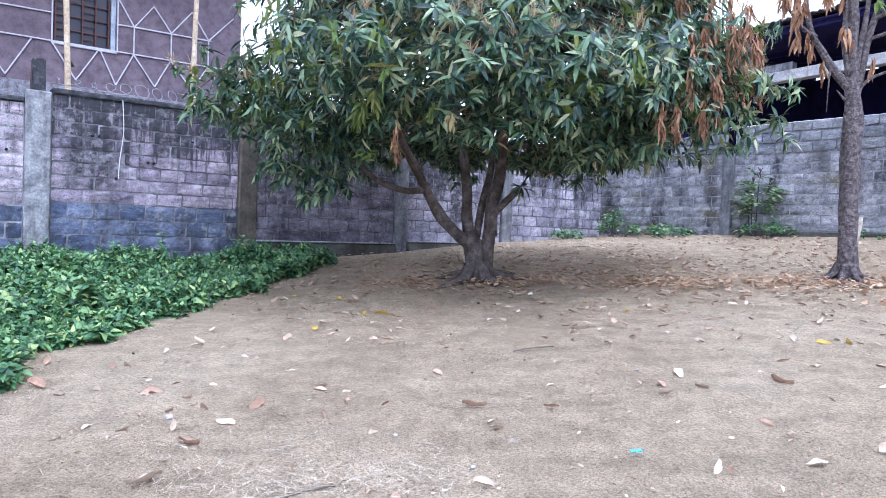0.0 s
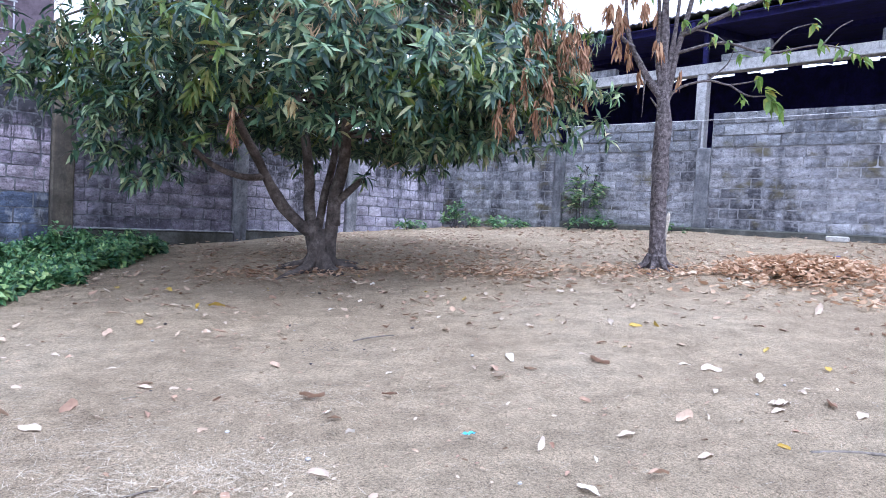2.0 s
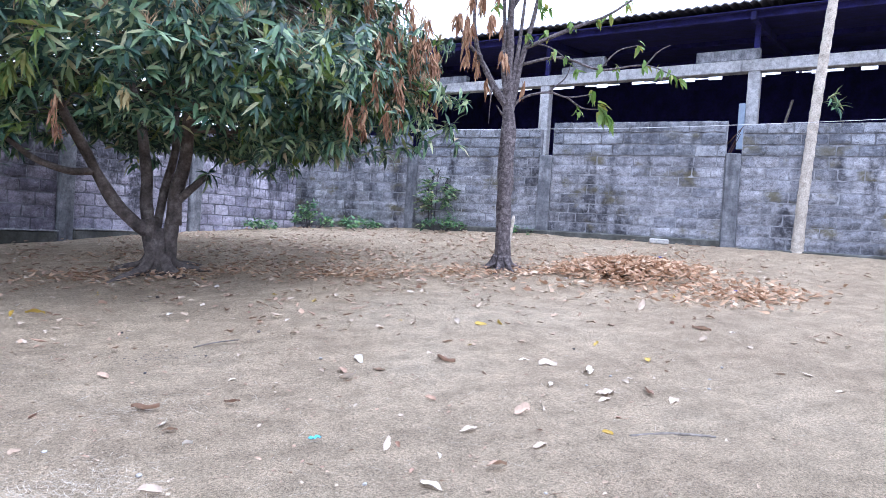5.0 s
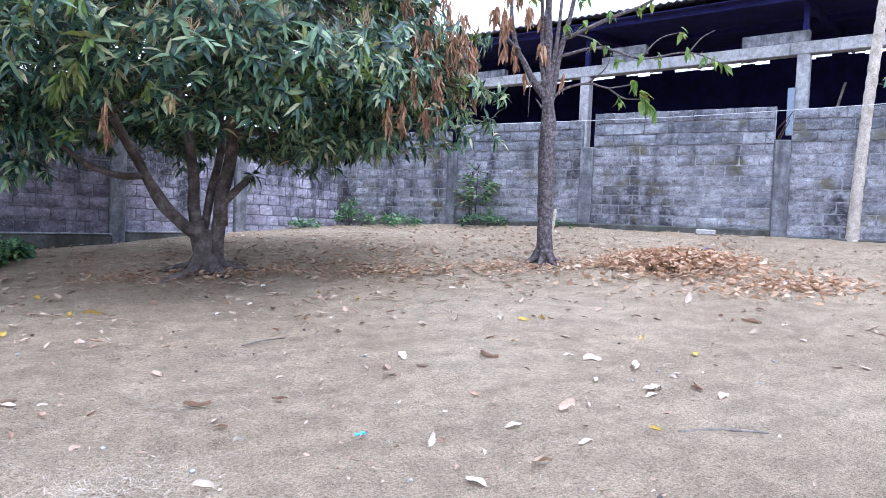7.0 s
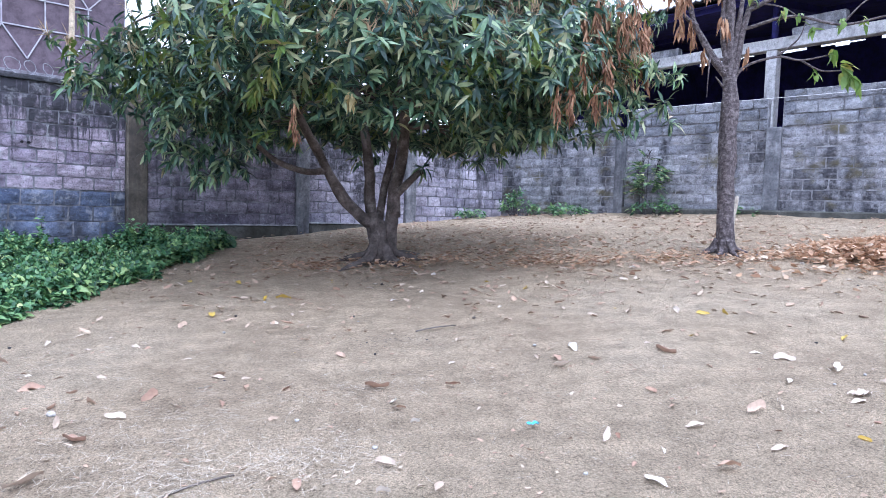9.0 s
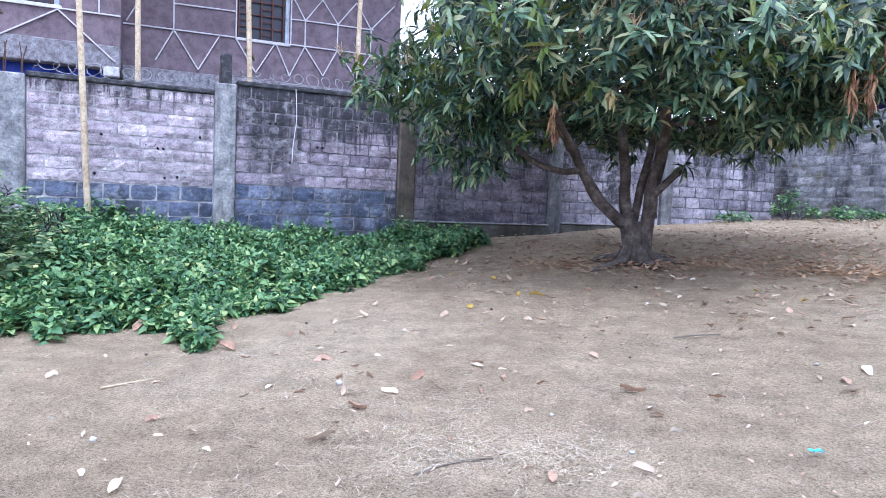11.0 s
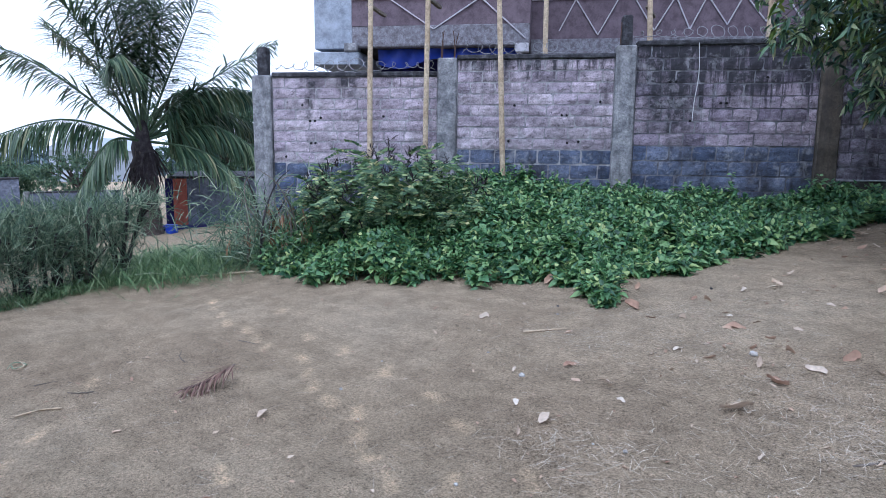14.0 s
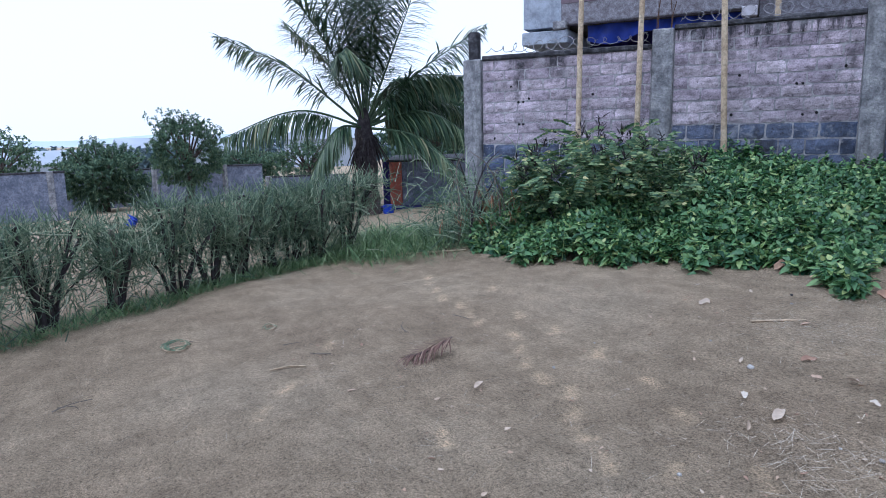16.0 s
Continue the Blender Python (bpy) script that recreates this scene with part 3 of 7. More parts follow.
# ---- walls of cement blocks ----
def block_meshes():
    """Chipped cement blocks: an uneven front on a worn outline."""
    out = []
    for k in range(8):
        nx, nz = 6, 4
        v, f = [], []
        for j in range(nz):
            for i in range(nx):
                rim = i in (0, nx - 1) or j in (0, nz - 1)
                x = (i / (nx - 1) - 0.5) * 0.4 + (random.uniform(-0.006, 0.004) * (1 if i else -1) if i in (0, nx - 1) else random.uniform(-0.02, 0.02))
                z = (j / (nz - 1) - 0.5) * 0.2 + (random.uniform(-0.007, 0.004) * (1 if j else -1) if j in (0, nz - 1) else random.uniform(-0.012, 0.012))
                if i in (0, nx - 1) and j in (0, nz - 1) and random.random() < 0.4:
                    x, z = x * 0.94, z * 0.86
                v.append((x, -0.03 + (random.uniform(0.003, 0.012) if rim else random.uniform(-0.003, 0.004)), z))
        f = [(j * nx + i, j * nx + i + 1, (j + 1) * nx + i + 1, (j + 1) * nx + i) for j in range(nz - 1) for i in range(nx - 1)]
        ring = [i for i in range(nx)] + [j * nx + nx - 1 for j in range(1, nz)] + [(nz - 1) * nx + i for i in range(nx - 2, -1, -1)] + [j * nx for j in range(nz - 2, 0, -1)]
        n = len(v)
        v += [(v[i][0] * 1.01, 0.03, v[i][2] * 1.01) for i in ring]
        m = len(ring)
        f += [(ring[(i + 1) % m], ring[i], n + i, n + (i + 1) % m) for i in range(m)]
        me = bpy.data.meshes.new("block")
        me.from_pydata(v, [], f)
        out.append(me)
    return out


BLOCKS = {}


def block_mesh(material, k):
    if material.name not in BLOCKS:
        BLOCKS[material.name] = block_meshes()
        for me in BLOCKS[material.name]:
            me.materials.append(material)
    return BLOCKS[material.name][k]


WALL_LAYOUT = []


def wall_panel(name, m, s0, s1, z0, z1, courses, label, mortar, ledge=None, thick=0.15):
    """A wall panel between two pillars; its blocks are laid later from the courses given."""
    sh = Shape().box(s0, s1, -0.004, thick, z0, z1, 0.006)
    if ledge:
        sh.box(s0, s1, -0.07, 0.02, z0, ledge, 0.02, 0.006)
    wall = part(name, sh, mortar, None)
    wall.matrix_basis = m
    tagged(wall, label, "wall", kind="structure")
    WALL_LAYOUT.append((wall, s0, s1, courses))
    return wall


def courses(z_low, z_high, count, material, proud=0.019):
    h = (z_high - z_low) / count
    gap = 0.026 if proud > 0.03 else 0.016
    return [(z_low + (i + 0.5) * h, h - gap, material, proud) for i in range(count)]


def pillar(m, s0, s1, z0, z1, material, label, stub=None, bars=0, proud=0.07):
    sh = Shape().box(s0, s1, -proud, 0.17, z0, z1, 0.018, 0.005)
    ob = part("concrete_pillar", sh, material, None)
    ob.matrix_basis = m
    tagged(ob, label, "pillar", "pillars of the yard wall", "structure")
    if stub:
        part("pillar_stub", Shape().box(s0 + 0.07, s1 - 0.07, -0.02, 0.13, z1 - 0.01, stub, 0.02, 0.006), COPING, ob, "blackened concrete stub")
    for i in range(bars):
        x, y = s0 + 0.05 + (i % 2) * (s1 - s0 - 0.1), -0.01 + (i // 2) * 0.1
        part("rusty_bar", Shape().tube(curve_points([(x, y, z1 - 0.03), (x + 0.01, y, z1 + 0.18), (x + random.uniform(-0.05, 0.05), y + 0.02, z1 + random.uniform(0.25, 0.4))], 3), [0.007] * 7, 5), RUST, ob)
    return ob


def coping(m, s0, s1, z, material=None):
    ob = part("wall_coping", Shape().box(s0, s1, -0.045, 0.2, z, z + 0.07, 0.015, 0.006), material or COPING, None)
    ob.matrix_basis = m
    return tagged(ob, "blackened rough concrete coping along the wall top", "coping", kind="structure")


def build_left_wall():
    for s0, s1, z1, low, mat, count in ((-4.34, -1.74, 2.60, 1.30, PINK, 8), (-1.45, 0.83, 2.83, 1.53, PINK, 8), (1.12, 3.59, 3.0, 1.60, PINK_DIRTY, 8)):
        rows = courses(low, z1, count, mat) + courses(low - 0.85, low, 4, BLUE_BLOCK)
        wall_panel("wall_left", LEFT, s0, s1, low - 1.6, z1, rows, "lilac cement block wall with a blue washed foot" if mat is PINK else "lilac cement block wall with black algae stains and a blue foot", MORTAR_PALE if mat is PINK else MORTAR)
        coping(LEFT, s0, s1, z1)
    for s0, s1, z1, ledge in ((3.88, 6.42, 3.08, 1.13), (6.68, 8.95, 3.15, 1.17), (9.23, 12.12, 3.2, None)):
        low = ledge or 1.14
        rows = courses(low, z1, 10, GREY_DARK if s0 < 4 else GREY_LEFT) + ([] if ledge else courses(low - 0.4, low, 2, GREY_LEFT))
        wall_panel("wall_left", LEFT, s0, s1, -0.2, z1, rows, "weathered grey lilac cement block wall on a mossy plinth", MORTAR, None)
        if ledge:
            p = part("wall_plinth", Shape().box(s0, s1, -0.09, 0.05, -0.2, ledge, 0.025, 0.008), PLINTH, None)
            p.matrix_basis = LEFT
            tagged(p, "dark mossy concrete plinth at the wall foot", "plinth", kind="structure")
            part("ledge", Shape().box(s0, s1, -0.105, -0.02, ledge, ledge + 0.022, 0.006, 0.004), MORTAR_PALE, p, "pale mortar line on the plinth")
        coping(LEFT, s0, s1, z1)
    for s0, s1, z1, mat, stub, bars, lab in ((-4.64, -4.34, 2.63, PILLAR, 3.06, 0, "grey concrete pillar with a narrow stub on top"), (-1.74, -1.45, 2.86, PILLAR, None, 4, "rough concrete pillar with rusty bars on top"),
                                             (0.83, 1.12, 3.0, PILLAR, 3.42, 1, "pale concrete pillar with a blackened stub on top"), (3.59, 3.88, 3.08, PILLAR_BROWN, None, 0, "brown stained concrete pillar in the block wall"),
                                             (6.42, 6.68, 3.12, PILLAR_GREY, None, 0, "grey concrete pillar behind the mango tree"), (8.95, 9.23, 3.18, PILLAR_GREY, None, 0, "grey concrete pillar near the wall corner")):
        pillar(LEFT, s0, s1, -0.2, z1, mat, lab, stub, bars)


def build_back_wall():
    for s0, s1, lo, mid, top in ((-0.05, 2.88, 1.4, 3.10, 3.50), (3.10, 5.74, 1.5, 3.05, 3.62), (5.98, 9.04, 1.6, 3.10, 3.73), (9.28, 12.3, 1.5, 3.12, 3.68)):
        rows = courses(lo + 0.06, mid, 8, GREY_BACK, 0.017) + courses(mid, top, 2 if s0 < 1 else 3, GREY_TOP, 0.034)
        wall_panel("wall_back", BACK, s0, s1, 0.9, top - 0.01, rows, "weathered grey cement block wall with newer courses on top", MORTAR_BACK)
    ends = ((2.88, 3.10, 3.14), (5.74, 5.98, 3.10), (9.04, 9.28, 3.16))
    for s0, s1, z1 in ends:
        pillar(BACK, s0, s1, 0.9, z1, PILLAR_GREY, "short grey concrete pillar in the back wall", None, 0)
    for s0, s1, z0, z1 in ((3.10, 9.04, 1.3, 1.66), (9.28, 12.3, 1.2, 1.56)):
        p = part("wall_plinth", Shape().box(s0, s1, -0.12, 0.03, z0 - 0.4, z1, 0.02, 0.008), PLINTH, None)
        p.matrix_basis = BACK
        tagged(p, "low mossy footing along the back wall", "plinth", kind="structure")


build_left_wall()
build_back_wall()
# drain holes as plugs on the blocks, the holes' shade in their colour
for s, z in ((-3.85, 2.18), (-3.73, 1.94), (-3.65, 1.94), (-3.56, 1.99), (-3.72, 1.6), (-3.65, 1.6), (-2.57, 2.01), (-4.13, 1.39), (-0.59, 2.17), (0.1, 2.03), (0.17, 2.03), (-0.67, 1.65), (0.19, 1.63), (0.35, 1.65), (0.64, 2.22), (1.6, 2.5), (1.68, 2.5), (2.3, 2.2), (2.38, 2.2), (2.9, 2.55), (1.9, 1.95)):
    owner = next(w for w, s0, s1, rows in WALL_LAYOUT if s0 < s < s1 and w.name.startswith("wall_left"))
    part("drain_hole_plug", Shape().tube([(s, -0.028, z), (s, -0.022, z), (s, 0.03, z)], [0.015, 0.019, 0.019], 9, 0.4), HOLE, owner, "small plug coloured dark as a drain hole's shade")
# plain walls that close the yard behind the walk
for name, a, b in (("wall_side", (11.45, 5.85), (8.0, -9.0)), ("wall_behind", (8.0, -9.0), (-6.0, -9.5))):
    sh = Shape()
    a, b = Vector((*a, 1.0)), Vector((*b, 1.0))
    sh.beam(a, b, 0.16, 4.5)
    tagged(part(name, sh, MORTAR, None), "plain grey cement wall closing the yard", "wall", kind="structure")


# ---- the unfinished house behind the left wall ----
def stripe(sh, a, b, off, w=0.035):
    """A raised white line on the facade between two points (along, height)."""
    sh.beam((a[0], off, a[1]), (b[0], off, b[1]), 0.02, w, Vector((0, 1, 0)))


def window(parent, s0, s1, z0, z1, off, cols, rows):
    w = part("window", Shape().box(s0, s1, off + 0.10, off + 0.14, z0, z1, 0.004), WINDOW_DARK, parent, "dark window behind a rusty grille")
    sides = Shape().box(s1 - 0.07, s1, off - 0.006, off + 0.12, z0, z1, 0.004)
    part("reveal", sides, PLASTER_PALE, w, "pale window reveal")
    part("sill", Shape().box(s0 - 0.03, s1 + 0.03, off - 0.03, off + 0.12, z0 - 0.05, z0, 0.008), WHITE_TRIM, w)
    g = Shape()
    for i in range(cols + 1):
        x = s0 + 0.03 + (s1 - s0 - 0.13) * i / cols
        g.beam((x, off + 0.03, z0), (x, off + 0.03, z1), 0.022, 0.022)
    for j in range(1, rows + 1):
        z = z0 + (z1 - z0) * j / (rows + 1)
        g.beam((s0, off + 0.045, z), (s1 - 0.07, off + 0.045, z), 0.02, 0.02)
    for i in range(0, cols, 2):
        x0, x1 = s0 + 0.03 + (s1 - s0 - 0.13) * i / cols, s0 + 0.03 + (s1 - s0 - 0.13) * (i + 1) / cols
        for j in range(rows + 1):
            z = z0 + (z1 - z0) * (j + 0.5) / (rows + 1)
            g.beam((x0, off + 0.03, z), (x1, off + 0.03, z), 0.018, 0.018)
    part("grille", g, GRILLE, w, "rust brown square grille")


def wall_with_hole(sh, s0, s1, z0, z1, off, thick, hole):
    a, b, c, d = hole
    n = len(sh.v)
    for y in (off, off + thick):
        sh.v += [(s0, y, z0), (s1, y, z0), (s1, y, z1), (s0, y, z1), (a, y, c), (b, y, c), (b, y, d), (a, y, d)]
    for i in range(4):
        j = (i + 1) % 4
        sh.f += [(n + i, n + j, n + 4 + j, n + 4 + i), (n + 8 + j, n + 8 + i, n + 12 + i, n + 12 + j), (n + j, n + i, n + 8 + i, n + 8 + j), (n + 4 + i, n + 4 + j, n + 12 + j, n + 12 + i)]


def build_house():
    house = empty("house", LEFT)
    tagged(house, "unfinished mauve plastered house with raised white line pattern", "house")
    R, L = 2.5, 1.5
    sh = Shape()
    wall_with_hole(sh, -0.43, 4.45, 3.52, 6.6, R, 0.2, (1.39, 2.3, 4.22, 5.35))
    part("wall", sh, PLASTER, house, "mauve plaster wall")
    part("side_wall", Shape().box(4.25, 4.45, R + 0.2, R + 6, 0.5, 6.6, 0), PLASTER, house)
    part("wall_foot", Shape().box(-0.43, 4.45, R - 0.012, R + 0.2, 0.3, 3.52, 0.006), PLASTER_RAW, house, "grey spattered unfinished render")
    ledge = Shape().box(-0.43, 4.5, R - 0.25, R - 0.02, 3.02, 3.14, 0.01)
    part("ledge", ledge, PLASTER_PALE, house, "pale ledge below the facade")
    sh = Shape()
    wall_with_hole(sh, -3.49, -0.43, 3.62, 6.6, L, 0.2, (-2.72, -1.24, 4.11, 5.2))
    part("bay_wall", sh, PLASTER, house, "mauve plaster wall of the projecting bay")
    part("bay_side", Shape().box(-0.63, -0.43, L + 0.2, R, 3.3, 6.6, 0), PLASTER, house)
    part("bay_foot", Shape().box(-3.49, -0.43, L - 0.012, L + 0.2, 3.27, 3.62, 0.02, 0.008), PLASTER_RAW, house, "grey spattered unfinished render")
    # borrows the dark plinth concrete, so recess shade is in the colour
    part("bay_floor", Shape().box(-3.49, -0.43, L + 0.2, R + 1.5, 3.27, 3.45, 0.01), PLINTH, house, "underside of the bay, coloured dark for its shade")
    part("end_wall", Shape().box(-4.17, -3.49, L + 0.02, L + 5.0, 3.25, 6.6, 0.01), PLASTER_PALE, house, "pale blue grey rendered end wall")
    part("end_slab", Shape().box(-4.17, -3.36, L - 0.06, L + 5.0, 2.97, 3.19, 0.015), PLASTER_PALE, house, "pale concrete slab under the end wall")
    part("slab_block", Shape().box(-3.62, -3.38, L - 0.1, L + 0.2, 3.19, 3.34, 0.02, 0.01), PILLAR, house, "rough concrete block")
    # recess shade painted on this wall with the shed's navy
    part("back_wall", Shape().box(-3.4, -0.43, R + 0.6, R + 0.8, 0.3, 3.27, 0), SHED_DARK, house, "recess wall under the bay, coloured dark for its shade")
    part("corner_block", Shape().box(-0.66, -0.44, L - 0.05, L + 0.1, 3.15, 3.3, 0.012), WHITE_TRIM, house, "white painted block")
    part("roof", Shape().box(-4.3, 4.7, L - 0.25, R + 6.2, 6.6, 6.75, 0.02), SHEET, house, "grey roof slab")
    # blue tarpaulin hung in the recess
    t, cols, rows = Shape(), 30, 5
    for j in range(rows + 1):
        for i in range(cols + 1):
            x = -3.1 + 2.5 * i / cols
            t.v.append((x, L + 0.28 + 0.05 * math.sin(i * 0.9 + j * 0.4), 3.29 - 0.36 * j / rows * (0.75 + 0.25 * math.sin(i * 0.35))))
    t.f = [(j * (cols + 1) + i, j * (cols + 1) + i + 1, (j + 1) * (cols + 1) + i + 1, (j + 1) * (cols + 1) + i) for j in range(rows) for i in range(cols)]
    part("tarpaulin", t, TARP, house, "crumpled blue tarpaulin hung under the bay", True)
    # raised lines, right part
    f = R - 0.012
    lines = [((-0.43, 4.2), (4.45, 4.23)), ((0.35, 4.2), (0.35, 5.0)), ((0.35, 4.64), (1.36, 4.66)), ((-0.38, 4.25), (-0.08, 4.8)), ((-0.08, 4.8), (0.2, 5.2)), ((-0.43, 4.64), (-0.1, 4.64)), ((0.35, 5.0), (0.05, 5.35)), ((0.35, 5.0), (0.65, 5.35))]
    zig = [(0.07, 3.66), (0.35, 4.2), (0.75, 3.58), (1.1, 4.21), (1.36, 4.21), (1.72, 3.64), (2.06, 4.21), (2.32, 3.65), (2.59, 4.21), (2.94, 3.72), (3.2, 4.22), (3.57, 3.76), (3.85, 4.22), (4.2, 3.7), (4.4, 4.1)]
    lines += [(zig[i], zig[i + 1]) for i in range(len(zig) - 1) if i != 3]
    lines += [((2.59, 4.21), (2.59, 4.68)), ((2.34, 4.67), (2.59, 4.68)), ((2.59, 4.68), (2.34, 5.1)), ((2.59, 4.68), (2.9, 5.1)), ((2.9, 5.1), (3.2, 4.7)), ((3.2, 4.22), (3.2, 4.7)), ((2.59, 4.68), (3.9, 4.7)), ((3.2, 4.7), (3.55, 5.15)), ((3.55, 5.15), (3.85, 4.7)), ((3.85, 4.22), (3.85, 4.7)), ((3.85, 4.7), (4.3, 5.2))]
    lines += [((2.33, 4.2), (2.33, 5.4)), ((1.37, 4.2), (1.37, 5.4))]
    for a, b in lines:
        sh = Shape()
        stripe(sh, a, b, f)
        part("white_line", sh, WHITE_TRIM, house)
    f = L - 0.012
    for a, b in (((-3.49, 4.06), (-0.43, 4.07)), ((-2.80, 4.05), (-2.05, 3.55)), ((-2.05, 3.55), (-1.26, 4.05)), ((-1.26, 4.05), (-0.5, 3.38)), ((-0.72, 4.07), (-0.72, 4.7)), ((-3.1, 4.06), (-3.1, 4.6))):
        sh = Shape()
        stripe(sh, a, b, f, 0.04)
        part("white_line", sh, WHITE_TRIM, house)
    window(house, 1.39, 2.3, 4.22, 5.35, R, 4, 4)
    window(house, -2.72, -1.24, 4.11, 5.2, L, 6, 4)
    return house


house = build_house()


def scaffold_pole(s, off, z0, z1, lean, strut):
    ob = empty("scaffold_pole", LEFT @ Matrix.Translation((s, off, z0)))
    pts = [(lean * k / 8 * (z1 - z0), 0.01 * math.sin(k * 1.7), (z1 - z0) * k / 8) for k in range(9)]
    part("pole", Shape().tube(pts, taper(9, 0.043, 0.034), 8, 0.15), POLE_WOOD, ob, "", True)
    if strut:
        z = strut - z0
        part("strut", Shape().beam((lean * z - 0.04, 0.02, z + 0.05), (lean * z + 0.12, 0.4, z - 0.04), 0.06, 0.04), GREY_WOOD, ob, "grey weathered wooden strut")
    return tagged(ob, "raw pale wooden scaffold pole beside the block wall", "pole", "scaffold poles along the house")


for s, off, z0, z1, lean, strut in ((-2.74, -0.25, gz(-8.1, 6.1), 6.4, 0.012, 3.55), (-1.90, -0.25, gz(-7.3, 6.6), 6.4, 0.014, 3.65), (-0.70, -0.25, gz(-6.4, 7.3), 6.4, -0.04, None), (-0.16, 0.6, 1.0, 6.4, -0.005, None), (1.44, 0.6, 1.0, 6.4, -0.03, 3.62), (3.02, 0.6, 1.0, 6.4, 0.015, 3.72)):
    scaffold_pole(s, off, z0, z1, lean, strut)


def razor_wire(m, s0, s1, z, label):
    """Loose coils of barbed wire on the coping."""
    sh = Shape()
    x, pts = s0, []
    turns = int((s1 - s0) / 0.19)
    ph = random.uniform(0, 6)
    for i in range(turns * 12):
        a = ph + 2 * math.pi * i / 12
        k = i / (turns * 12)
        r = 0.12 + 0.06 * math.sin(i * 0.05 + ph) + 0.05 * noise.noise(Vector((i * 0.16, ph, s0))) + 0.012 * random.uniform(-1, 1)
        a += 0.9 * noise.noise(Vector((i * 0.09, s0, ph)))
        pts.append((s0 + (s1 - s0) * k + r * math.cos(a) * 0.8, 0.06 + r * 0.5 * math.sin(a * 0.5 + i * 0.3), z + 0.10 + 0.6 * r * math.sin(a)))
    sh.tube(pts, [0.0055] * len(pts), 4)
    for i in range(0, len(pts), 5):
        p = Vector(pts[i])
        q = Vector((random.uniform(-1, 1), random.uniform(-1, 1), random.uniform(-1, 1))).normalized() * 0.028
        sh.beam(p - q, p + q, 0.005, 0.005)
    ob = part("barbed_wire", sh, WIRE, None)
    ob.matrix_basis = m
    return tagged(ob, label, "wire", "barbed wire on the wall")


for s0, s1, z in ((-4.3, -1.75, 2.67), (-1.4, 0.85, 2.9), (1.1, 3.5, 3.07), (3.9, 6.4, 3.15)):
    razor_wire(LEFT, s0, s1, z, "loose coils of rusty barbed wire on the coping")

cord = part("hanging_cord", Shape().tube(curve_points([(1.95, -0.06, 3.02), (1.97, -0.06, 2.6), (1.93, -0.05, 2.2), (1.92, -0.05, 1.95)], 4), [0.006] * 13, 5), ROPE, None)
cord.matrix_basis = LEFT
tagged(cord, "thin white cord hanging down the stained wall", "cord")


# ---- the open shed behind the back wall ----
SHED = BACK @ Matrix.Translation((6.1, 2.5, 0)) @ Matrix.Rotation(radians(-8), 4, "Z")


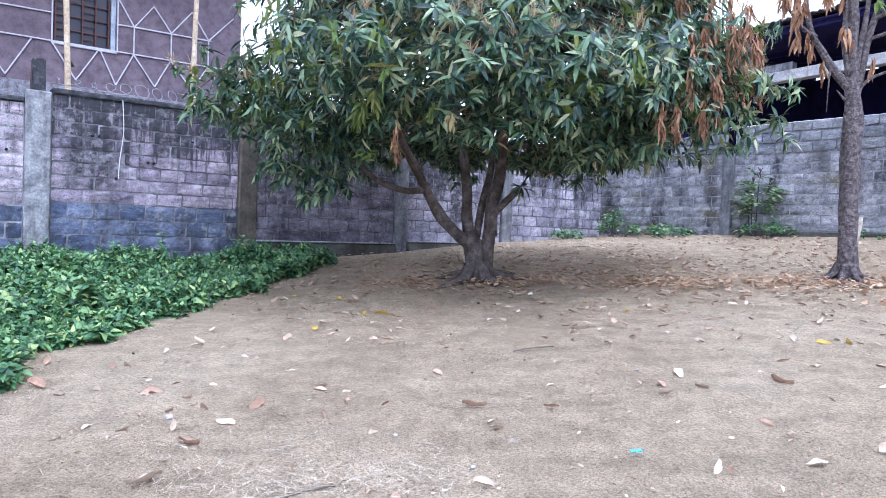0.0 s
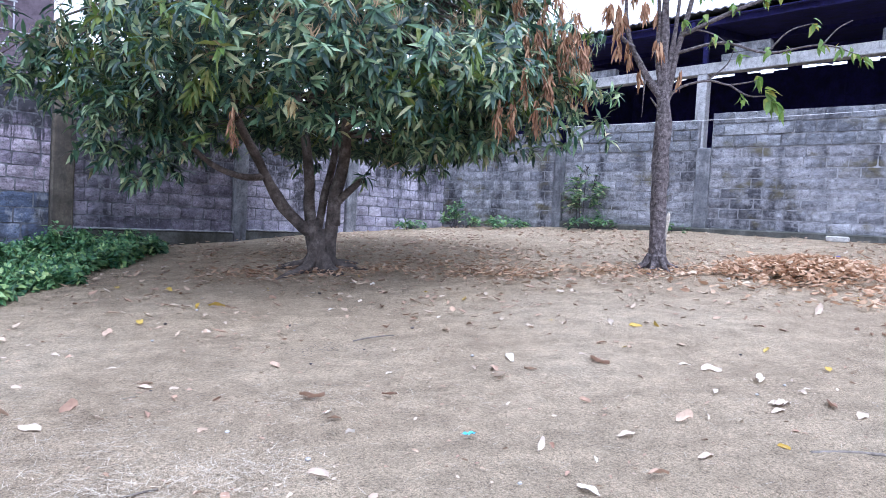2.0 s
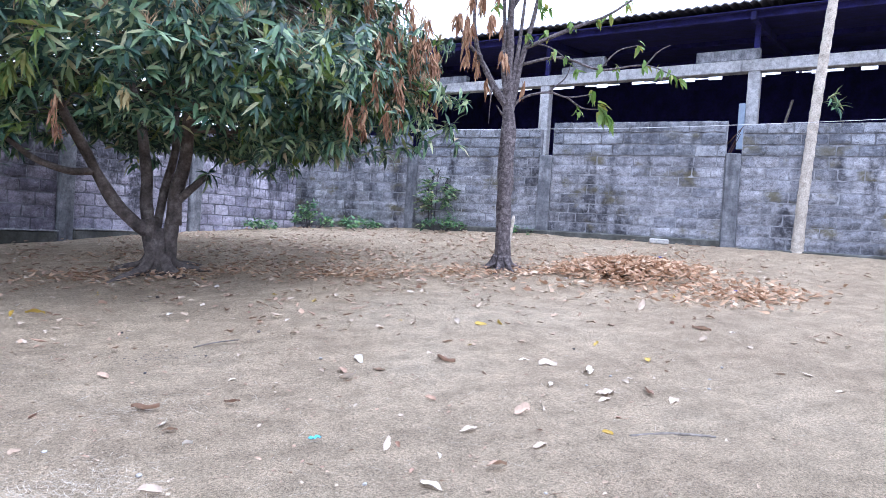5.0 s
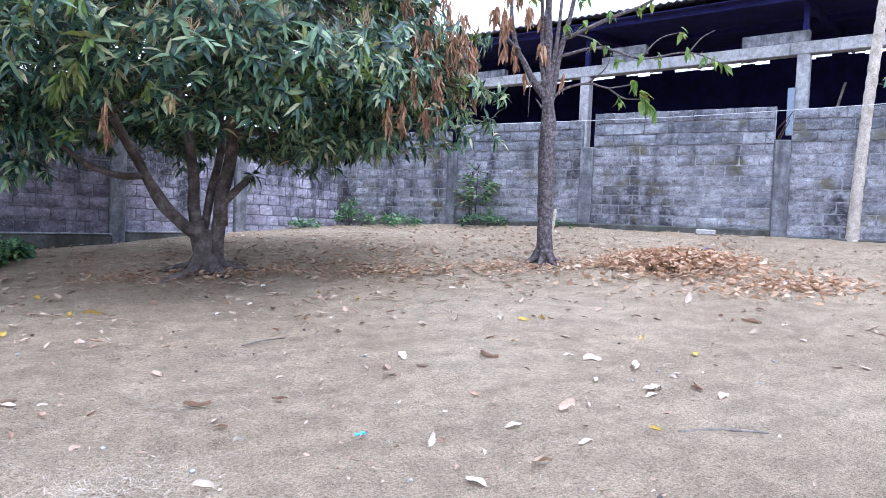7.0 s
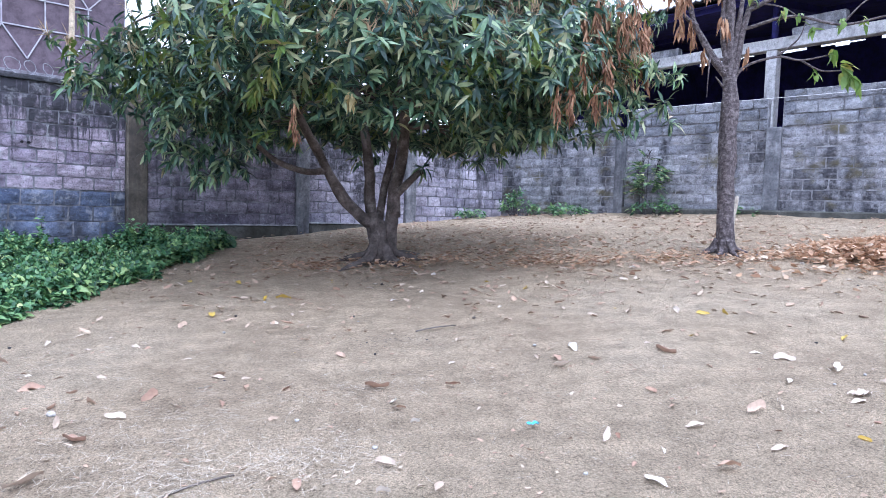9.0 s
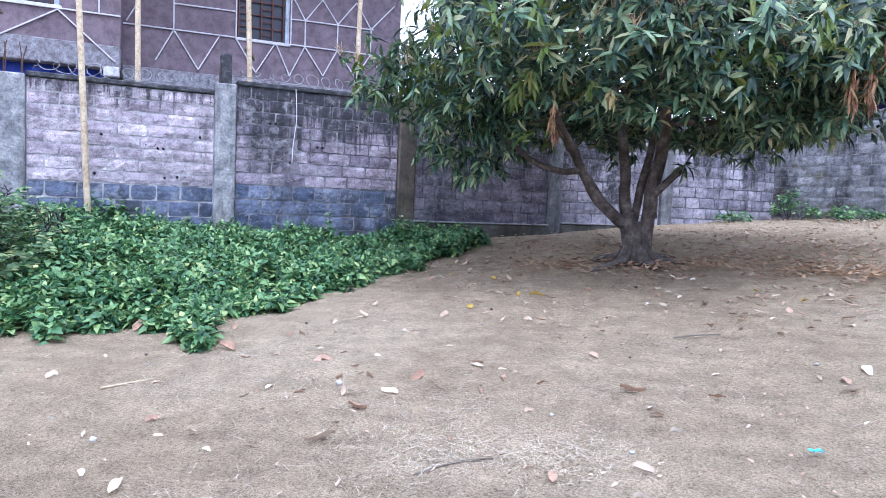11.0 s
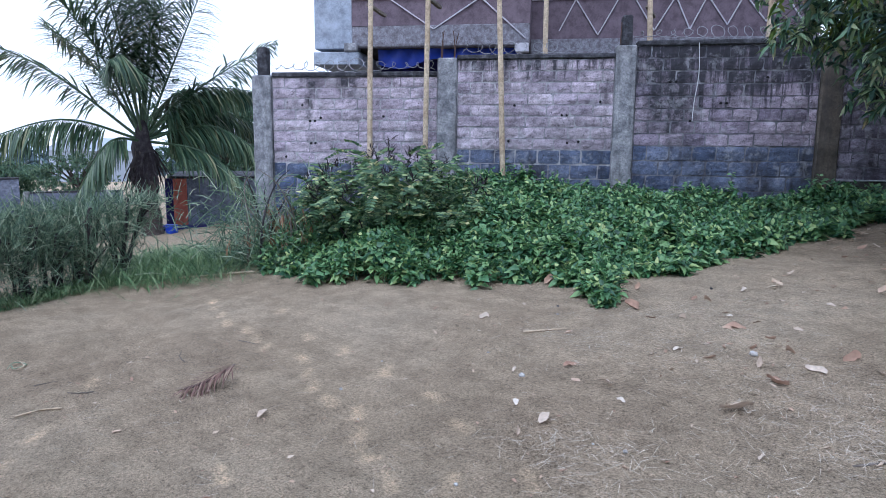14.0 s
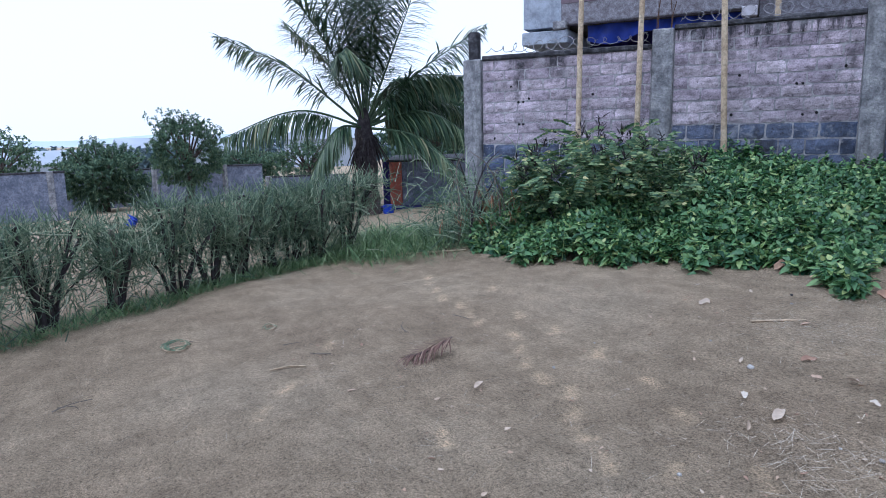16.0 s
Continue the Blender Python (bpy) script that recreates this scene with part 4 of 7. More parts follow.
def build_shed():
    shed = empty("shed", SHED)
    tagged(shed, "large dark open shed with concrete posts and a sheet roof", "shed")
    for x in (-5.6, -1.12, 3.32, 7.6):
        part("post", Shape().box(x - 0.11, x + 0.11, -0.11, 0.11, 0.5, 5.04, 0.012, 0.004), BEAM, shed, "pale concrete post")
    part("beam", Shape().box(-7.2, 9.0, -0.12, 0.12, 5.04, 5.27, 0.012, 0.004), BEAM, shed, "pale concrete beam")
    for x0, x1, z1 in ((-0.75, 0.1, 5.43), (-0.5, 0.25, 5.62), (2.2, 3.4, 5.5), (-4.2, -3.3, 5.45)):
        part("loose_block", Shape().box(x0, x1, -0.08, 0.1, 5.272 if z1 < 5.6 else 5.434, z1, 0.015, 0.006), PILLAR, shed, "grey cement blocks laid on the beam")
    # corrugated roof, lower at the front
    r = Shape()
    nx = 330
    for x in range(nx + 1):
        X = -7.6 + 17.0 * x / nx
        d = 0.022 * math.sin(x * 1.9)
        for y, z in ((-0.9, 6.14), (9.4, 7.55)):
            r.v.append((X, y, z + d))
            r.v.append((X, y, z + d + 0.02))
    for x in range(nx):
        a, b = x * 4, x * 4 + 4
        r.f += [(a, a + 2, b + 2, b), (a + 1, b + 1, b + 3, a + 3), (a, b, b + 1, a + 1)]
    part("roof", r, SHEET, shed, "grey corrugated sheet roof")
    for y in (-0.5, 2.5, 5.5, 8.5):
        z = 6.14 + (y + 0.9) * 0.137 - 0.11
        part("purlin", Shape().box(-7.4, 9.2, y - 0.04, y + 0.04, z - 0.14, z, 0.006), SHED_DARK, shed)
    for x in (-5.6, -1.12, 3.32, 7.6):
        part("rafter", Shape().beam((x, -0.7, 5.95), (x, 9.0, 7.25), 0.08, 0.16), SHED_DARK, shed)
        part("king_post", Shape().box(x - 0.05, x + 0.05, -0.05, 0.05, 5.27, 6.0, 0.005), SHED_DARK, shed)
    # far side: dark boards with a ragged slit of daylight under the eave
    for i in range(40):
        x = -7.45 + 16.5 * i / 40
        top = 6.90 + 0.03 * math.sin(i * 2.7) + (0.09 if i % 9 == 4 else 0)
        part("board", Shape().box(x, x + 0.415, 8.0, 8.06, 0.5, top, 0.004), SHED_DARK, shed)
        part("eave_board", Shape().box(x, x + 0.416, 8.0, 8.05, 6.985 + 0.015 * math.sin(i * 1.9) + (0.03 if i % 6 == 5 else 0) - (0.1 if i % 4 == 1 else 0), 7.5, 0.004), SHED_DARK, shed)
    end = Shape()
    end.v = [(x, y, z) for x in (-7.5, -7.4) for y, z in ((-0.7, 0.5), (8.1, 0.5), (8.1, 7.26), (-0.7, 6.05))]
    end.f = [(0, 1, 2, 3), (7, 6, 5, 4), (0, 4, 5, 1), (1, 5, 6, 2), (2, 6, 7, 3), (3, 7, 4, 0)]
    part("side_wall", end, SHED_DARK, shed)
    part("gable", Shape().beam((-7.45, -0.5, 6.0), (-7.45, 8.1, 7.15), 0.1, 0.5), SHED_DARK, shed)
    # layer added below the roof sheet, its shade painted in dark navy
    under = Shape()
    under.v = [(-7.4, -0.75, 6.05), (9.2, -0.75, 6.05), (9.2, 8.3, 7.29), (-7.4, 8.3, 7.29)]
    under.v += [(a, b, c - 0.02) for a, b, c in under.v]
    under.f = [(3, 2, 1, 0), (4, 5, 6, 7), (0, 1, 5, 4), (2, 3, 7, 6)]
    part("soffit", under, SHED_DARK, shed, "boards added under the roof, shade put into their colour")
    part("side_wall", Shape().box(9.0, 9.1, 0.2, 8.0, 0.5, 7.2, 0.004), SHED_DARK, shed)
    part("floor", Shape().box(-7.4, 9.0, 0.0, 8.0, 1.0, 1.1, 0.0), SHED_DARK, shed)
    # stacked slats and leaning boards seen in the gloom
    for k in range(7):
        z = 2.2 + k * 0.42
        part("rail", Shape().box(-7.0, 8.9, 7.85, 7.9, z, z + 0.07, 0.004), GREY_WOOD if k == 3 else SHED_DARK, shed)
    part("leaning_board", Shape().beam((3.6, 0.5, 3.0), (3.95, 0.7, 4.6), 0.07, 0.04), GREY_WOOD, shed, "grey board leaning inside the shed")
    part("blue_panel", Shape().box(3.1, 3.22, -0.2, -0.13, 3.5, 4.4, 0.006), plain("pale_blue_board", (0.3, 0.36, 0.46), 0.7), shed, "pale blue board beside a post")
    return shed


build_shed()
rope = part("washing_line", Shape().tube(curve_points([(2.6, -0.3, 3.55), (5.0, -0.3, 3.555), (7.5, -0.3, 3.56), (10.2, -0.3, 3.63), (12.0, -0.3, 3.70)], 5), [0.0045] * 21, 5), ROPE, None)
rope.matrix_basis = BACK
tagged(rope, "thin pale line strung along the back wall", "rope")
for k, (a, b) in enumerate((((9.06, 0.05, 3.16), (9.26, 0.1, 3.62)), ((9.1, 0.02, 3.16), (9.24, 0.05, 3.5)), ((9.02, 0.04, 3.3), (9.3, 0.05, 3.66)))):
    bar = part("bent_bar", Shape().beam(a, b, 0.012, 0.012), RUST, None)
    bar.matrix_basis = BACK
    tagged(bar, "thin rusty bar standing on a pillar top", "bar", "bars on the pillar")


# ---- trees ----
def mango_tree():
    bx, by = 0.45, 8.36
    bz = gz(bx, by)
    tree = empty("mango_tree", Matrix.Translation((bx, by, bz)))
    tagged(tree, "mango tree with dark drooping leaves and several leaning stems", "tree")
    R, F = np.array([0.99, -0.14, 0]), np.array([0.14, 0.99, 0])

    def at(r, f, z):
        return Vector(R * r + F * f) + Vector((0, 0, z))

    trunk = Shape()
    pts = curve_points([at(-0.02, 0, -0.15), at(-0.03, 0, 0.05), at(-0.07, 0, 0.3), at(-0.12, 0, 0.6)], 4)
    trunk.tube(pts, [0.19, 0.155, 0.13, 0.115, 0.107, 0.102, 0.099, 0.097, 0.096, 0.096, 0.096, 0.094, 0.08], 14, 0.35)
    trunk.tube(curve_points([at(0.10, -0.03, -0.05), at(0.105, -0.02, 0.3), at(0.135, 0, 0.66)], 4), taper(9, 0.095, 0.078), 10, 0.3)
    trunk.tube(curve_points([at(0.0, -0.02, -0.1), at(0.01, -0.03, 0.12), at(0.0, -0.01, 0.3), at(0.01, 0.0, 0.5)], 4), [0.21, 0.19, 0.17, 0.155, 0.148, 0.142, 0.137, 0.132, 0.125, 0.115, 0.1, 0.085, 0.06], 14, 0.5)
    part("trunk", trunk, BARK, tree, "short grey brown fluted trunk", True)
    for k in range(9):
        a = 2 * math.pi * k / 9 + 0.3 * math.sin(k * 3)
        ln = 0.42 + 0.22 * math.sin(k * 2.3)
        d = np.array([math.cos(a), math.sin(a), 0])
        def root_at(q, lift):
            x, y = d[0] * q, d[1] * q
            return Vector((x, y, gz(bx + x, by + y) - bz + lift))
        rp = curve_points([Vector((d[0] * 0.09, d[1] * 0.09, 0.2)), root_at(0.2, 0.06), root_at(0.2 + ln * 0.5, 0.015), root_at(0.2 + ln, -0.05)], 4)
        part("root", Shape().tube(rp, taper(len(rp), 0.075, 0.02), 7, 0.4), BARK, tree, "", True)
    stems = [([at(-0.12, 0, 0.44), at(-0.26, -0.08, 0.55), at(-0.46, -0.13, 0.75), at(-0.63, -0.2, 1.04), at(-0.76, -0.25, 1.3), at(-0.92, -0.35, 1.6), at(-1.3, -0.5, 2.3), at(-1.9, -0.7, 3.0)], 0.078, 0.04),
             ([at(-0.12, 0.03, 0.5), at(-0.165, 0.08, 0.8), at(-0.18, 0.1, 1.1), at(-0.28, 0.2, 1.7), at(-0.5, 0.5, 2.6), at(-0.4, 0.8, 3.8)], 0.08, 0.045),
             ([at(-0.04, 0.04, 0.5), at(0.02, 0.15, 0.95), at(0.11, 0.22, 1.45), at(0.08, 0.5, 2.0), at(0.3, 1.2, 3.2)], 0.055, 0.032),
             ([at(0.137, 0, 0.55), at(0.165, -0.02, 0.95), at(0.245, 0, 1.35), at(0.29, -0.1, 1.9), at(0.7, -0.4, 2.8), at(1.1, -0.6, 3.7)], 0.09, 0.05),
             ([at(-0.66, -0.2, 1.08), at(-0.9, -0.42, 1.06), at(-1.15, -0.68, 1.15), at(-1.33, -0.95, 1.31), at(-1.8, -1.2, 1.6)], 0.042, 0.022),
             ([at(0.18, -0.03, 0.82), at(0.30, -0.1, 0.95), at(0.43, -0.15, 1.08), at(0.5, -0.17, 1.12)], 0.05, 0.035)]
    tips, limb_pts = [], []
    for pts, r0, r1 in stems:
        c = curve_points(pts, 5)
        part("limb", Shape().tube(c, taper(len(c), r0, r1), 9, 0.25), BARK, tree, "", True)
        tips.append(c[-1])
        if r0 > 0.06:
            limb_pts += c[len(c) // 2:]
    # crown: clumps of shoots on a lumpy dome, with a darker fill inside
    m = 215
    cd = unit(rng.normal(0, 1, (m * 3, 3)))
    cd = cd[cd[:, 2] > -0.85][:m]
    cr = np.array([0.86 + 0.28 * noise.noise(Vector(q) * 2.2) for q in cd]) * rng.uniform(0.82, 1.04, m)
    per = 15
    d = np.repeat(cd, per, 0)
    off = rng.normal(0, 1, (m * per, 3)) * np.array([0.2, 0.2, 0.12])
    inner = unit(rng.normal(0, 1, (1700, 3)))
    inner = inner[inner[:, 2] > -0.7]
    r = np.concatenate([np.repeat(cr, per), rng.uniform(0.35, 0.78, len(inner))])
    d = np.concatenate([d, inner])
    off = np.concatenate([off, np.zeros((len(inner), 3))])
    local = np.stack([d[:, 0] * 3.4 * r, d[:, 1] * 3.25 * r, np.where(d[:, 2] > 0, d[:, 2] * 2.5, d[:, 2] * 1.42) * r], 1) + off
    centre = np.array([-0.05, 0, 2.42])
    p = local[:, :1] * R + local[:, 1:2] * F + local[:, 2:] * np.array([0, 0, 1.0]) + centre
    keep = p[:, 2] > 1.12 + 0.25 * np.sin(p[:, 0] * 2.1) + 0.18 * np.sin(p[:, 1] * 3.3 + 1)
    # open under the middle, where the stems show
    keep &= ~((np.hypot(p[:, 0], p[:, 1] - 0.2) < 1.9) & (p[:, 2] < 1.5))
    p, d = p[keep], d[keep]
    axis = d[:, :1] * R + d[:, 1:2] * F + np.array([0, 0, 0.55]) + rng.normal(0, 0.3, (len(p), 3))
    twigs = Shape()
    lim = [Vector(q) for q in limb_pts]
    for q in p[::10]:
        q = Vector(q)
        src = min(lim, key=lambda s: (s - q).length)
        mid = src.lerp(q, 0.55) + Vector((0, 0, 0.12))
        c = curve_points([src, mid, q], 3)
        twigs.tube(c, taper(len(c), 0.018, 0.005), 5, 0, False)
    part("twig_mass", twigs, BARK, tree, "thin branching twigs")["kind"] = "stuff"
    part_of = rng.random(len(p))
    pick = part_of < 0.91
    leaf_mesh("crown", [rosettes(p[pick], axis[pick], 13, (0.10, 0.18), (0.032, 0.05), (50, 98), (0.2, 0.75), 0.22, facing=0.8)], MANGO_LEAF, tree, "dense dark green drooping leaves")["kind"] = "stuff"
    leaf_mesh("young_leaves", [rosettes(p[~pick], axis[~pick], 10, (0.12, 0.2), (0.03, 0.05), (40, 90), (0.2, 0.6), 0.3)], MANGO_YOUNG, tree, "paler yellowish young leaves")["kind"] = "stuff"
    # lone low tufts
    low = np.array([at(-2.05, -0.9, 1.05), at(-1.75, -1.0, 1.2), at(-2.3, -0.8, 1.3), at(-1.5, -1.1, 1.38), at(-2.6, -0.4, 1.5), at(0.5, -0.17, 1.14), at(-0.15, 0.5, 1.3), at(-0.4, 0.6, 1.28), at(0.9, -0.9, 1.5), at(1.9, -0.5, 1.45), at(2.3, -0.6, 1.55), at(-1.0, -1.2, 1.5), at(2.55, -0.2, 1.6)] + [at(rng.uniform(-2.6, -1.3), rng.uniform(-1.3, -0.2), rng.uniform(1.0, 1.7)) for _ in range(34)]
                   + [at(rng.normal(2.3, 0.5), rng.uniform(-1.3, 0.1), rng.uniform(1.55, 2.9)) for _ in range(70)] + [at(rng.normal(1.5, 0.3), rng.uniform(-1.5, -0.8), rng.uniform(1.35, 1.8)) for _ in range(26)]
                   + [at(rng.normal(-2.75, 0.2), rng.uniform(-1.8, -0.8), rng.uniform(1.7, 2.5)) for _ in range(24)] + [at(rng.uniform(-2.3, -1.6), rng.uniform(-1.4, -0.9), rng.uniform(0.9, 1.3)) for _ in range(12)])
    leaf_mesh("low_foliage", [rosettes(low, np.tile([0, -0.3, 0.3], (len(low), 1)) + rng.normal(0, 0.4, (len(low), 3)), 15, (0.11, 0.19), (0.033, 0.05), (40, 110), (0.2, 0.7), 0.25)], MANGO_LEAF, tree)["kind"] = "stuff"
    # withered bunches hanging at the outer shoots
    sprays = [(2.55, -1.19, 2.58), (2.65, -1.1, 2.42), (2.85, -1.01, 2.49), (2.91, -1.01, 2.31), (2.42, -1.37, 2.06), (2.44, -1.37, 2.24), (1.97, -1.82, 1.81), (1.82, -1.91, 1.82), (2.1, -1.73, 2.17), (2.29, -1.37, 2.65), (2.27, -1.55, 1.91), (2.8, -1.01, 3.0), (2.77, -0.83, 2.94), (2.47, -1.1, 2.85), (2.98, -0.83, 2.74), (2.72, -1.1, 2.27), (2.81, -0.92, 2.67), (2.59, -1.28, 2.72), (2.36, -1.46, 2.4), (2.68, -0.74, 3.21), (2.41, -1.01, 3.12), (2.9, -0.92, 2.76), (-0.61, -2.2, 1.53)]
    for sr, sf, sz in sprays + [(rng.uniform(1.9, 2.9), rng.uniform(-1.6, -0.9), rng.uniform(2.1, 3.3)) for _ in range(14)]:
        q = at(sr, sf, sz)
        q = np.array([q, q - Vector((0.02, 0, 0.11)), q - Vector((-0.01, 0.02, 0.2))])
        v = rosettes(q, np.tile([0.05, -0.05, -1.0], (3, 1)), 14, (0.07, 0.15), (0.014, 0.026), (5, 36), (-0.1, 0.4))
        leaf_mesh("withered_spray", [v], DEAD_LEAF, tree, "withered brown hanging leaves")["kind"] = "stuff"
    # pale flower panicles on the sunny side
    fl = p[(p[:, 1] < -0.5) & (p[:, 2] > 2.0) & (p[:, 2] < 3.9)]
    fl = fl[rng.permutation(len(fl))[:300]]
    fl = fl + np.array([0, -0.05, 0.05])
    leaf_mesh("panicle_mass", [rosettes(fl, np.tile([0.0, -0.25, 1.0], (len(fl), 1)) + rng.normal(0, 0.3, (len(fl), 3)), 24, (0.06, 0.17), (0.005, 0.011), (5, 70), (0, 0.4))], FLOWER, tree, "dry straw coloured flower panicles")["kind"] = "stuff"
    # a hanging pale bunch and a lime tuft
    for q, mat, ln in ((at(-0.1, -2.25, 1.63), PALE_BUNCH, 0.12), (at(-0.95, -2.2, 1.78), MANGO_YOUNG, 0.22), (at(-0.85, -2.2, 1.85), MANGO_YOUNG, 0.22), (at(-1.0, -2.15, 1.7), MANGO_YOUNG, 0.2), (at(-0.28, -2.3, 1.7), MANGO_YOUNG, 0.12)):
        leaf_mesh("hanging_spray", [rosettes(np.array([q]), np.array([[0, -0.1, -1.0]]), 22, (ln * 0.6, ln), (0.02, 0.045), (5, 60), (0, 0.4))], mat, tree, "pale hanging leaves")
    return tree


mango_tree()


def bark_tree():
    bx, by = 4.58, 7.55
    bz = gz(bx, by)
    tree = empty("tree", Matrix.Translation((bx, by, bz)))
    tagged(tree, "slender tree with cracked grey bark and few leaves", "tree")
    V = lambda x, y, z: Vector((x - bx, y - by, z - bz))
    c = curve_points([V(4.58, 7.55, 0.9), V(4.58, 7.55, 1.1), V(4.59, 7.56, 1.4), V(4.58, 7.58, 2.2), V(4.57, 7.6, 3.0), V(4.55, 7.62, 3.3), V(4.54, 7.62, 3.9), V(4.52, 7.62, 4.6), V(4.58, 7.6, 6.0)], 5)
    part("trunk", Shape().tube(c, [0.15, 0.132, 0.12, 0.115, 0.112] + taper(15, 0.108, 0.092) + taper(len(c) - 20, 0.085, 0.022), 14, 0.45), BARK_ROUGH, tree, "straight trunk with cracked grey bark", True)
    for k in range(7):
        a = 2 * math.pi * k / 7 + 0.4
        d = Vector((math.cos(a), math.sin(a), 0))
        ln = 0.3 + 0.18 * math.sin(k * 2.1)
        f = lambda q, lift: Vector((d.x * q, d.y * q, gz(bx + d.x * q, by + d.y * q) - bz + lift))
        rp = curve_points([d * 0.07 + Vector((0, 0, 0.16)), f(0.16, 0.04), f(0.16 + ln, -0.03)], 4)
        part("root", Shape().tube(rp, taper(len(rp), 0.05, 0.016), 6, 0.3), BARK_ROUGH, tree, "", True)
    limbs = [([V(4.54, 7.62, 3.22), V(4.4, 7.68, 3.42), V(4.27, 7.74, 3.66), V(4.16, 7.79, 3.9), V(4.08, 7.8, 4.3), V(4.1, 7.8, 5.0)], 0.055, 0.018), ([V(4.57, 7.6, 3.1), V(4.66, 7.62, 3.45), V(4.70, 7.6, 3.8), V(4.83, 7.55, 4.4), V(4.95, 7.5, 5.2)], 0.06, 0.018),
             ([V(4.57, 7.6, 3.3), V(4.60, 7.6, 3.6), V(4.66, 7.58, 4.1), V(4.70, 7.55, 4.9)], 0.045, 0.016), ([V(4.54, 7.6, 3.35), V(4.48, 7.65, 3.7), V(4.47, 7.66, 4.2), V(4.40, 7.66, 4.9)], 0.05, 0.016),
             ([V(4.57, 7.6, 3.1), V(4.70, 7.52, 3.32), V(5.0, 7.35, 3.42), V(5.2, 7.2, 3.36), V(5.45, 7.0, 3.40)], 0.022, 0.007), ([V(4.70, 7.6, 3.78), V(5.1, 7.25, 3.87), V(5.5, 6.95, 3.72), V(5.95, 6.6, 3.78), V(6.3, 6.35, 3.62)], 0.022, 0.006),
             ([V(4.74, 7.58, 4.0), V(5.2, 7.2, 4.25), V(5.6, 6.95, 4.45), V(6.0, 6.7, 4.8)], 0.03, 0.01), ([V(4.2, 7.76, 3.82), V(4.05, 7.8, 3.95), V(3.85, 7.9, 4.3)], 0.035, 0.01), ([V(4.53, 7.62, 4.2), V(4.45, 7.5, 4.8), V(4.3, 7.4, 5.5)], 0.04, 0.015),
             ([V(5.2, 7.2, 3.36), V(5.35, 7.05, 3.22), V(5.5, 6.9, 3.2)], 0.014, 0.006), ([V(4.53, 7.62, 4.5), V(4.9, 7.7, 5.1), V(5.2, 7.8, 5.9)], 0.04, 0.015), ([V(5.5, 6.95, 3.72), V(5.65, 6.8, 3.95), V(5.9, 6.7, 4.05)], 0.012, 0.005), ([V(5.0, 7.35, 3.42), V(5.15, 7.2, 3.6), V(5.2, 7.15, 3.8)], 0.012, 0.004), ([V(4.76, 7.58, 4.1), V(5.0, 7.35, 4.0), V(5.15, 7.2, 3.85)], 0.014, 0.004), ([V(4.36, 7.7, 3.5), V(4.3, 7.62, 3.3), V(4.28, 7.6, 2.95)], 0.012, 0.004), ([V(4.57, 7.6, 3.0), V(4.45, 7.6, 3.12), V(4.38, 7.6, 3.2)], 0.02, 0.006), ([V(5.95, 6.6, 3.78), V(6.05, 6.5, 3.95), V(6.2, 6.45, 4.05)], 0.01, 0.004)]
    for pts, r0, r1 in limbs:
        c = curve_points(pts, 5)
        part("limb", Shape().tube(c, taper(len(c), r0, r1), 7, 0.3), BARK_ROUGH, tree, "", True)
    tuft = np.array([V(5.5, 6.9, 3.25), V(5.55, 6.88, 3.15), V(5.45, 7.0, 3.42), V(5.62, 6.85, 3.1)])
    leaf_mesh("green_leaves", [rosettes(tuft, np.tile([0.3, -0.2, -0.4], (4, 1)), 7, (0.12, 0.2), (0.06, 0.095), (20, 90), (0.2, 0.7), 0.4, OVAL_W)], TREE_LEAF, tree, "bright green broad leaves")
    tuft = np.array([V(6.3, 6.35, 3.6), V(5.9, 6.7, 4.05), V(5.95, 6.6, 3.78), V(5.3, 7.15, 3.72), V(5.7, 6.85, 3.75), V(4.95, 7.4, 4.2), V(4.9, 7.45, 4.45), V(4.82, 7.4, 4.6), V(5.2, 7.2, 4.3), V(5.0, 7.3, 3.95), V(5.15, 7.2, 3.85), V(5.5, 6.95, 3.75), V(6.1, 6.5, 3.75), V(6.2, 6.4, 3.68), V(5.6, 6.95, 4.4), V(5.8, 6.85, 4.6), V(4.75, 7.5, 4.15), V(5.45, 7.0, 4.35), V(5.3, 7.1, 3.2)])
    leaf_mesh("yellow_leaves", [rosettes(tuft, np.tile([0.0, -0.2, -0.7], (len(tuft), 1)), 5, (0.09, 0.17), (0.04, 0.075), (10, 90), (0.1, 0.6), 0.3, OVAL_W)], TREE_LEAF, tree, "yellowing broad leaves")
    top = np.array([V(rng.uniform(3.8, 5.4), rng.uniform(7.2, 8.2), rng.uniform(4.6, 6.3)) for k in range(46)])
    leaf_mesh("crown", [rosettes(top, np.tile([0.0, -0.1, 0.3], (len(top), 1)) + rng.normal(0, 0.4, (len(top), 3)), 7, (0.1, 0.18), (0.045, 0.08), (40, 110), (0.1, 0.6), 0.3, OVAL_W)], TREE_LEAF, tree, "thin high crown of broad leaves")["kind"] = "stuff"
    for k in range(26):
        q = V(rng.uniform(3.75, 4.5), rng.uniform(7.3, 7.9), rng.uniform(3.6, 4.9)) if k < 23 else (V(4.1, 7.75, 3.85), V(4.26, 7.7, 3.5), V(4.72, 7.52, 3.5))[k - 23]
        leaf_mesh("withered_spray", [rosettes(np.array([q]), np.array([[0.05, 0, -1.0]]), 12, (0.12, 0.24), (0.025, 0.05), (3, 28), (-0.1, 0.3))], DEAD_LEAF, tree, "withered brown hanging leaves")["kind"] = "stuff"
    return tree


bark_tree()


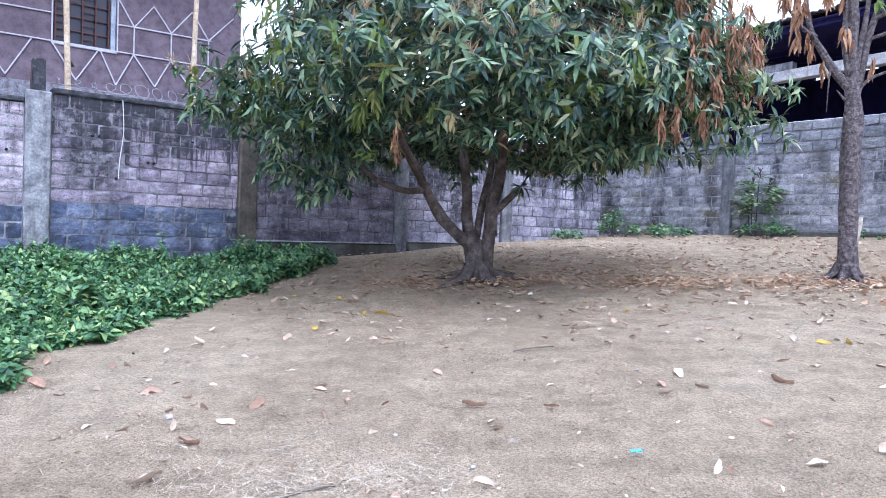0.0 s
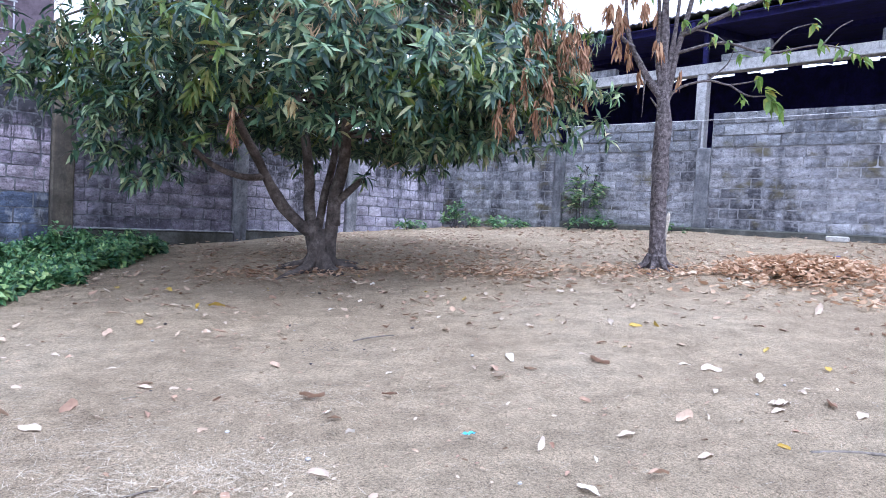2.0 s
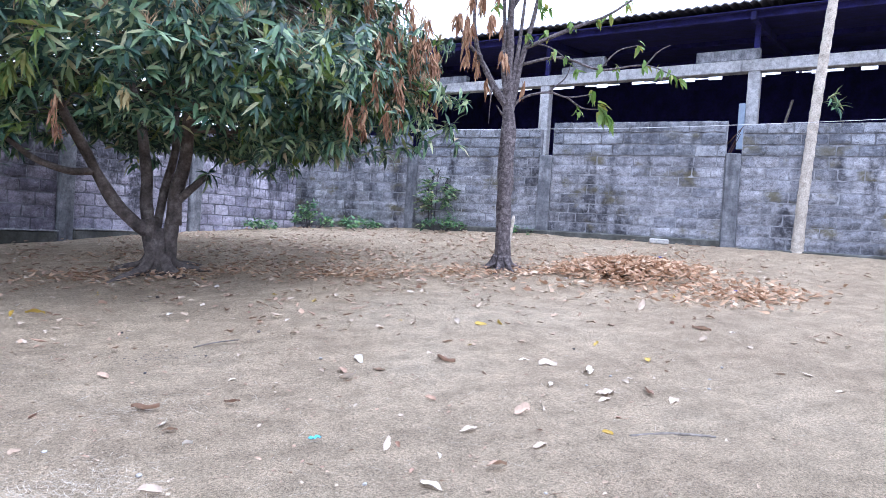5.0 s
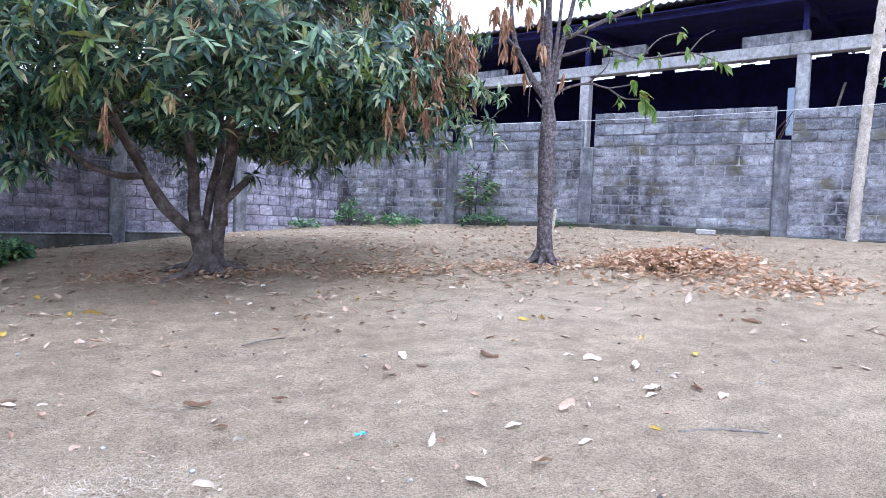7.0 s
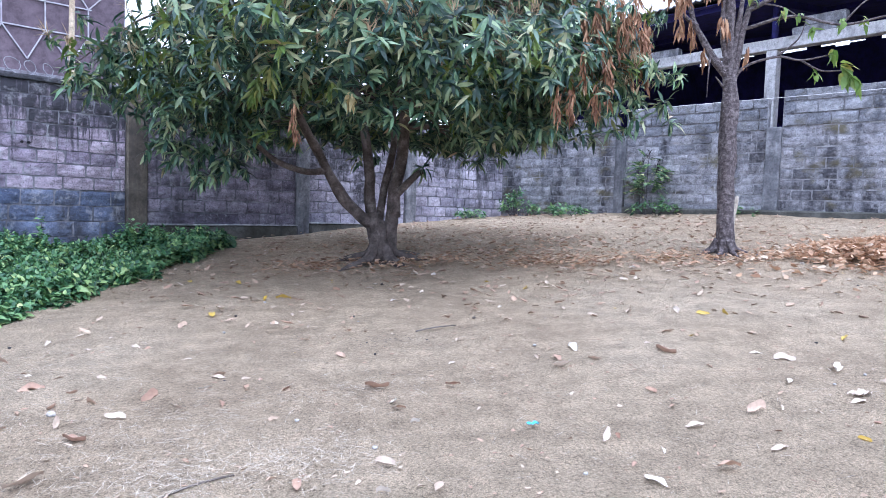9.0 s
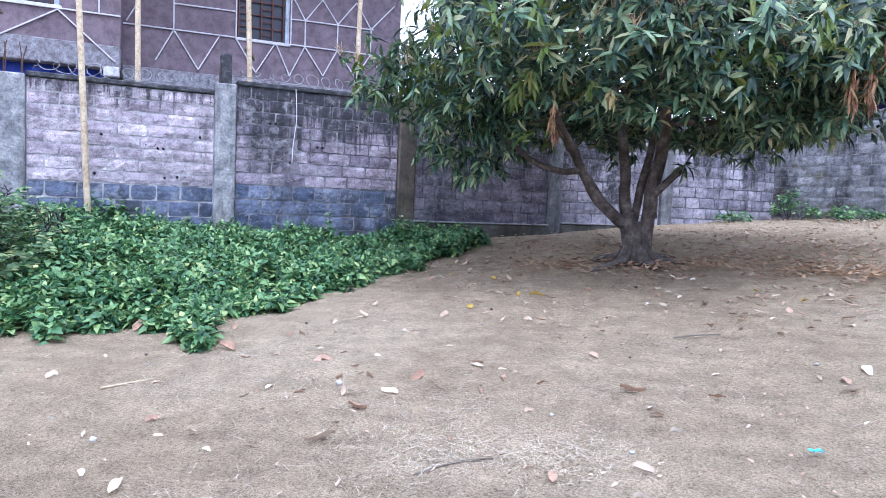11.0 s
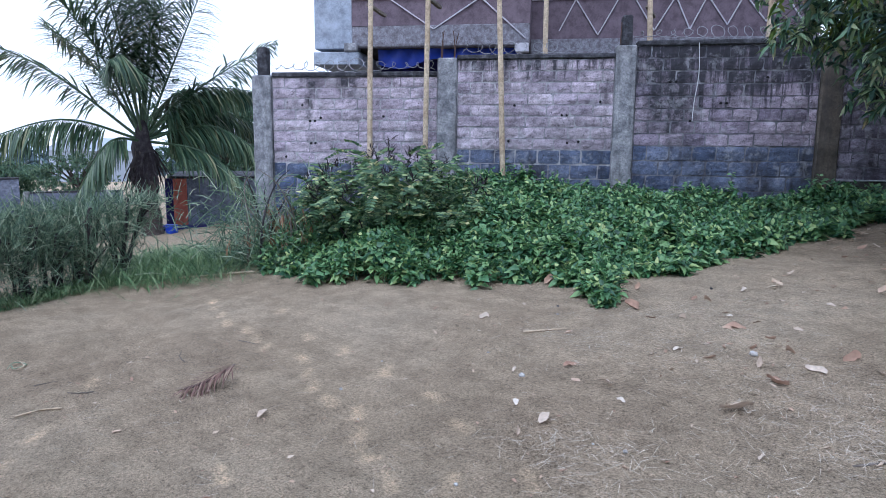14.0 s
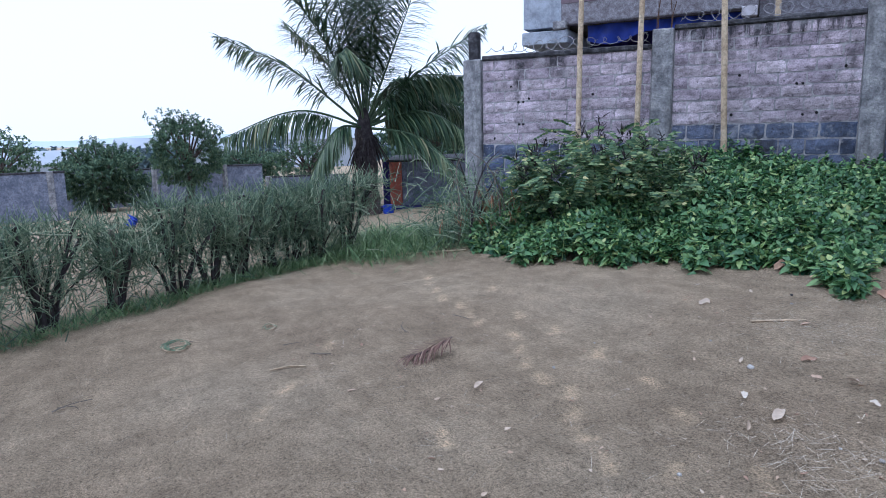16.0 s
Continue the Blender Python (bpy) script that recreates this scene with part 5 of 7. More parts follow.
def pale_trunk():
    bx, by = 10.05, 7.3
    bz = gz(bx, by)
    tree = empty("young_palm", Matrix.Translation((bx, by, bz)))
    tagged(tree, "slim leaning pale ringed trunk before the back wall", "tree")
    c = curve_points([(0, 0, -0.1), (0.03, -0.02, 0.9), (0.07, -0.05, 1.8), (0.11, -0.09, 2.7), (0.16, -0.14, 3.6), (0.24, -0.2, 4.8)], 22)
    rad = [0.088 * (1 - 0.15 * i / len(c)) + (0.03 * math.exp(-i / 4)) + 0.004 * math.sin(i * 1.15) for i in range(len(c))]
    part("trunk", Shape().tube(c, rad, 12, 0.06), BARK_PALE, tree, "", True)
    q = np.array([(0.24, -0.22, 2.55), (0.32, -0.28, 2.4), (0.24, -0.2, 4.8), (0.3, -0.24, 4.9)])
    leaf_mesh("leaves", [rosettes(q, np.tile([0.3, -0.3, 0.4], (4, 1)), 12, (0.15, 0.3), (0.03, 0.06), (30, 100), (0.2, 0.7))], MANGO_LEAF, tree)
    return tree


pale_trunk()


def coconut_palm():
    bx, by = -13.0, 4.69
    bz = gz(bx, by)
    palm = empty("coconut_palm", Matrix.Translation((bx, by, bz)))
    tagged(palm, "coconut palm with long arching fronds behind the hedge", "palm")
    hz = 1.63 - bz
    c = curve_points([(0.1, 0.05, -0.1), (0.05, 0, hz * 0.5), (0, 0, hz - 0.1)], 14)
    part("trunk", Shape().tube(c, [0.2 - 0.04 * i / len(c) + 0.01 * math.sin(i * 1.3) for i in range(len(c))], 12, 0.12), BARK, palm, "", True)
    part("leaf_sheath", Shape().tube(curve_points([(0, 0, hz - 1.05), (0, 0, hz - 0.3), (0, 0, hz + 0.4)], 4), [0.18, 0.21, 0.24, 0.24, 0.2, 0.18, 0.14, 0.11, 0.06], 10, 0.5), TWIG_DARK, palm, "dark fibrous leaf bases", True)
    ring = np.array([(0.15 * math.cos(k * 0.7), 0.15 * math.sin(k * 0.7), hz - 0.1 - 0.03 * (k % 9)) for k in range(27)])
    leaf_mesh("fibre_mass", [rosettes(ring, np.stack([ring[:, 0] * 2.5, ring[:, 1] * 2.5, np.full(27, -1.0)], 1), 4, (0.4, 0.85), (0.02, 0.05), (3, 28), (0.0, 0.25))], TWIG_DARK, palm, "dark hanging dead fibres")["kind"] = "stuff"
    side, toward = np.array([0.355, 0.935, 0]), np.array([0.935, -0.355, 0])
    # middle and tip of each frond: sideways, towards the yard, up; then how far its leaflets hang
    fronds = [((-1.45, 0.1, 1.2), (-2.8, 0.1, 1.8), 0.5), ((-1.3, 0.2, 0.36), (-2.75, 0.5, -0.15), 1.2), ((-0.7, -0.5, 1.3), (-1.6, -1.0, 2.2), 0.4), ((-0.47, -0.1, 1.65), (-0.95, -0.3, 3.1), 0.25), ((-0.06, 0.2, 1.9), (-0.25, 0.5, 3.6), 0.2), ((-0.25, 0.3, 1.7), (-0.65, 0.9, 3.2), 0.3), ((0.35, -0.1, 1.77), (0.6, -0.3, 3.3), 0.25), ((0.58, 0.2, 1.42), (1.2, 0.5, 2.95), 0.3),
              ((1.1, 0.2, 1.07), (2.45, 0.3, 1.95), 0.45), ((1.16, -0.3, 0.66), (2.5, -0.7, 0.25), 0.8), ((1.22, 0.3, 0.3), (2.4, 0.7, -0.45), 0.85), ((1.05, 0.6, -0.2), (1.9, 1.2, -1.0), 0.6), ((-0.58, 0.5, -0.05), (-1.15, 0.8, -1.1), 0.8), ((-0.2, 0.8, 1.35), (-0.4, 1.7, 1.25), 1.0), ((0.7, -0.8, 1.0), (1.75, -1.6, 0.85), 0.7), ((0.1, -0.2, 2.0), (0.1, -0.5, 3.7), 0.2), ((-0.3, -0.3, 1.9), (-0.5, -0.7, 3.5), 0.25), ((0.2, 0.2, 1.8), (0.35, 0.5, 3.4), 0.25), ((-0.6, 0.1, 1.5), (-1.4, 0.2, 2.7), 0.35), ((0.85, -0.5, 0.2), (1.75, -0.9, -0.8), 1.0), ((0.15, -0.6, 1.6), (0.3, -1.4, 2.7), 0.3), ((0.9, 0.1, 0.95), (2.1, 0.2, 1.0), 0.9), ((0.95, -0.6, 0.5), (2.1, -1.2, 0.0), 1.2)]
    for mid, tip, hang in fronds:
        w = lambda q: Vector(side * q[0] + toward * q[1] + np.array([0, 0, q[2] + hz]))
        out = np.array([tuple(q) for q in curve_points([(0, 0, hz + 0.02), w(mid), w(tip)], 9)])
        n = len(out)
        f = part("frond", Shape().tube([Vector(q) for q in out], taper(n, 0.03, 0.005), 5), PALM_LEAF, palm)
        pairs = 104
        grid = np.linspace(0, 1, n)
        u = np.repeat(np.linspace(0.24, 0.995, pairs), 2)
        m2 = len(u)
        base = np.stack([np.interp(u, grid, out[:, i]) for i in range(3)], 1)
        fwd = unit(np.stack([np.interp(np.minimum(u + 0.03, 1), grid, out[:, i]) - np.interp(u - 0.03, grid, out[:, i]) for i in range(3)], 1))
        sg = np.tile([1, -1], pairs)
        lat = unit(np.cross(fwd, np.where(np.abs(fwd[:, 2:3]) > 0.9, unit(toward)[None], np.array([[0, 0, 1.0]])))) * sg[:, None]
        roll = rng.uniform(-0.3, 1.1, m2)[:, None] * (1.2 - min(hang, 1.0))
        lat = lat * np.cos(roll) + np.cross(lat, fwd) * np.sin(roll) * sg[:, None]
        ld = lat * 0.66 + fwd * 0.6 + np.array([0, 0, -hang]) * rng.uniform(0.6, 1.2, (m2, 1)) + rng.normal(0, 0.1, (m2, 3))
        length = 0.62 * np.sin(np.clip(u * 1.03, 0, 1) * np.pi) ** 0.45 * rng.uniform(0.75, 1.1, m2) + 0.12
        leaf_mesh("leaflet_fringe", [leaf_verts(base, ld, np.tile([0, 0, 1.0], (m2, 1)), length, 0.038, 0.15 + 0.3 * rng.random(m2))], PALM_LEAF, f)["kind"] = "stuff"
    return palm


coconut_palm()


def leafy_tree(x, y, top, radius, name, label, count=900, thin=0.0, leaf=(0.10, 0.19), base=None, squash=0.8):
    bz = gz(x, y)
    tree = empty(name, Matrix.Translation((x, y, bz)))
    tagged(tree, label, "tree")
    h = top - bz
    cz = h - radius * squash
    pts = curve_points([(0, 0, -0.2), (0.1, 0.05, cz * 0.5), (0, 0, cz)], 4)
    part("trunk", Shape().tube(pts, taper(len(pts), 0.06 + radius * 0.06, 0.05), 8, 0.2), BARK, tree, "", True)
    seed = Vector((x, y, 3))
    tw = Shape()
    for k in range(14):
        a, e = k * 2.4, 0.2 + 0.07 * k
        q = Vector((math.cos(a) * math.cos(e), math.sin(a) * math.cos(e), math.sin(e) * squash)) * radius * 0.85 + Vector((0, 0, cz))
        c = curve_points([(0, 0, cz * 0.7), Vector((0, 0, cz * 0.75)).lerp(q, 0.5), q], 3)
        tw.tube(c, taper(len(c), 0.05, 0.012), 5, 0, False)
    part("limb_mass", tw, BARK, tree)["kind"] = "stuff"
    d = unit(rng.normal(0, 1, (count, 3)))
    lump = np.array([0.75 + 0.5 * noise.noise(Vector(q) * 2.3 + seed) + 0.2 * noise.noise(Vector(q) * 6 + seed) for q in d])
    if thin:
        d, lump = d[lump > 0.55 + thin], lump[lump > 0.55 + thin]
    p = d * (radius * lump * rng.uniform(0.6, 1.05, len(d)) ** 0.7)[:, None] * np.array([1, 1, squash]) + np.array([0, 0, cz])
    leaf_mesh("crown", [rosettes(p, d + np.array([0, 0, 0.4]), 11, leaf, (leaf[0] * 0.5, leaf[1] * 0.5), (30, 110), (0.1, 0.6), 0.2, OVAL_W)], FAR_LEAF, tree)["kind"] = "stuff"
    return tree


leafy_tree(-19.6, 9.6, 3.7, 2.4, "leafy_tree", "dense dark green tree behind the palm", 1300)
leafy_tree(-30.2, -0.1, 1.75, 2.2, "leafy_tree", "round dark green tree beyond the hedge", 2600, leaf=(0.08, 0.14), squash=0.75)
leafy_tree(-26.0, 2.7, 2.75, 1.5, "leafy_tree", "sparse light green tree beyond the hedge", 2600, 0.1, (0.06, 0.11), squash=1.1)
leafy_tree(-40.0, -4.6, 2.4, 2.2, "leafy_tree", "distant green tree beyond a wall", 700)
leafy_tree(-39.4, 7.4, 1.25, 2.6, "leafy_tree", "low rounded green tree behind a cement wall", 1600, leaf=(0.09, 0.16), squash=0.5)
leafy_tree(-29.0, 8.0, 1.6, 1.5, "leafy_tree", "small bluish green tree near the palm", 1100, 0.12, (0.07, 0.13))


# ---- low plants ----
def weeds():
    bed = empty("weed_bed", Matrix.Translation((-4.5, 6.0, gz(-4.5, 6.0))))
    tagged(bed, "thick bed of broad leaved green weeds below the wall", "weeds", kind="stuff")
    o = np.array(bed.matrix_basis.translation)
    fs = [-4.3, -3.95, -3.55, -2.95, -2.5, -1.96, -1.4, -0.5, 0.1, 0.3, 0.42, 0.69, 1.3, 2.0, 3.1, 4.25, 5.0]
    fo = [0.6, 1.75, 2.55, 3.15, 3.4, 3.5, 3.5, 3.8, 3.95, 4.75, 4.6, 3.86, 3.7, 3.2, 2.3, 1.45, 0.5]
    n = 7600
    s, t = rng.uniform(-4.3, 5.0, n), rng.uniform(0.05, 4.8, n)
    front = np.interp(s, fs, fo) + 0.12 * np.sin(s * 7) + 0.08 * np.sin(s * 17 + 1)
    ok = t < front
    s, t, front = s[ok], t[ok], front[ok]
    x = LN.x * (10 - t) + LU.x * s
    y = LN.y * (10 - t) + LU.y * s
    inner = np.clip((front - t) / 1.3, 0, 1)
    tall = np.interp(s, [-4.3, -3.2, -2.4, -1, 0.6, 1.6, 3, 5], [0.06, 0.22, 0.46, 0.58, 0.30, 0.15, 0.06, 0.03])
    lump = np.array([noise.noise(Vector((a * 1.3, b * 1.3, 0))) for a, b in zip(x, y)])
    h = 0.115 + tall * inner * (0.75 + 0.5 * np.clip(1 - t / 2.0, 0, 1)) + 0.22 * lump
    h = np.maximum(h, 0.09) * rng.uniform(0.72, 1.16, len(h))
    z = ground_z(x, y)
    top = np.stack([x, y, z + h], 1) - o
    stems = Shape()
    for a, b, c, e in zip(x[::3], y[::3], z[::3], h[::3]):
        stems.tube([(a - o[0], b - o[1], c - o[2] - 0.02), (a - o[0] + 0.02, b - o[1] + 0.01, c - o[2] + e)], [0.006, 0.004], 4, 0, False)
    part("stems", stems, SHRUB_LEAF, bed)["kind"] = "stuff"
    up = np.tile([0.05, -0.12, 1.0], (len(top), 1)) + rng.normal(0, 0.18, (len(top), 3))
    sets = [rosettes(top, up, 4, (0.04, 0.075), (0.03, 0.05), (25, 60), (0.0, 0.3), 0.0, OVAL_W, 0.7), rosettes(top - up * 0.05, up, 6, (0.065, 0.108), (0.048, 0.074), (58, 88), (0.2, 0.5), 0.08, OVAL_W, 0.75), rosettes(top - up * 0.12, up, 5, (0.072, 0.115), (0.052, 0.078), (65, 95), (0.25, 0.6), 0.15, OVAL_W, 0.75), rosettes(top - np.stack([0 * h, 0 * h, 0.6 * h], 1), up, 3, (0.08, 0.13), (0.05, 0.08), (60, 98), (0.2, 0.5), 0.12, OVAL_W, 0.6)]
    leaf_mesh("leaves", sets, WEED_LEAF, bed)["kind"] = "stuff"


weeds()


def compound_shrub(x, y, height, spread, count, label):
    bz = gz(x, y)
    bush = empty("shrub", Matrix.Translation((x, y, bz)))
    tagged(bush, label, "shrub")
    sets, dark = [], []
    for k in range(count):
        a, q = rng.uniform(0, 2 * np.pi), rng.uniform(0.1, 1) ** 0.7
        tip = Vector((math.cos(a) * spread * q, math.sin(a) * spread * q * 0.8, height * (1.05 - 0.45 * q * q) * rng.uniform(0.75, 1.1)))
        base = Vector((tip.x * 0.45, tip.y * 0.45, 0))
        c = curve_points([base, base.lerp(tip, 0.55) + Vector((0, 0, 0.1)), tip], 4)
        if k % 4 == 0:
            part("stem", Shape().tube(c, taper(len(c), 0.011, 0.004), 5, 0, False), TWIG_DARK, bush)
        for j in range(7):
            p = np.array(c[-1 - j % 6]) + rng.normal(0, 0.03, 3)
            fd = unit(np.array([math.cos(a + rng.normal(0, 0.9)), math.sin(a + rng.normal(0, 0.9)), rng.uniform(-0.5, 0.9)]))
            m = 7
            u = np.repeat(np.linspace(0.15, 1, m), 2)
            b = p + fd * (u * 0.25)[:, None] - np.array([0, 0, 0.06]) * (u * u)[:, None]
            lat = unit(np.cross(fd, [0, 0, 1.0]))
            ld = lat * np.tile([1, -1], m)[:, None] + fd * 0.35 + rng.normal(0, 0.08, (2 * m, 3))
            sets.append(leaf_verts(b, ld, np.tile([0.3, -0.4, 0.8], (2 * m, 1)) + rng.normal(0, 0.5, 3) + rng.normal(0, 0.2, (2 * m, 3)), 0.068, 0.036, 0.15, profile=OVAL_W))
        if k % 2 == 0:
            dark.append(rosettes(np.array([tip, tip + Vector((0.02, 0.01, 0.08))]), np.array([[0, 0, 1.0]] * 2), 9, (0.07, 0.14), (0.012, 0.02), (15, 75), (0, 0.2)))
    leaf_mesh("foliage", sets, SHRUB_LEAF, bush, "feathery compound leaves")["kind"] = "stuff"
    leaf_mesh("pod_mass", dark, TWIG_DARK, bush, "dark narrow seed pods")["kind"] = "stuff"
    return bush


compound_shrub(-6.4, 5.2, 1.2, 1.3, 96, "feathery leaved pale green shrub with dark seed pods among weeds")
compound_shrub(5.75, 12.3, 1.0, 0.45, 9, "thin light green shrub against the back wall")


def ground_bush(x, y, r, h, n, label):
    bz = gz(x, y)
    bush = empty("bush", Matrix.Translation((x, y, bz)))
    tagged(bush, label, "bush")
    a, q = rng.uniform(0, 2 * np.pi, n), np.sqrt(rng.uniform(0, 1, n))
    p = np.stack([np.cos(a) * q * r, np.sin(a) * q * r, h * (1 - 0.6 * q * q) * rng.uniform(0.4, 1.05, n)], 1)
    st = Shape()
    for k in p[::3]:
        st.tube([(k[0] * 0.4, k[1] * 0.4, -0.03), tuple(k)], [0.007, 0.003], 4, 0, False)
    part("stems", st, TWIG_DARK, bush)["kind"] = "stuff"
    leaf_mesh("foliage", [rosettes(p, np.tile([0, -0.1, 1.0], (n, 1)) + rng.normal(0, 0.35, (n, 3)), 7, (0.06, 0.12), (0.035, 0.06), (40, 100), (0.1, 0.5), 0.1, OVAL_W)], WEED_LEAF, bush)["kind"] = "stuff"


ground_bush(3.7, 14.2, 0.45, 0.55, 46, "small green bush in the wall corner")
ground_bush(4.5, 13.4, 0.55, 0.22, 46, "low green weeds at the back wall foot")
ground_bush(2.6, 13.9, 0.35, 0.2, 26, "low dry weeds near the wall corner")
ground_bush(5.9, 12.1, 0.5, 0.3, 40, "low green weeds below the back wall")
ground_bush(6.9, 10.9, 0.3, 0.12, 18, "small weeds at the footing of the back wall")
ground_bush(-3.1, 8.4, 0.2, 0.35, 14, "spiky tuft among the weeds")


def hedge_plant(k, x, y, height, spread):
    bz = gz(x, y)
    bush = empty("hedge_bush", Matrix.Translation((x, y, bz)))
    tagged(bush, "pencil stemmed green hedge bush on dark forked stems", "bush", "bushes of the hedge")
    ends = []
    count = 5 + k % 4
    for j in range(count):
        a = j * 6.28 / count + rng.uniform(-0.5, 0.5)
        out = spread * rng.uniform(0.35, 1.15)
        tip = Vector((math.cos(a) * out, math.sin(a) * out, height * rng.uniform(0.6, 1.08)))
        foot = rng.uniform(0.03, 0.12)
        c = curve_points([(math.cos(a) * foot, math.sin(a) * foot, -0.06), (tip.x * rng.uniform(0.15, 0.5), tip.y * rng.uniform(0.15, 0.5), height * 0.3), tip.lerp(Vector((tip.x * 0.6, tip.y * 0.6, tip.z)), 0.3) + Vector((rng.normal(0, 0.05), rng.normal(0, 0.05), -0.05)), tip], 4)
        part("stem", Shape().tube(c, taper(len(c), rng.uniform(0.018, 0.038), 0.007), 6, 0.4), TWIG_DARK, bush, "", True)
        fork = c[rng.integers(3, 8)]
        side = fork + Vector((rng.normal(0, 0.16), rng.normal(0, 0.16), rng.uniform(0.2, 0.45) * height))
        b = curve_points([fork, fork.lerp(side, 0.5) + Vector((0, 0, 0.03)), side], 4)
        part("stem", Shape().tube(b, taper(len(b), 0.012, 0.005), 5, 0.4), TWIG_DARK, bush, "", True)
        ends += [c[i] for i in range(6, len(c))] + b[2:]
    if k % 3 == 1:
        part("cut_stem", Shape().tube(curve_points([(0, 0, 0), (0.06, 0.04, height * 0.5), (0.13, 0.02, height * 0.98)], 4), taper(9, 0.035, 0.024), 7, 0.2), GREY_WOOD, bush, "thick cut stem", True)
    m = 1150
    e = np.array([tuple(q) for q in ends])
    src = e[rng.integers(0, len(e), m)] + rng.normal(0, 1, (m, 3)) * np.array([0.12, 0.12, 0.14])
    low = rng.random(m) < 0.05
    src[low] = np.stack([rng.normal(0, 0.28, low.sum()), rng.normal(0, 0.28, low.sum()), rng.uniform(0.02, 0.3, low.sum())], 1)
    src[:, 2] = np.clip(src[:, 2], 0.02, height * 1.0)
    d = unit(np.stack([rng.normal(0, 0.6, m), rng.normal(0, 0.6, m), rng.uniform(-0.25, 1.6, m)], 1))
    ln = rng.uniform(0.08, 0.26, m)
    s = unit(np.cross(d, rng.normal(0, 1, (m, 3))))
    t = np.cross(d, s)
    r0 = rng.uniform(0.003, 0.0055, m)[:, None]
    bend = rng.normal(0, 0.045, (m, 3))
    rings = []
    for u, w in ((0, 1.0), (0.55, 0.9), (1, 0.55)):
        mid = src + d * (ln * u)[:, None] + bend * u * u
        for i in range(3):
            an = 2 * math.pi * i / 3
            rings.append(mid + (s * math.cos(an) + t * math.sin(an)) * r0 * w)
    verts = np.stack(rings, 1).reshape(-1, 3)
    q = np.array([[3 * a + i, 3 * a + (i + 1) % 3, 3 * a + 3 + (i + 1) % 3, 3 * a + 3 + i] for a in range(2) for i in range(3)])
    quad_mesh("twig_mass", verts, (np.arange(m)[:, None, None] * 9 + q[None]).reshape(-1, 4), HEDGE_GREEN, bush, "thin leafless green twigs")["kind"] = "stuff"


HEDGE = [(-5.75, -2.6), (-6.15, -1.9), (-6.5, -1.25), (-6.78, -0.72), (-7.12, -0.15), (-7.4, 0.42), (-7.62, 0.8), (-7.85, 1.15), (-8.0, 1.55), (-8.1, 1.85), (-8.18, 2.2), (-8.22, 2.6)]
for k, (x, y) in enumerate(HEDGE):
    hedge_plant(k, x - 0.05, y, (0.88, 0.92, 0.78, 0.9, 0.82, 0.94, 0.8, 0.9, 0.76, 0.9, 0.82, 0.9)[k], 0.36)


def blades(name, x, y, h, label, mat, lean=0.5, width=0.006, flat=False):
    n = len(x)
    base = np.stack([x, y, ground_z(x, y) + (0.006 if flat else -0.01)], 1)
    o = base.mean(0)
    a = rng.uniform(0, 2 * np.pi, n)
    d = np.stack([np.cos(a), np.sin(a), rng.uniform(-0.02, 0.06, n) if flat else rng.uniform(0.3, 2.0, n)], 1)
    if flat:
        base[:, 2] += rng.uniform(0, 0.015, n)
    ob = leaf_mesh(name, [leaf_verts(base - o, d, np.tile([0, 0, 1.0], (n, 1)), h, width, -0.02 if flat else rng.uniform(0.1, 0.8, n), 0.1)], mat)
    ob.location = o
    return tagged(ob, label, "grass" if not flat else "straw", kind="stuff")


def along_hedge(n, lo, hi):
    k = rng.uniform(0, len(HEDGE) - 1.001, n)
    i = k.astype(int)
    H = np.array(HEDGE)
    p = H[i] + (H[i + 1] - H[i]) * (k - i)[:, None]
    w = rng.uniform(lo, hi, n)
    return p[:, 0] + w, p[:, 1] - 0.25 * w + rng.normal(0, 0.05, n)


x, y = along_hedge(5200, -0.25, 0.38)
blades("hedge_grass", x, y, rng.uniform(0.06, 0.22, len(x)), "tangled green grass and cut twigs along the hedge", GRASS, width=0.010)
x, y = rng.normal(-8.2, 0.42, 8000), rng.normal(3.2, 0.4, 8000)
blades("grass_tuft", x, y, rng.uniform(0.13, 0.4, len(x)), "clump of fine green grass at the end of the hedge", GRASS, width=0.010)
x, y = rng.normal(-7.75, 0.4, 1300), rng.normal(4.05, 0.3, 1300)
blades("dry_brush", x, y, rng.uniform(0.2, 0.5, len(x)), "dull green brush between the hedge and the wall", HEDGE_GREEN, width=0.007)


x, y = rng.normal(-6.4, 0.09, 46), rng.normal(7.2, 0.09, 46)
blades("tall_grass", x, y, rng.uniform(0.8, 1.25, 46), "arching blades of tall grass beside a pole", GRASS, width=0.022)
for gx, gy, gh in ((-4.3, 8.55, 0.75), (-3.75, 8.95, 0.62), (-2.9, 9.5, 0.5)):
    ground_bush(gx, gy, 0.16, gh, 15, "thin upright weed against the block wall")


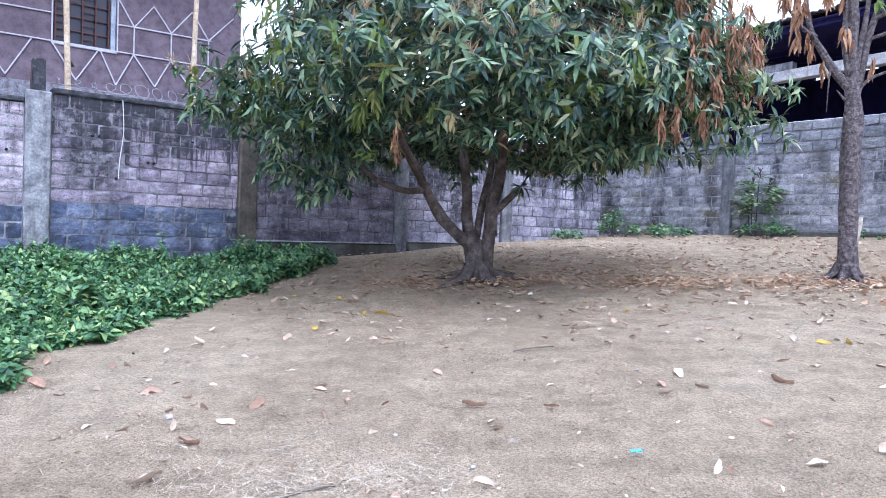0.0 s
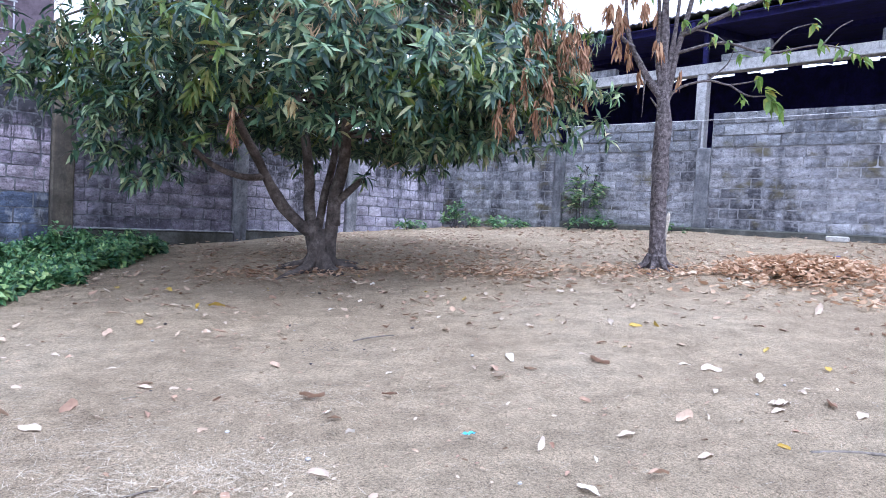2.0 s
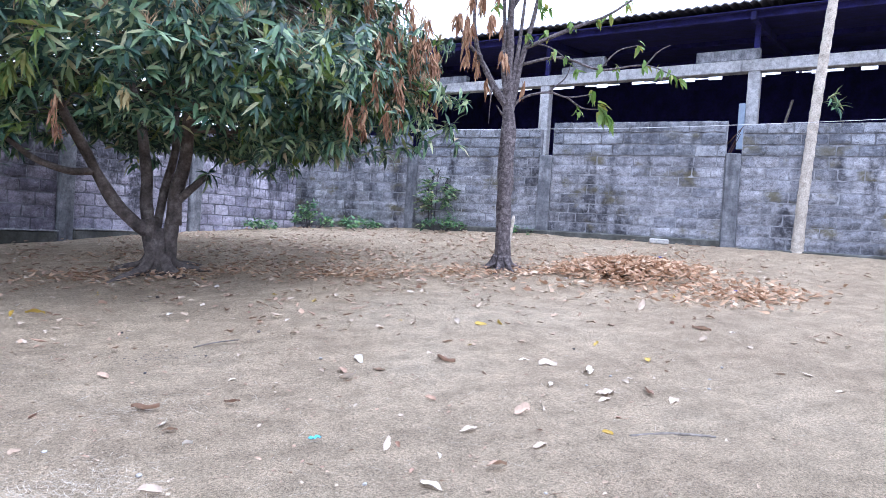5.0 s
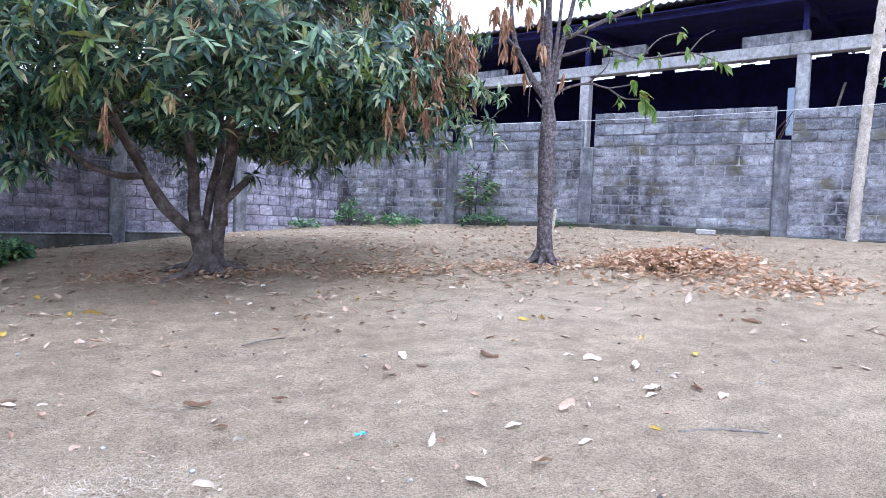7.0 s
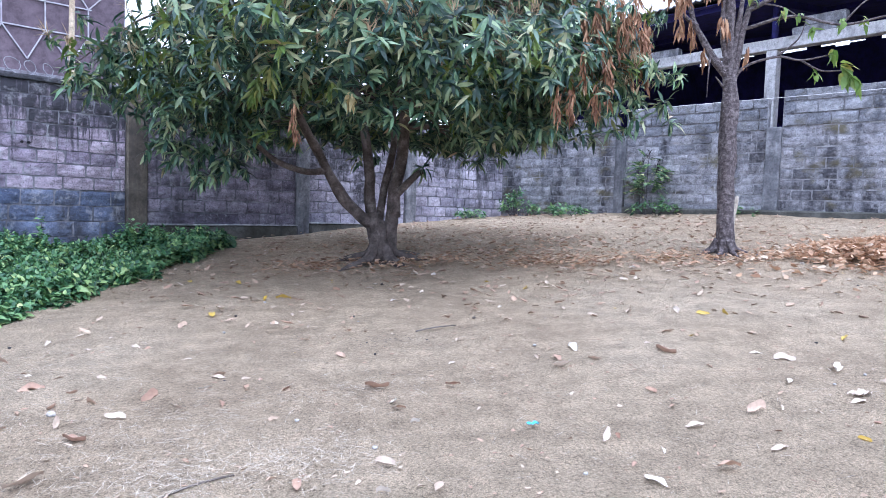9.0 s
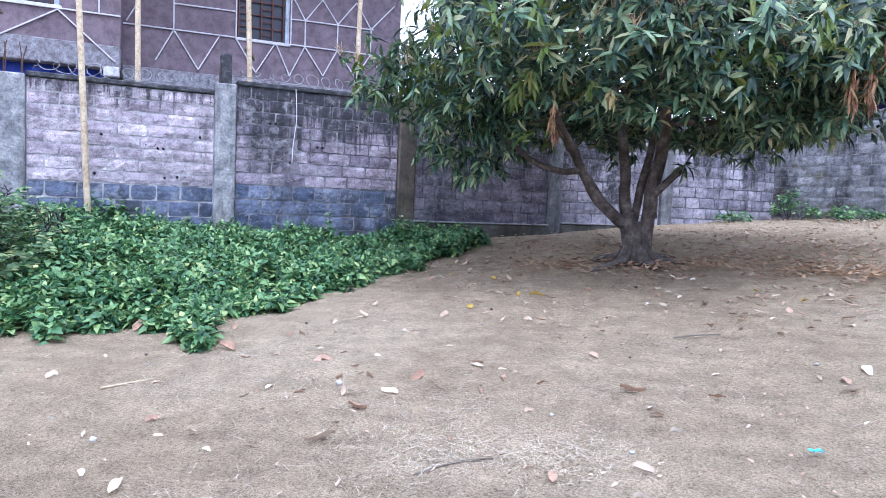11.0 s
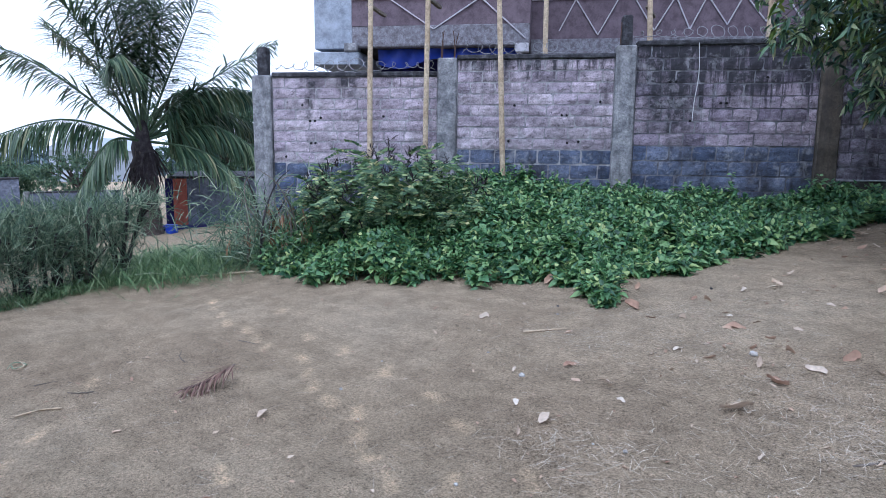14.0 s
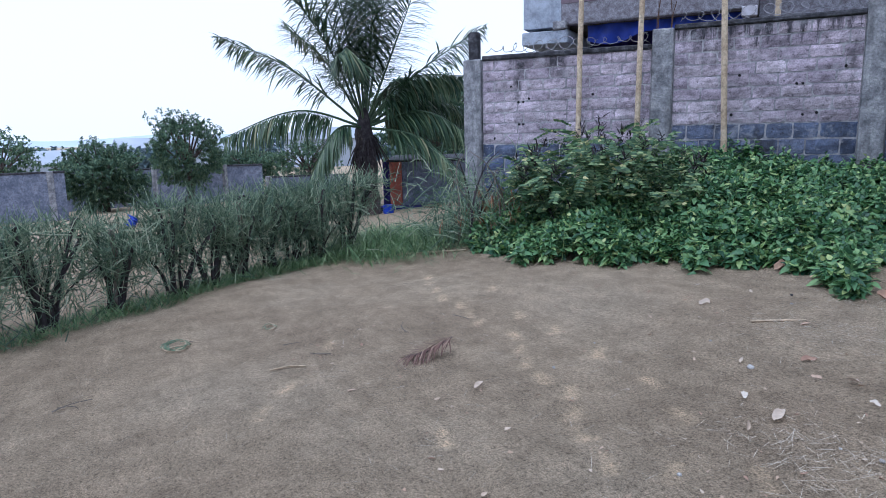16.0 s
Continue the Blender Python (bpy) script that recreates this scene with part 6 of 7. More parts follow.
def brush_tangle(x, y):
    """Bare bent branches and dry twigs heaped between the hedge and the wall."""
    z = gz(x, y)
    heap = empty("brush_heap", Matrix.Translation((x, y, z)))
    tagged(heap, "tangle of bare dry branches and brown twigs beside the hedge", "brush")
    r = random.Random(8)
    for k in range(16):
        px, py = r.gauss(0, 0.32), r.gauss(0, 0.42)
        a, h = r.uniform(0, 6.28), r.uniform(0.6, 1.2)
        lean = r.uniform(0.15, 0.55)
        tip = Vector((px + math.cos(a) * lean, py + math.sin(a) * lean, h))
        c = curve_points([(px, py, -0.05), (px + math.cos(a) * lean * 0.15, py + math.sin(a) * lean * 0.15, h * 0.5), (px + math.cos(a + 0.5) * lean * 0.7, py + math.sin(a + 0.5) * lean * 0.7, h * 0.85), tip], 4)
        part("branch", Shape().tube(c, taper(len(c), r.uniform(0.011, 0.02), 0.004), 6, 0.3), GREY_WOOD if k % 3 else TWIG_DARK, heap, "", True)
    tw = Shape()
    for k in range(950):
        q = Vector((r.gauss(0, 0.36), r.gauss(0, 0.46), abs(r.gauss(0.35, 0.3))))
        d = Vector((r.gauss(0, 0.7), r.gauss(0, 0.7), r.uniform(-0.4, 1.0))).normalized() * r.uniform(0.12, 0.4)
        tw.tube([q, q + d * 0.5 + Vector((0, 0, 0.02)), q + d], [0.005, 0.004, 0.002], 4, 0, False)
    part("twig_mass", tw, HEDGE_GREEN, heap, "thin tangled green and dry twigs")["kind"] = "stuff"
    q = np.stack([rng.normal(0.15, 0.25, 60), rng.normal(0.35, 0.25, 60), rng.uniform(0.15, 0.7, 60)], 1)
    leaf_mesh("dead_leaves", [rosettes(q, np.tile([0, 0, -1.0], (60, 1)) + rng.normal(0, 0.3, (60, 3)), 6, (0.08, 0.2), (0.01, 0.02), (5, 40), (0, 0.3))], DEAD_LEAF, heap, "hanging withered leaves")["kind"] = "stuff"


brush_tangle(-7.6, 4.0)


# ---- beyond the hedge ----
def far_wall(name, a, b, top, h, label):
    a, b = Vector((*a, 0)), Vector((*b, 0))
    u = (b - a).normalized()
    m = axes_matrix(u, Vector((-u.y, u.x, 0)), a)
    ln = (b - a).length
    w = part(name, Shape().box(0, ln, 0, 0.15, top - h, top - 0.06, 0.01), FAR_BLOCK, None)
    w.matrix_basis = m
    tagged(w, label, "wall", kind="structure")
    part("wall_cap", Shape().box(-0.02, ln + 0.02, -0.03, 0.18, top - 0.06, top, 0.01), COPING, w)
    for i in range(int(ln / 2.6) + 1):
        part("wall_post", Shape().box(i * 2.6, i * 2.6 + 0.2, -0.04, 0.19, top - h, top + 0.004, 0.01), PILLAR, w)


far_wall("wall_far", (-25.0, -9.5), (-26.2, -1.25), 0.53, 2.4, "long grey cement wall beyond the hedge")
far_wall("wall_far", (-28.2, 1.6), (-27.5, 5.7), 0.47, 2.4, "grey cement wall with a dark cap beyond the hedge")
far_wall("wall_far", (-27.5, 5.8), (-26.9, 9.0), -0.05, 1.8, "low grey cement wall beyond the palm")
far_wall("wall_far", (-33.0, -2.0), (-33.0, 3.0), 0.25, 2.2, "far grey cement wall behind trees")


OUT_X, OUT_Y = -13.44, 5.54


def far_building():
    b = empty("outbuilding", Matrix.Translation((OUT_X, OUT_Y, gz(OUT_X, OUT_Y))) @ Matrix.Rotation(radians(64), 4, "Z"))
    tagged(b, "low grey cement outbuilding with a red painted post", "building")
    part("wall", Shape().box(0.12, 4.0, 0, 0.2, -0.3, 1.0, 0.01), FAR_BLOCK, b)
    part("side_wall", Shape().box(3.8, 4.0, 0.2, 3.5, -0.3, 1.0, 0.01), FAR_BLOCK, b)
    part("roof", Shape().box(-0.2, 4.2, -0.05, 3.6, 1.0, 1.05, 0.01), COPING, b)
    part("door_post", Shape().box(-0.14, 0.12, -0.04, 0.2, -0.3, 1.0, 0.01), RED_PAINT, b, "red painted post")
    # no opening here: doorway darkness is painted on a thin panel
    part("door", Shape().box(-0.3, -0.14, 0.1, 0.14, -0.3, 1.0, 0.01), SHED_DARK, b, "thin panel coloured dark for the doorway's shade")
    part("step", Shape().box(-0.5, 1.2, -0.4, 0.0, -0.4, 0.06, 0.02), SHED_DARK, b, "dark blue step")


far_building()


def drum(x, y, r, h, material, label):
    sh = Shape().tube([(0, 0, 0), (0, 0, 0.03), (0, 0, h * 0.33), (0, 0, h * 0.36), (0, 0, h * 0.39), (0, 0, h * 0.66), (0, 0, h * 0.69), (0, 0, h * 0.72), (0, 0, h - 0.03), (0, 0, h)], [r * 0.95, r, r, r * 1.05, r, r, r * 1.05, r, r, r * 0.94], 20)
    ob = part("plastic_drum", sh, material, None, "", False)
    ob.location = (x, y, gz(x, y))
    tagged(ob, label, "drum")


drum(-12.6, 4.98, 0.11, 0.17, BLUE_PLASTIC, "small blue plastic tub beside the palm")
bag = Shape()
for i in range(9):
    for j in range(9):
        bag.v.append(((i - 4) * 0.015, (j - 4) * 0.012, 0.04 * math.sin(i * 1.3) * math.cos(j * 1.7) + 0.02 * math.sin(i * j)))
bag.f = [(i * 9 + j, i * 9 + j + 1, (i + 1) * 9 + j + 1, (i + 1) * 9 + j) for i in range(8) for j in range(8)]
rag = part("plastic_bag", bag, BLUE_PLASTIC, None, "", True)
rag.matrix_basis = pose(-7.0, 0.05, 0.72, 60, 10, 20)
tagged(rag, "scrap of blue plastic bag caught in the hedge", "bag")


def far_woods():
    """Low tree lines, roofs and hills towards the horizon, haze put into their blue colours."""
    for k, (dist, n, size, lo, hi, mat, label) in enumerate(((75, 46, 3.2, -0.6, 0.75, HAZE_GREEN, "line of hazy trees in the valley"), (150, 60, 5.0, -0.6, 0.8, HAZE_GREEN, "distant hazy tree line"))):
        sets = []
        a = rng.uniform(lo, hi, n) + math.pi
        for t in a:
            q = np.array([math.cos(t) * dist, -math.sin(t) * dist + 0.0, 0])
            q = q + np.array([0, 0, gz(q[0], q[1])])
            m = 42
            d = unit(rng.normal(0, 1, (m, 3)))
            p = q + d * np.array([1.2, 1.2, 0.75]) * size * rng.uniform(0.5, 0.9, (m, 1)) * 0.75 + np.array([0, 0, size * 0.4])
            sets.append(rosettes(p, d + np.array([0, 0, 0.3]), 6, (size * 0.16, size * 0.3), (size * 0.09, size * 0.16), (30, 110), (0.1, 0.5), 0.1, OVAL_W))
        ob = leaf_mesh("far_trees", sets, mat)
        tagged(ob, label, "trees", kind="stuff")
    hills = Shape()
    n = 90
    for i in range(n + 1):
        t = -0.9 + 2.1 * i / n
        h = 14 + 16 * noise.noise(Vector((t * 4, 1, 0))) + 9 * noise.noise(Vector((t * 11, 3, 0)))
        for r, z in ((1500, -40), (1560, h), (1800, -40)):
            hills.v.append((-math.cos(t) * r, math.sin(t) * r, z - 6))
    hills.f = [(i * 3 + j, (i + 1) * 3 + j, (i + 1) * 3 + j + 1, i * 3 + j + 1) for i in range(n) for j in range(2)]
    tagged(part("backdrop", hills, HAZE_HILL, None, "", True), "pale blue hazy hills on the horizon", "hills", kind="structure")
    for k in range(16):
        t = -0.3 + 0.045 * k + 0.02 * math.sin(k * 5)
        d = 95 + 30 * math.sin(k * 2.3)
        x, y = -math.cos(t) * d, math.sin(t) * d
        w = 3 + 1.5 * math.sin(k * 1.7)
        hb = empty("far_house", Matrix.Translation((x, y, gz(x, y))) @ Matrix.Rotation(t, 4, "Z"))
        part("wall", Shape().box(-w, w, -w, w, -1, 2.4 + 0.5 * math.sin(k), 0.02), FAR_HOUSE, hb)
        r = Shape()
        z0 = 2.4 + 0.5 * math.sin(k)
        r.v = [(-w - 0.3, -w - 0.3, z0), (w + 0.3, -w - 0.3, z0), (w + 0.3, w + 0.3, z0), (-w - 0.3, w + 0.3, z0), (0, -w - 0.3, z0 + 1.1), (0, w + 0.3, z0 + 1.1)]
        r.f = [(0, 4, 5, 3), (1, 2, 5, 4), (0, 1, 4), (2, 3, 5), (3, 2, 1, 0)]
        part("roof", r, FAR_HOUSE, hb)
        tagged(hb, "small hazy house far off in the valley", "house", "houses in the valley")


far_woods()


# ---- what lies on the ground ----
def leaf_variant(k, curl):
    """A fallen leaf, curled and twisted, lying on its edges."""
    r = random.Random(40 + k)
    n, w = 9, 5
    vs = []
    for i in range(n):
        t = i / (n - 1)
        half = 0.5 * (math.sin(math.pi * min(1, t * 0.97 + 0.03)) ** 0.75) * 0.44 * (1.1 - 0.35 * t)
        for j in range(w):
            s = (j / (w - 1) - 0.5) * 2
            x = t - 0.5
            lift = curl * (0.20 * (abs(s) ** 1.6) * math.sin(math.pi * t) + 0.30 * (x * x) + 0.05 * math.sin(5 * t + k)) + 0.03 * math.sin(9 * t + 3 * s + k)
            vs.append((x * (1 - 0.12 * curl), s * half * (1 - 0.25 * curl) + 0.10 * curl * math.sin(3 * t + k), lift + s * 0.12 * curl * math.sin(k * 1.9)))
    lo = min(v[2] for v in vs)
    vs = [(a, b, c - lo) for a, b, c in vs]
    fs = [(i * w + j, (i + 1) * w + j, (i + 1) * w + j + 1, i * w + j + 1) for i in range(n - 1) for j in range(w - 1)]
    return vs, fs


LEAF_MESHES = {}


def leaf_data(material, k):
    key = (material.name, k)
    if key not in LEAF_MESHES:
        vs, fs = leaf_variant(k, 0.45 + 0.22 * (k % 5))
        me = bpy.data.meshes.new("fallen_leaf")
        me.from_pydata(vs, [], fs)
        me.polygons.foreach_set("use_smooth", [True] * len(me.polygons))
        me.materials.append(material)
        LEAF_MESHES[key] = me
    return LEAF_MESHES[key]


def fallen_leaf(x, y, size, turn, material, k, lift=0.0):
    ob = new("fallen_leaf", leaf_data(material, k % 8))
    slope = Vector((-(gz(x + 0.1, y) - gz(x - 0.1, y)) / 0.2, -(gz(x, y + 0.1) - gz(x, y - 0.1)) / 0.2, 1)).normalized()
    q = Vector((0, 0, 1)).rotation_difference(slope)
    ob.matrix_basis = Matrix.Translation((x, y, gz(x, y) + 0.004 + lift)) @ q.to_matrix().to_4x4() @ Matrix.Rotation(turn, 4, "Z") @ Matrix.Diagonal((size, size, size, 1))
    word = {"bleached_fallen_leaf": "bleached pale curled dry leaf on the sandy ground", "brown_fallen_leaf": "reddish brown curled dry leaf on the sandy ground", "yellow_fallen_leaf": "fresh yellow fallen leaf on the sandy ground"}
    return tagged(ob, word.get(material.name, "curled dry leaf on the sandy ground"), "leaf", "fallen leaves")


# x, y, length for the leaves that stand out
PALE = [(-0.76, 4.36, 0.13), (-0.79, 4.18, 0.09), (-0.89, 3.9, 0.1), (0.24, 3.05, 0.11), (0.42, 3.49, 0.06), (0.75, 4.38, 0.07), (0.87, 4.86, 0.09), (1.75, 5.29, 0.08), (1.39, 5.75, 0.07), (1.64, 4.52, 0.14), (1.46, 4.21, 0.16), (1.33, 4.37, 0.06), (1.35, 3.16, 0.1), (1.4, 2.72, 0.13), (1.56, 2.98, 0.06), (2.2, 4.52, 0.06), (2.82, 4.18, 0.1), (2.93, 4.03, 0.15), (3.13, 3.79, 0.16), (2.7, 3.65, 0.09), (2.42, 3.34, 0.07), (2.12, 2.91, 0.11)]
PALE_MORE = [(2.89, 3.34, 0.12), (3.31, 3.16, 0.12), (2.41, 5.35, 0.13), (2.78, 5.24, 0.13), (4.88, 5.21, 0.18), (3.33, 3.61, 0.06), (-0.54, 5.57, 0.08), (-0.42, 5.82, 0.07), (1.85, 3.22, 0.12), (-1.34, 3.13, 0.18), (-1.18, 3.79, 0.13), (0.46, 2.8, 0.09), (0.22, 2.81, 0.07), (-2.04, 2.51, 0.14), (-2.04, 3.07, 0.08), (-1.84, 2.9, 0.06), (-3.33, 1.65, 0.11), (-2.04, 3.6, 0.08), (-1.07, 2.71, 0.07), (-0.69, 2.9, 0.06), (-2.05, 2.31, 0.06), (-3.58, 0.62, 0.07)]
BROWN = [(1.47, 4.35, 0.12), (1.71, 4.29, 0.1), (2.24, 4.32, 0.19), (1.83, 3.68, 0.08), (2.27, 3.33, 0.12), (2.78, 3.08, 0.08), (1.78, 2.78, 0.13), (3.27, 3.34, 0.15), (3.41, 4.66, 0.15), (0.7, 4.0, 0.1), (0.24, 4.03, 0.17), (0.01, 4.63, 0.1), (-1.27, 5.62, 0.09), (1.37, 2.88, 0.06), (2.38, 4.0, 0.06), (0.82, 4.27, 0.06), (1.05, 6.8, 0.15), (4.88, 4.42, 0.24), (-1.29, 3.54, 0.16), (-0.53, 4.11, 0.1), (-1.07, 4.03, 0.13), (-0.15, 2.94, 0.11), (-0.27, 2.99, 0.06), (-1.82, 4.31, 0.14), (-1.45, 4.47, 0.13), (-2.36, 3.19, 0.09), (-2.19, 3.0, 0.06), (-2.66, 4.44, 0.21), (-3.76, 4.87, 0.14), (-3.76, 1.03, 0.06)]
YELLOW = [(3.77, 3.9, 0.12), (3.61, 4.34, 0.11), (2.59, 4.62, 0.07), (2.95, 5.1, 0.12), (3.13, 5.08, 0.1), (-1.11, 5.97, 0.15), (-0.55, 6.44, 0.16), (-0.73, 6.45, 0.13), (-1.64, 7.48, 0.13), (-1.1, 7.27, 0.11), (1.78, 6.36, 0.11), (2.57, 2.91, 0.07)]
pick = random.Random(11)
for material, rows in ((PALE_ONE, PALE), (PALE_ONE, PALE_MORE), (BROWN_ONE, BROWN), (YELLOW_ONE, YELLOW)):
    for k, (x, y, size) in enumerate(rows):
        fallen_leaf(x, y, min(size, 0.19), pick.uniform(0, 6.28), material, k)


def litter_density(x, y):
    d = 0.25 + 0.9 * math.exp(-(((x - 1.2) / 3.2) ** 2 + ((y - 8.6) / 2.4) ** 2)) + 0.7 * math.exp(-(((x - 5.5) / 2.6) ** 2 + ((y - 7.2) / 2.6) ** 2)) + 0.35 * math.exp(-(((x - 2.4) / 2.5) ** 2 + ((y - 4) / 2.2) ** 2))
    if x < -2.2:
        d *= 0.15
    return d


def in_yard(x, y):
    left = (LN.x * x + LN.y * y) < 9.85
    far = ((x - CORNER.x) * BN.x + (y - CORNER.y) * BN.y) < -0.2
    s, t = LU.x * x + LU.y * y, 10 - (LN.x * x + LN.y * y)
    weeds_here = -5 < s < 5 and t < float(np.interp(s, [-5, -2.5, 0, 0.6, 1.3, 2, 3.1, 4.25, 5], [2.0, 3.5, 4.0, 4.3, 3.7, 3.2, 2.4, 1.7, 0.8]))
    return left and far and not weeds_here and x < 10.4


n = 0
while n < 150:
    x, y = pick.uniform(-3.2, 6.5), pick.uniform(2.0, 8.5)
    if in_yard(x, y) and (x * x + y * y > 34 or pick.random() < 0.12) and pick.random() < litter_density(x, y):
        m = pick.choice((LITTER_ONE, LITTER_ONE, BROWN_ONE, PALE_ONE) if pick.random() < 0.93 else (YELLOW_ONE,))
        fallen_leaf(x, y, pick.uniform(0.045, 0.10), pick.uniform(0, 6.28), m, n)
        n += 1
# curled scraps of leaf among the straw
for k in range(64):
    x, y = pick.gauss(-1.5, 0.8), pick.gauss(4.3, 0.6)
    if in_yard(x, y):
        fallen_leaf(x, y, pick.uniform(0.04, 0.10), pick.uniform(0, 6.28), (BROWN_ONE, LITTER_ONE, PALE_ONE)[k % 3], k)


def litter_stuff(name, points, size, label, lift=0.0, material=None, flat=0.3):
    p = np.array(points)
    o = p.mean(0)
    n = len(p)
    a = rng.uniform(0, 2 * np.pi, n)
    d = np.stack([np.cos(a), np.sin(a), rng.normal(0.0, flat * 0.5, n)], 1)
    up = np.tile([0, 0, 1.0], (n, 1)) + rng.normal(0, flat, (n, 3))
    ln = rng.uniform(*size, n)
    v = leaf_verts(p - o - d * (ln * 0.5)[:, None], d, up, ln, ln * rng.uniform(0.36, 0.62, n), rng.uniform(-0.5, 0.25, n), rng.uniform(0.2, 0.7), OVAL_W)
    ob = leaf_mesh(name, [v], material or LITTER)
    ob.location = o
    return tagged(ob, label, "leaves", kind="stuff")


pts = []
while len(pts) < 2300:
    x, y = pick.uniform(-5.5, 10.2), pick.uniform(0.6, 14.6)
    if in_yard(x, y) and x * x + y * y > 27 and pick.random() < litter_density(x, y) * (0.2 + 0.8 * min(1.0, max(0.0, (y - 5.0) / 2.5))) * (1.0 if noise.noise(Vector((x * 1.1, y * 1.1, 4))) > -0.15 else 0.3):
        pts.append((x, y, gz(x, y) + 0.02))
litter_stuff("leaf_litter", pts, (0.045, 0.11), "scattered dry brown leaves over the sandy ground", flat=0.14)
# crumbs of leaf and bark
pts = []
while len(pts) < 5200:
    x, y = pick.uniform(-5.5, 9.5), pick.uniform(0.8, 13.5)
    if in_yard(x, y) and pick.random() < 0.3 + litter_density(x, y):
        pts.append((x, y, gz(x, y) + 0.006))
litter_stuff("leaf_crumbs", pts, (0.012, 0.04), "tiny crumbs of dry leaf and bark on the ground", flat=0.25)


def leaf_pile():
    pts = []
    while len(pts) < 3600:
        a, q = pick.uniform(0, 6.28), abs(pick.gauss(0, 0.55))
        x, y = 6.0 + 1.25 * q * math.cos(a), 6.65 + 0.95 * q * math.sin(a)
        if pick.random() < 0.12:
            x, y = pick.gauss(6.6, 0.5), pick.gauss(5.35, 0.28)
        r2 = ((x - 6.0) / 1.2) ** 2 + ((y - 6.65) / 0.9) ** 2
        h = 0.20 * math.exp(-1.6 * r2) + 0.02
        pts.append((x, y, gz(x, y) + h * (pick.random() ** 0.35) + 0.012))
    ob = litter_stuff("leaf_pile", pts, (0.06, 0.115), "heap of raked dry brown leaves on the ground", material=PILE_LEAF, flat=0.5)
    return ob


PILE_LEAF = leaf_mat("raked_brown_leaves", [(0.0, (0.38, 0.22, 0.13)), (0.5, (0.60, 0.385, 0.235)), (0.85, (0.72, 0.51, 0.345)), (1.0, (0.78, 0.64, 0.48))], 0.75, 0.25)
leaf_pile()
for cx, cy, sx, sy, n in ((0.95, 8.05, 0.7, 0.22, 300), (2.6, 7.6, 0.45, 0.2, 260), (3.9, 7.5, 0.45, 0.22, 200), (4.9, 7.2, 0.45, 0.22, 170), (-0.35, 8.1, 0.4, 0.25, 170), (1.2, 9.6, 1.2, 0.6, 240), (2.3, 8.6, 0.8, 0.4, 160)):
    litter_stuff("leaf_drift", [(x, y, gz(x, y) + 0.02 + 0.02 * pick.random()) for x, y in ((pick.gauss(cx, sx), pick.gauss(cy, sy)) for _ in range(n))], (0.05, 0.10), "drift of dry brown leaves near the trees", material=PILE_LEAF, flat=0.2)


def straw_patch(cx, cy, sx, sy, n):
    n = int(n * 2.8)
    x, y = rng.normal(cx, sx, n), rng.normal(cy, sy, n)
    blades("straw", x, y, rng.uniform(0.04, 0.15, n), "wisps of pale dry straw on the ground", STRAW, width=0.0022, flat=True)


for a in ((-2.1, 4.1, 0.5, 0.45, 210), (-1.3, 4.7, 0.5, 0.4, 160), (-0.75, 3.05, 0.22, 0.16, 120), (-0.1, 3.15, 0.2, 0.14, 110), (0.1, 4.0, 0.3, 0.15, 60), (-0.9, 3.6, 0.35, 0.2, 90), (-2.6, 3.9, 0.3, 0.35, 110), (-1.7, 2.3, 0.25, 0.15, 60), (1.4, 3.9, 1.6, 1.0, 160), (-1.0, 2.4, 0.6, 0.4, 90), (-4.1, 1.4, 1.0, 0.8, 80), (4.0, 4.5, 1.4, 1.0, 120)):
    straw_patch(*a)


def stick(x, y, ln, turn, r, material, label, bow=0.05):
    d = Vector((math.cos(turn), math.sin(turn), 0))
    s = Vector((-d.y, d.x, 0))
    pts = []
    for i in range(7):
        t = i / 6 - 0.5
        q = Vector((x, y, 0)) + d * (ln * t) + s * (bow * ln * math.sin((t + 0.5) * 3.1))
        pts.append((q.x - x, q.y - y, gz(q.x, q.y) - gz(x, y) + r * 0.9))
    ob = part("stick", Shape().tube(pts, taper(7, r, r * 0.6), 7, 0.3), material, None, "", True)
    ob.location = (x, y, gz(x, y))
    tagged(ob, label, "stick")


stick(-2.86, 3.70, 0.42, 0.75, 0.010, POLE_WOOD, "straight pale dry stick on the sandy ground", 0.01)
stick(-4.42, 0.82, 0.24, 1.2, 0.008, POLE_WOOD, "bent pale dry stick on the sandy ground", 0.15)
stick(2.9, 2.75, 0.5, -0.35, 0.012, GREY_WOOD, "grey brown curved twig on the sandy ground", 0.08)
stick(-7.3, 3.3, 0.9, 1.0, 0.014, POLE_WOOD, "pale dry stalk beside the weeds", 0.03)
stick(-0.6, 2.95, 0.4, 0.6, 0.007, GREY_WOOD, "thin dry twig among straw", 0.1)
stick(0.75, 5.2, 0.35, 0.3, 0.007, GREY_WOOD, "thin dark twig on the sandy ground", 0.08)
for k in range(16):
    stick(pick.uniform(-6.6, -4.6), pick.uniform(-1.0, 2.6), pick.uniform(0.1, 0.3), pick.uniform(0, 6), 0.004, GREY_WOOD, "thin dry twig near the hedge", pick.uniform(0, 0.25))
stick(4.9, 7.75, 0.12, 0.2, 0.012, GREY_WOOD, "short dry twig beside a tree root")

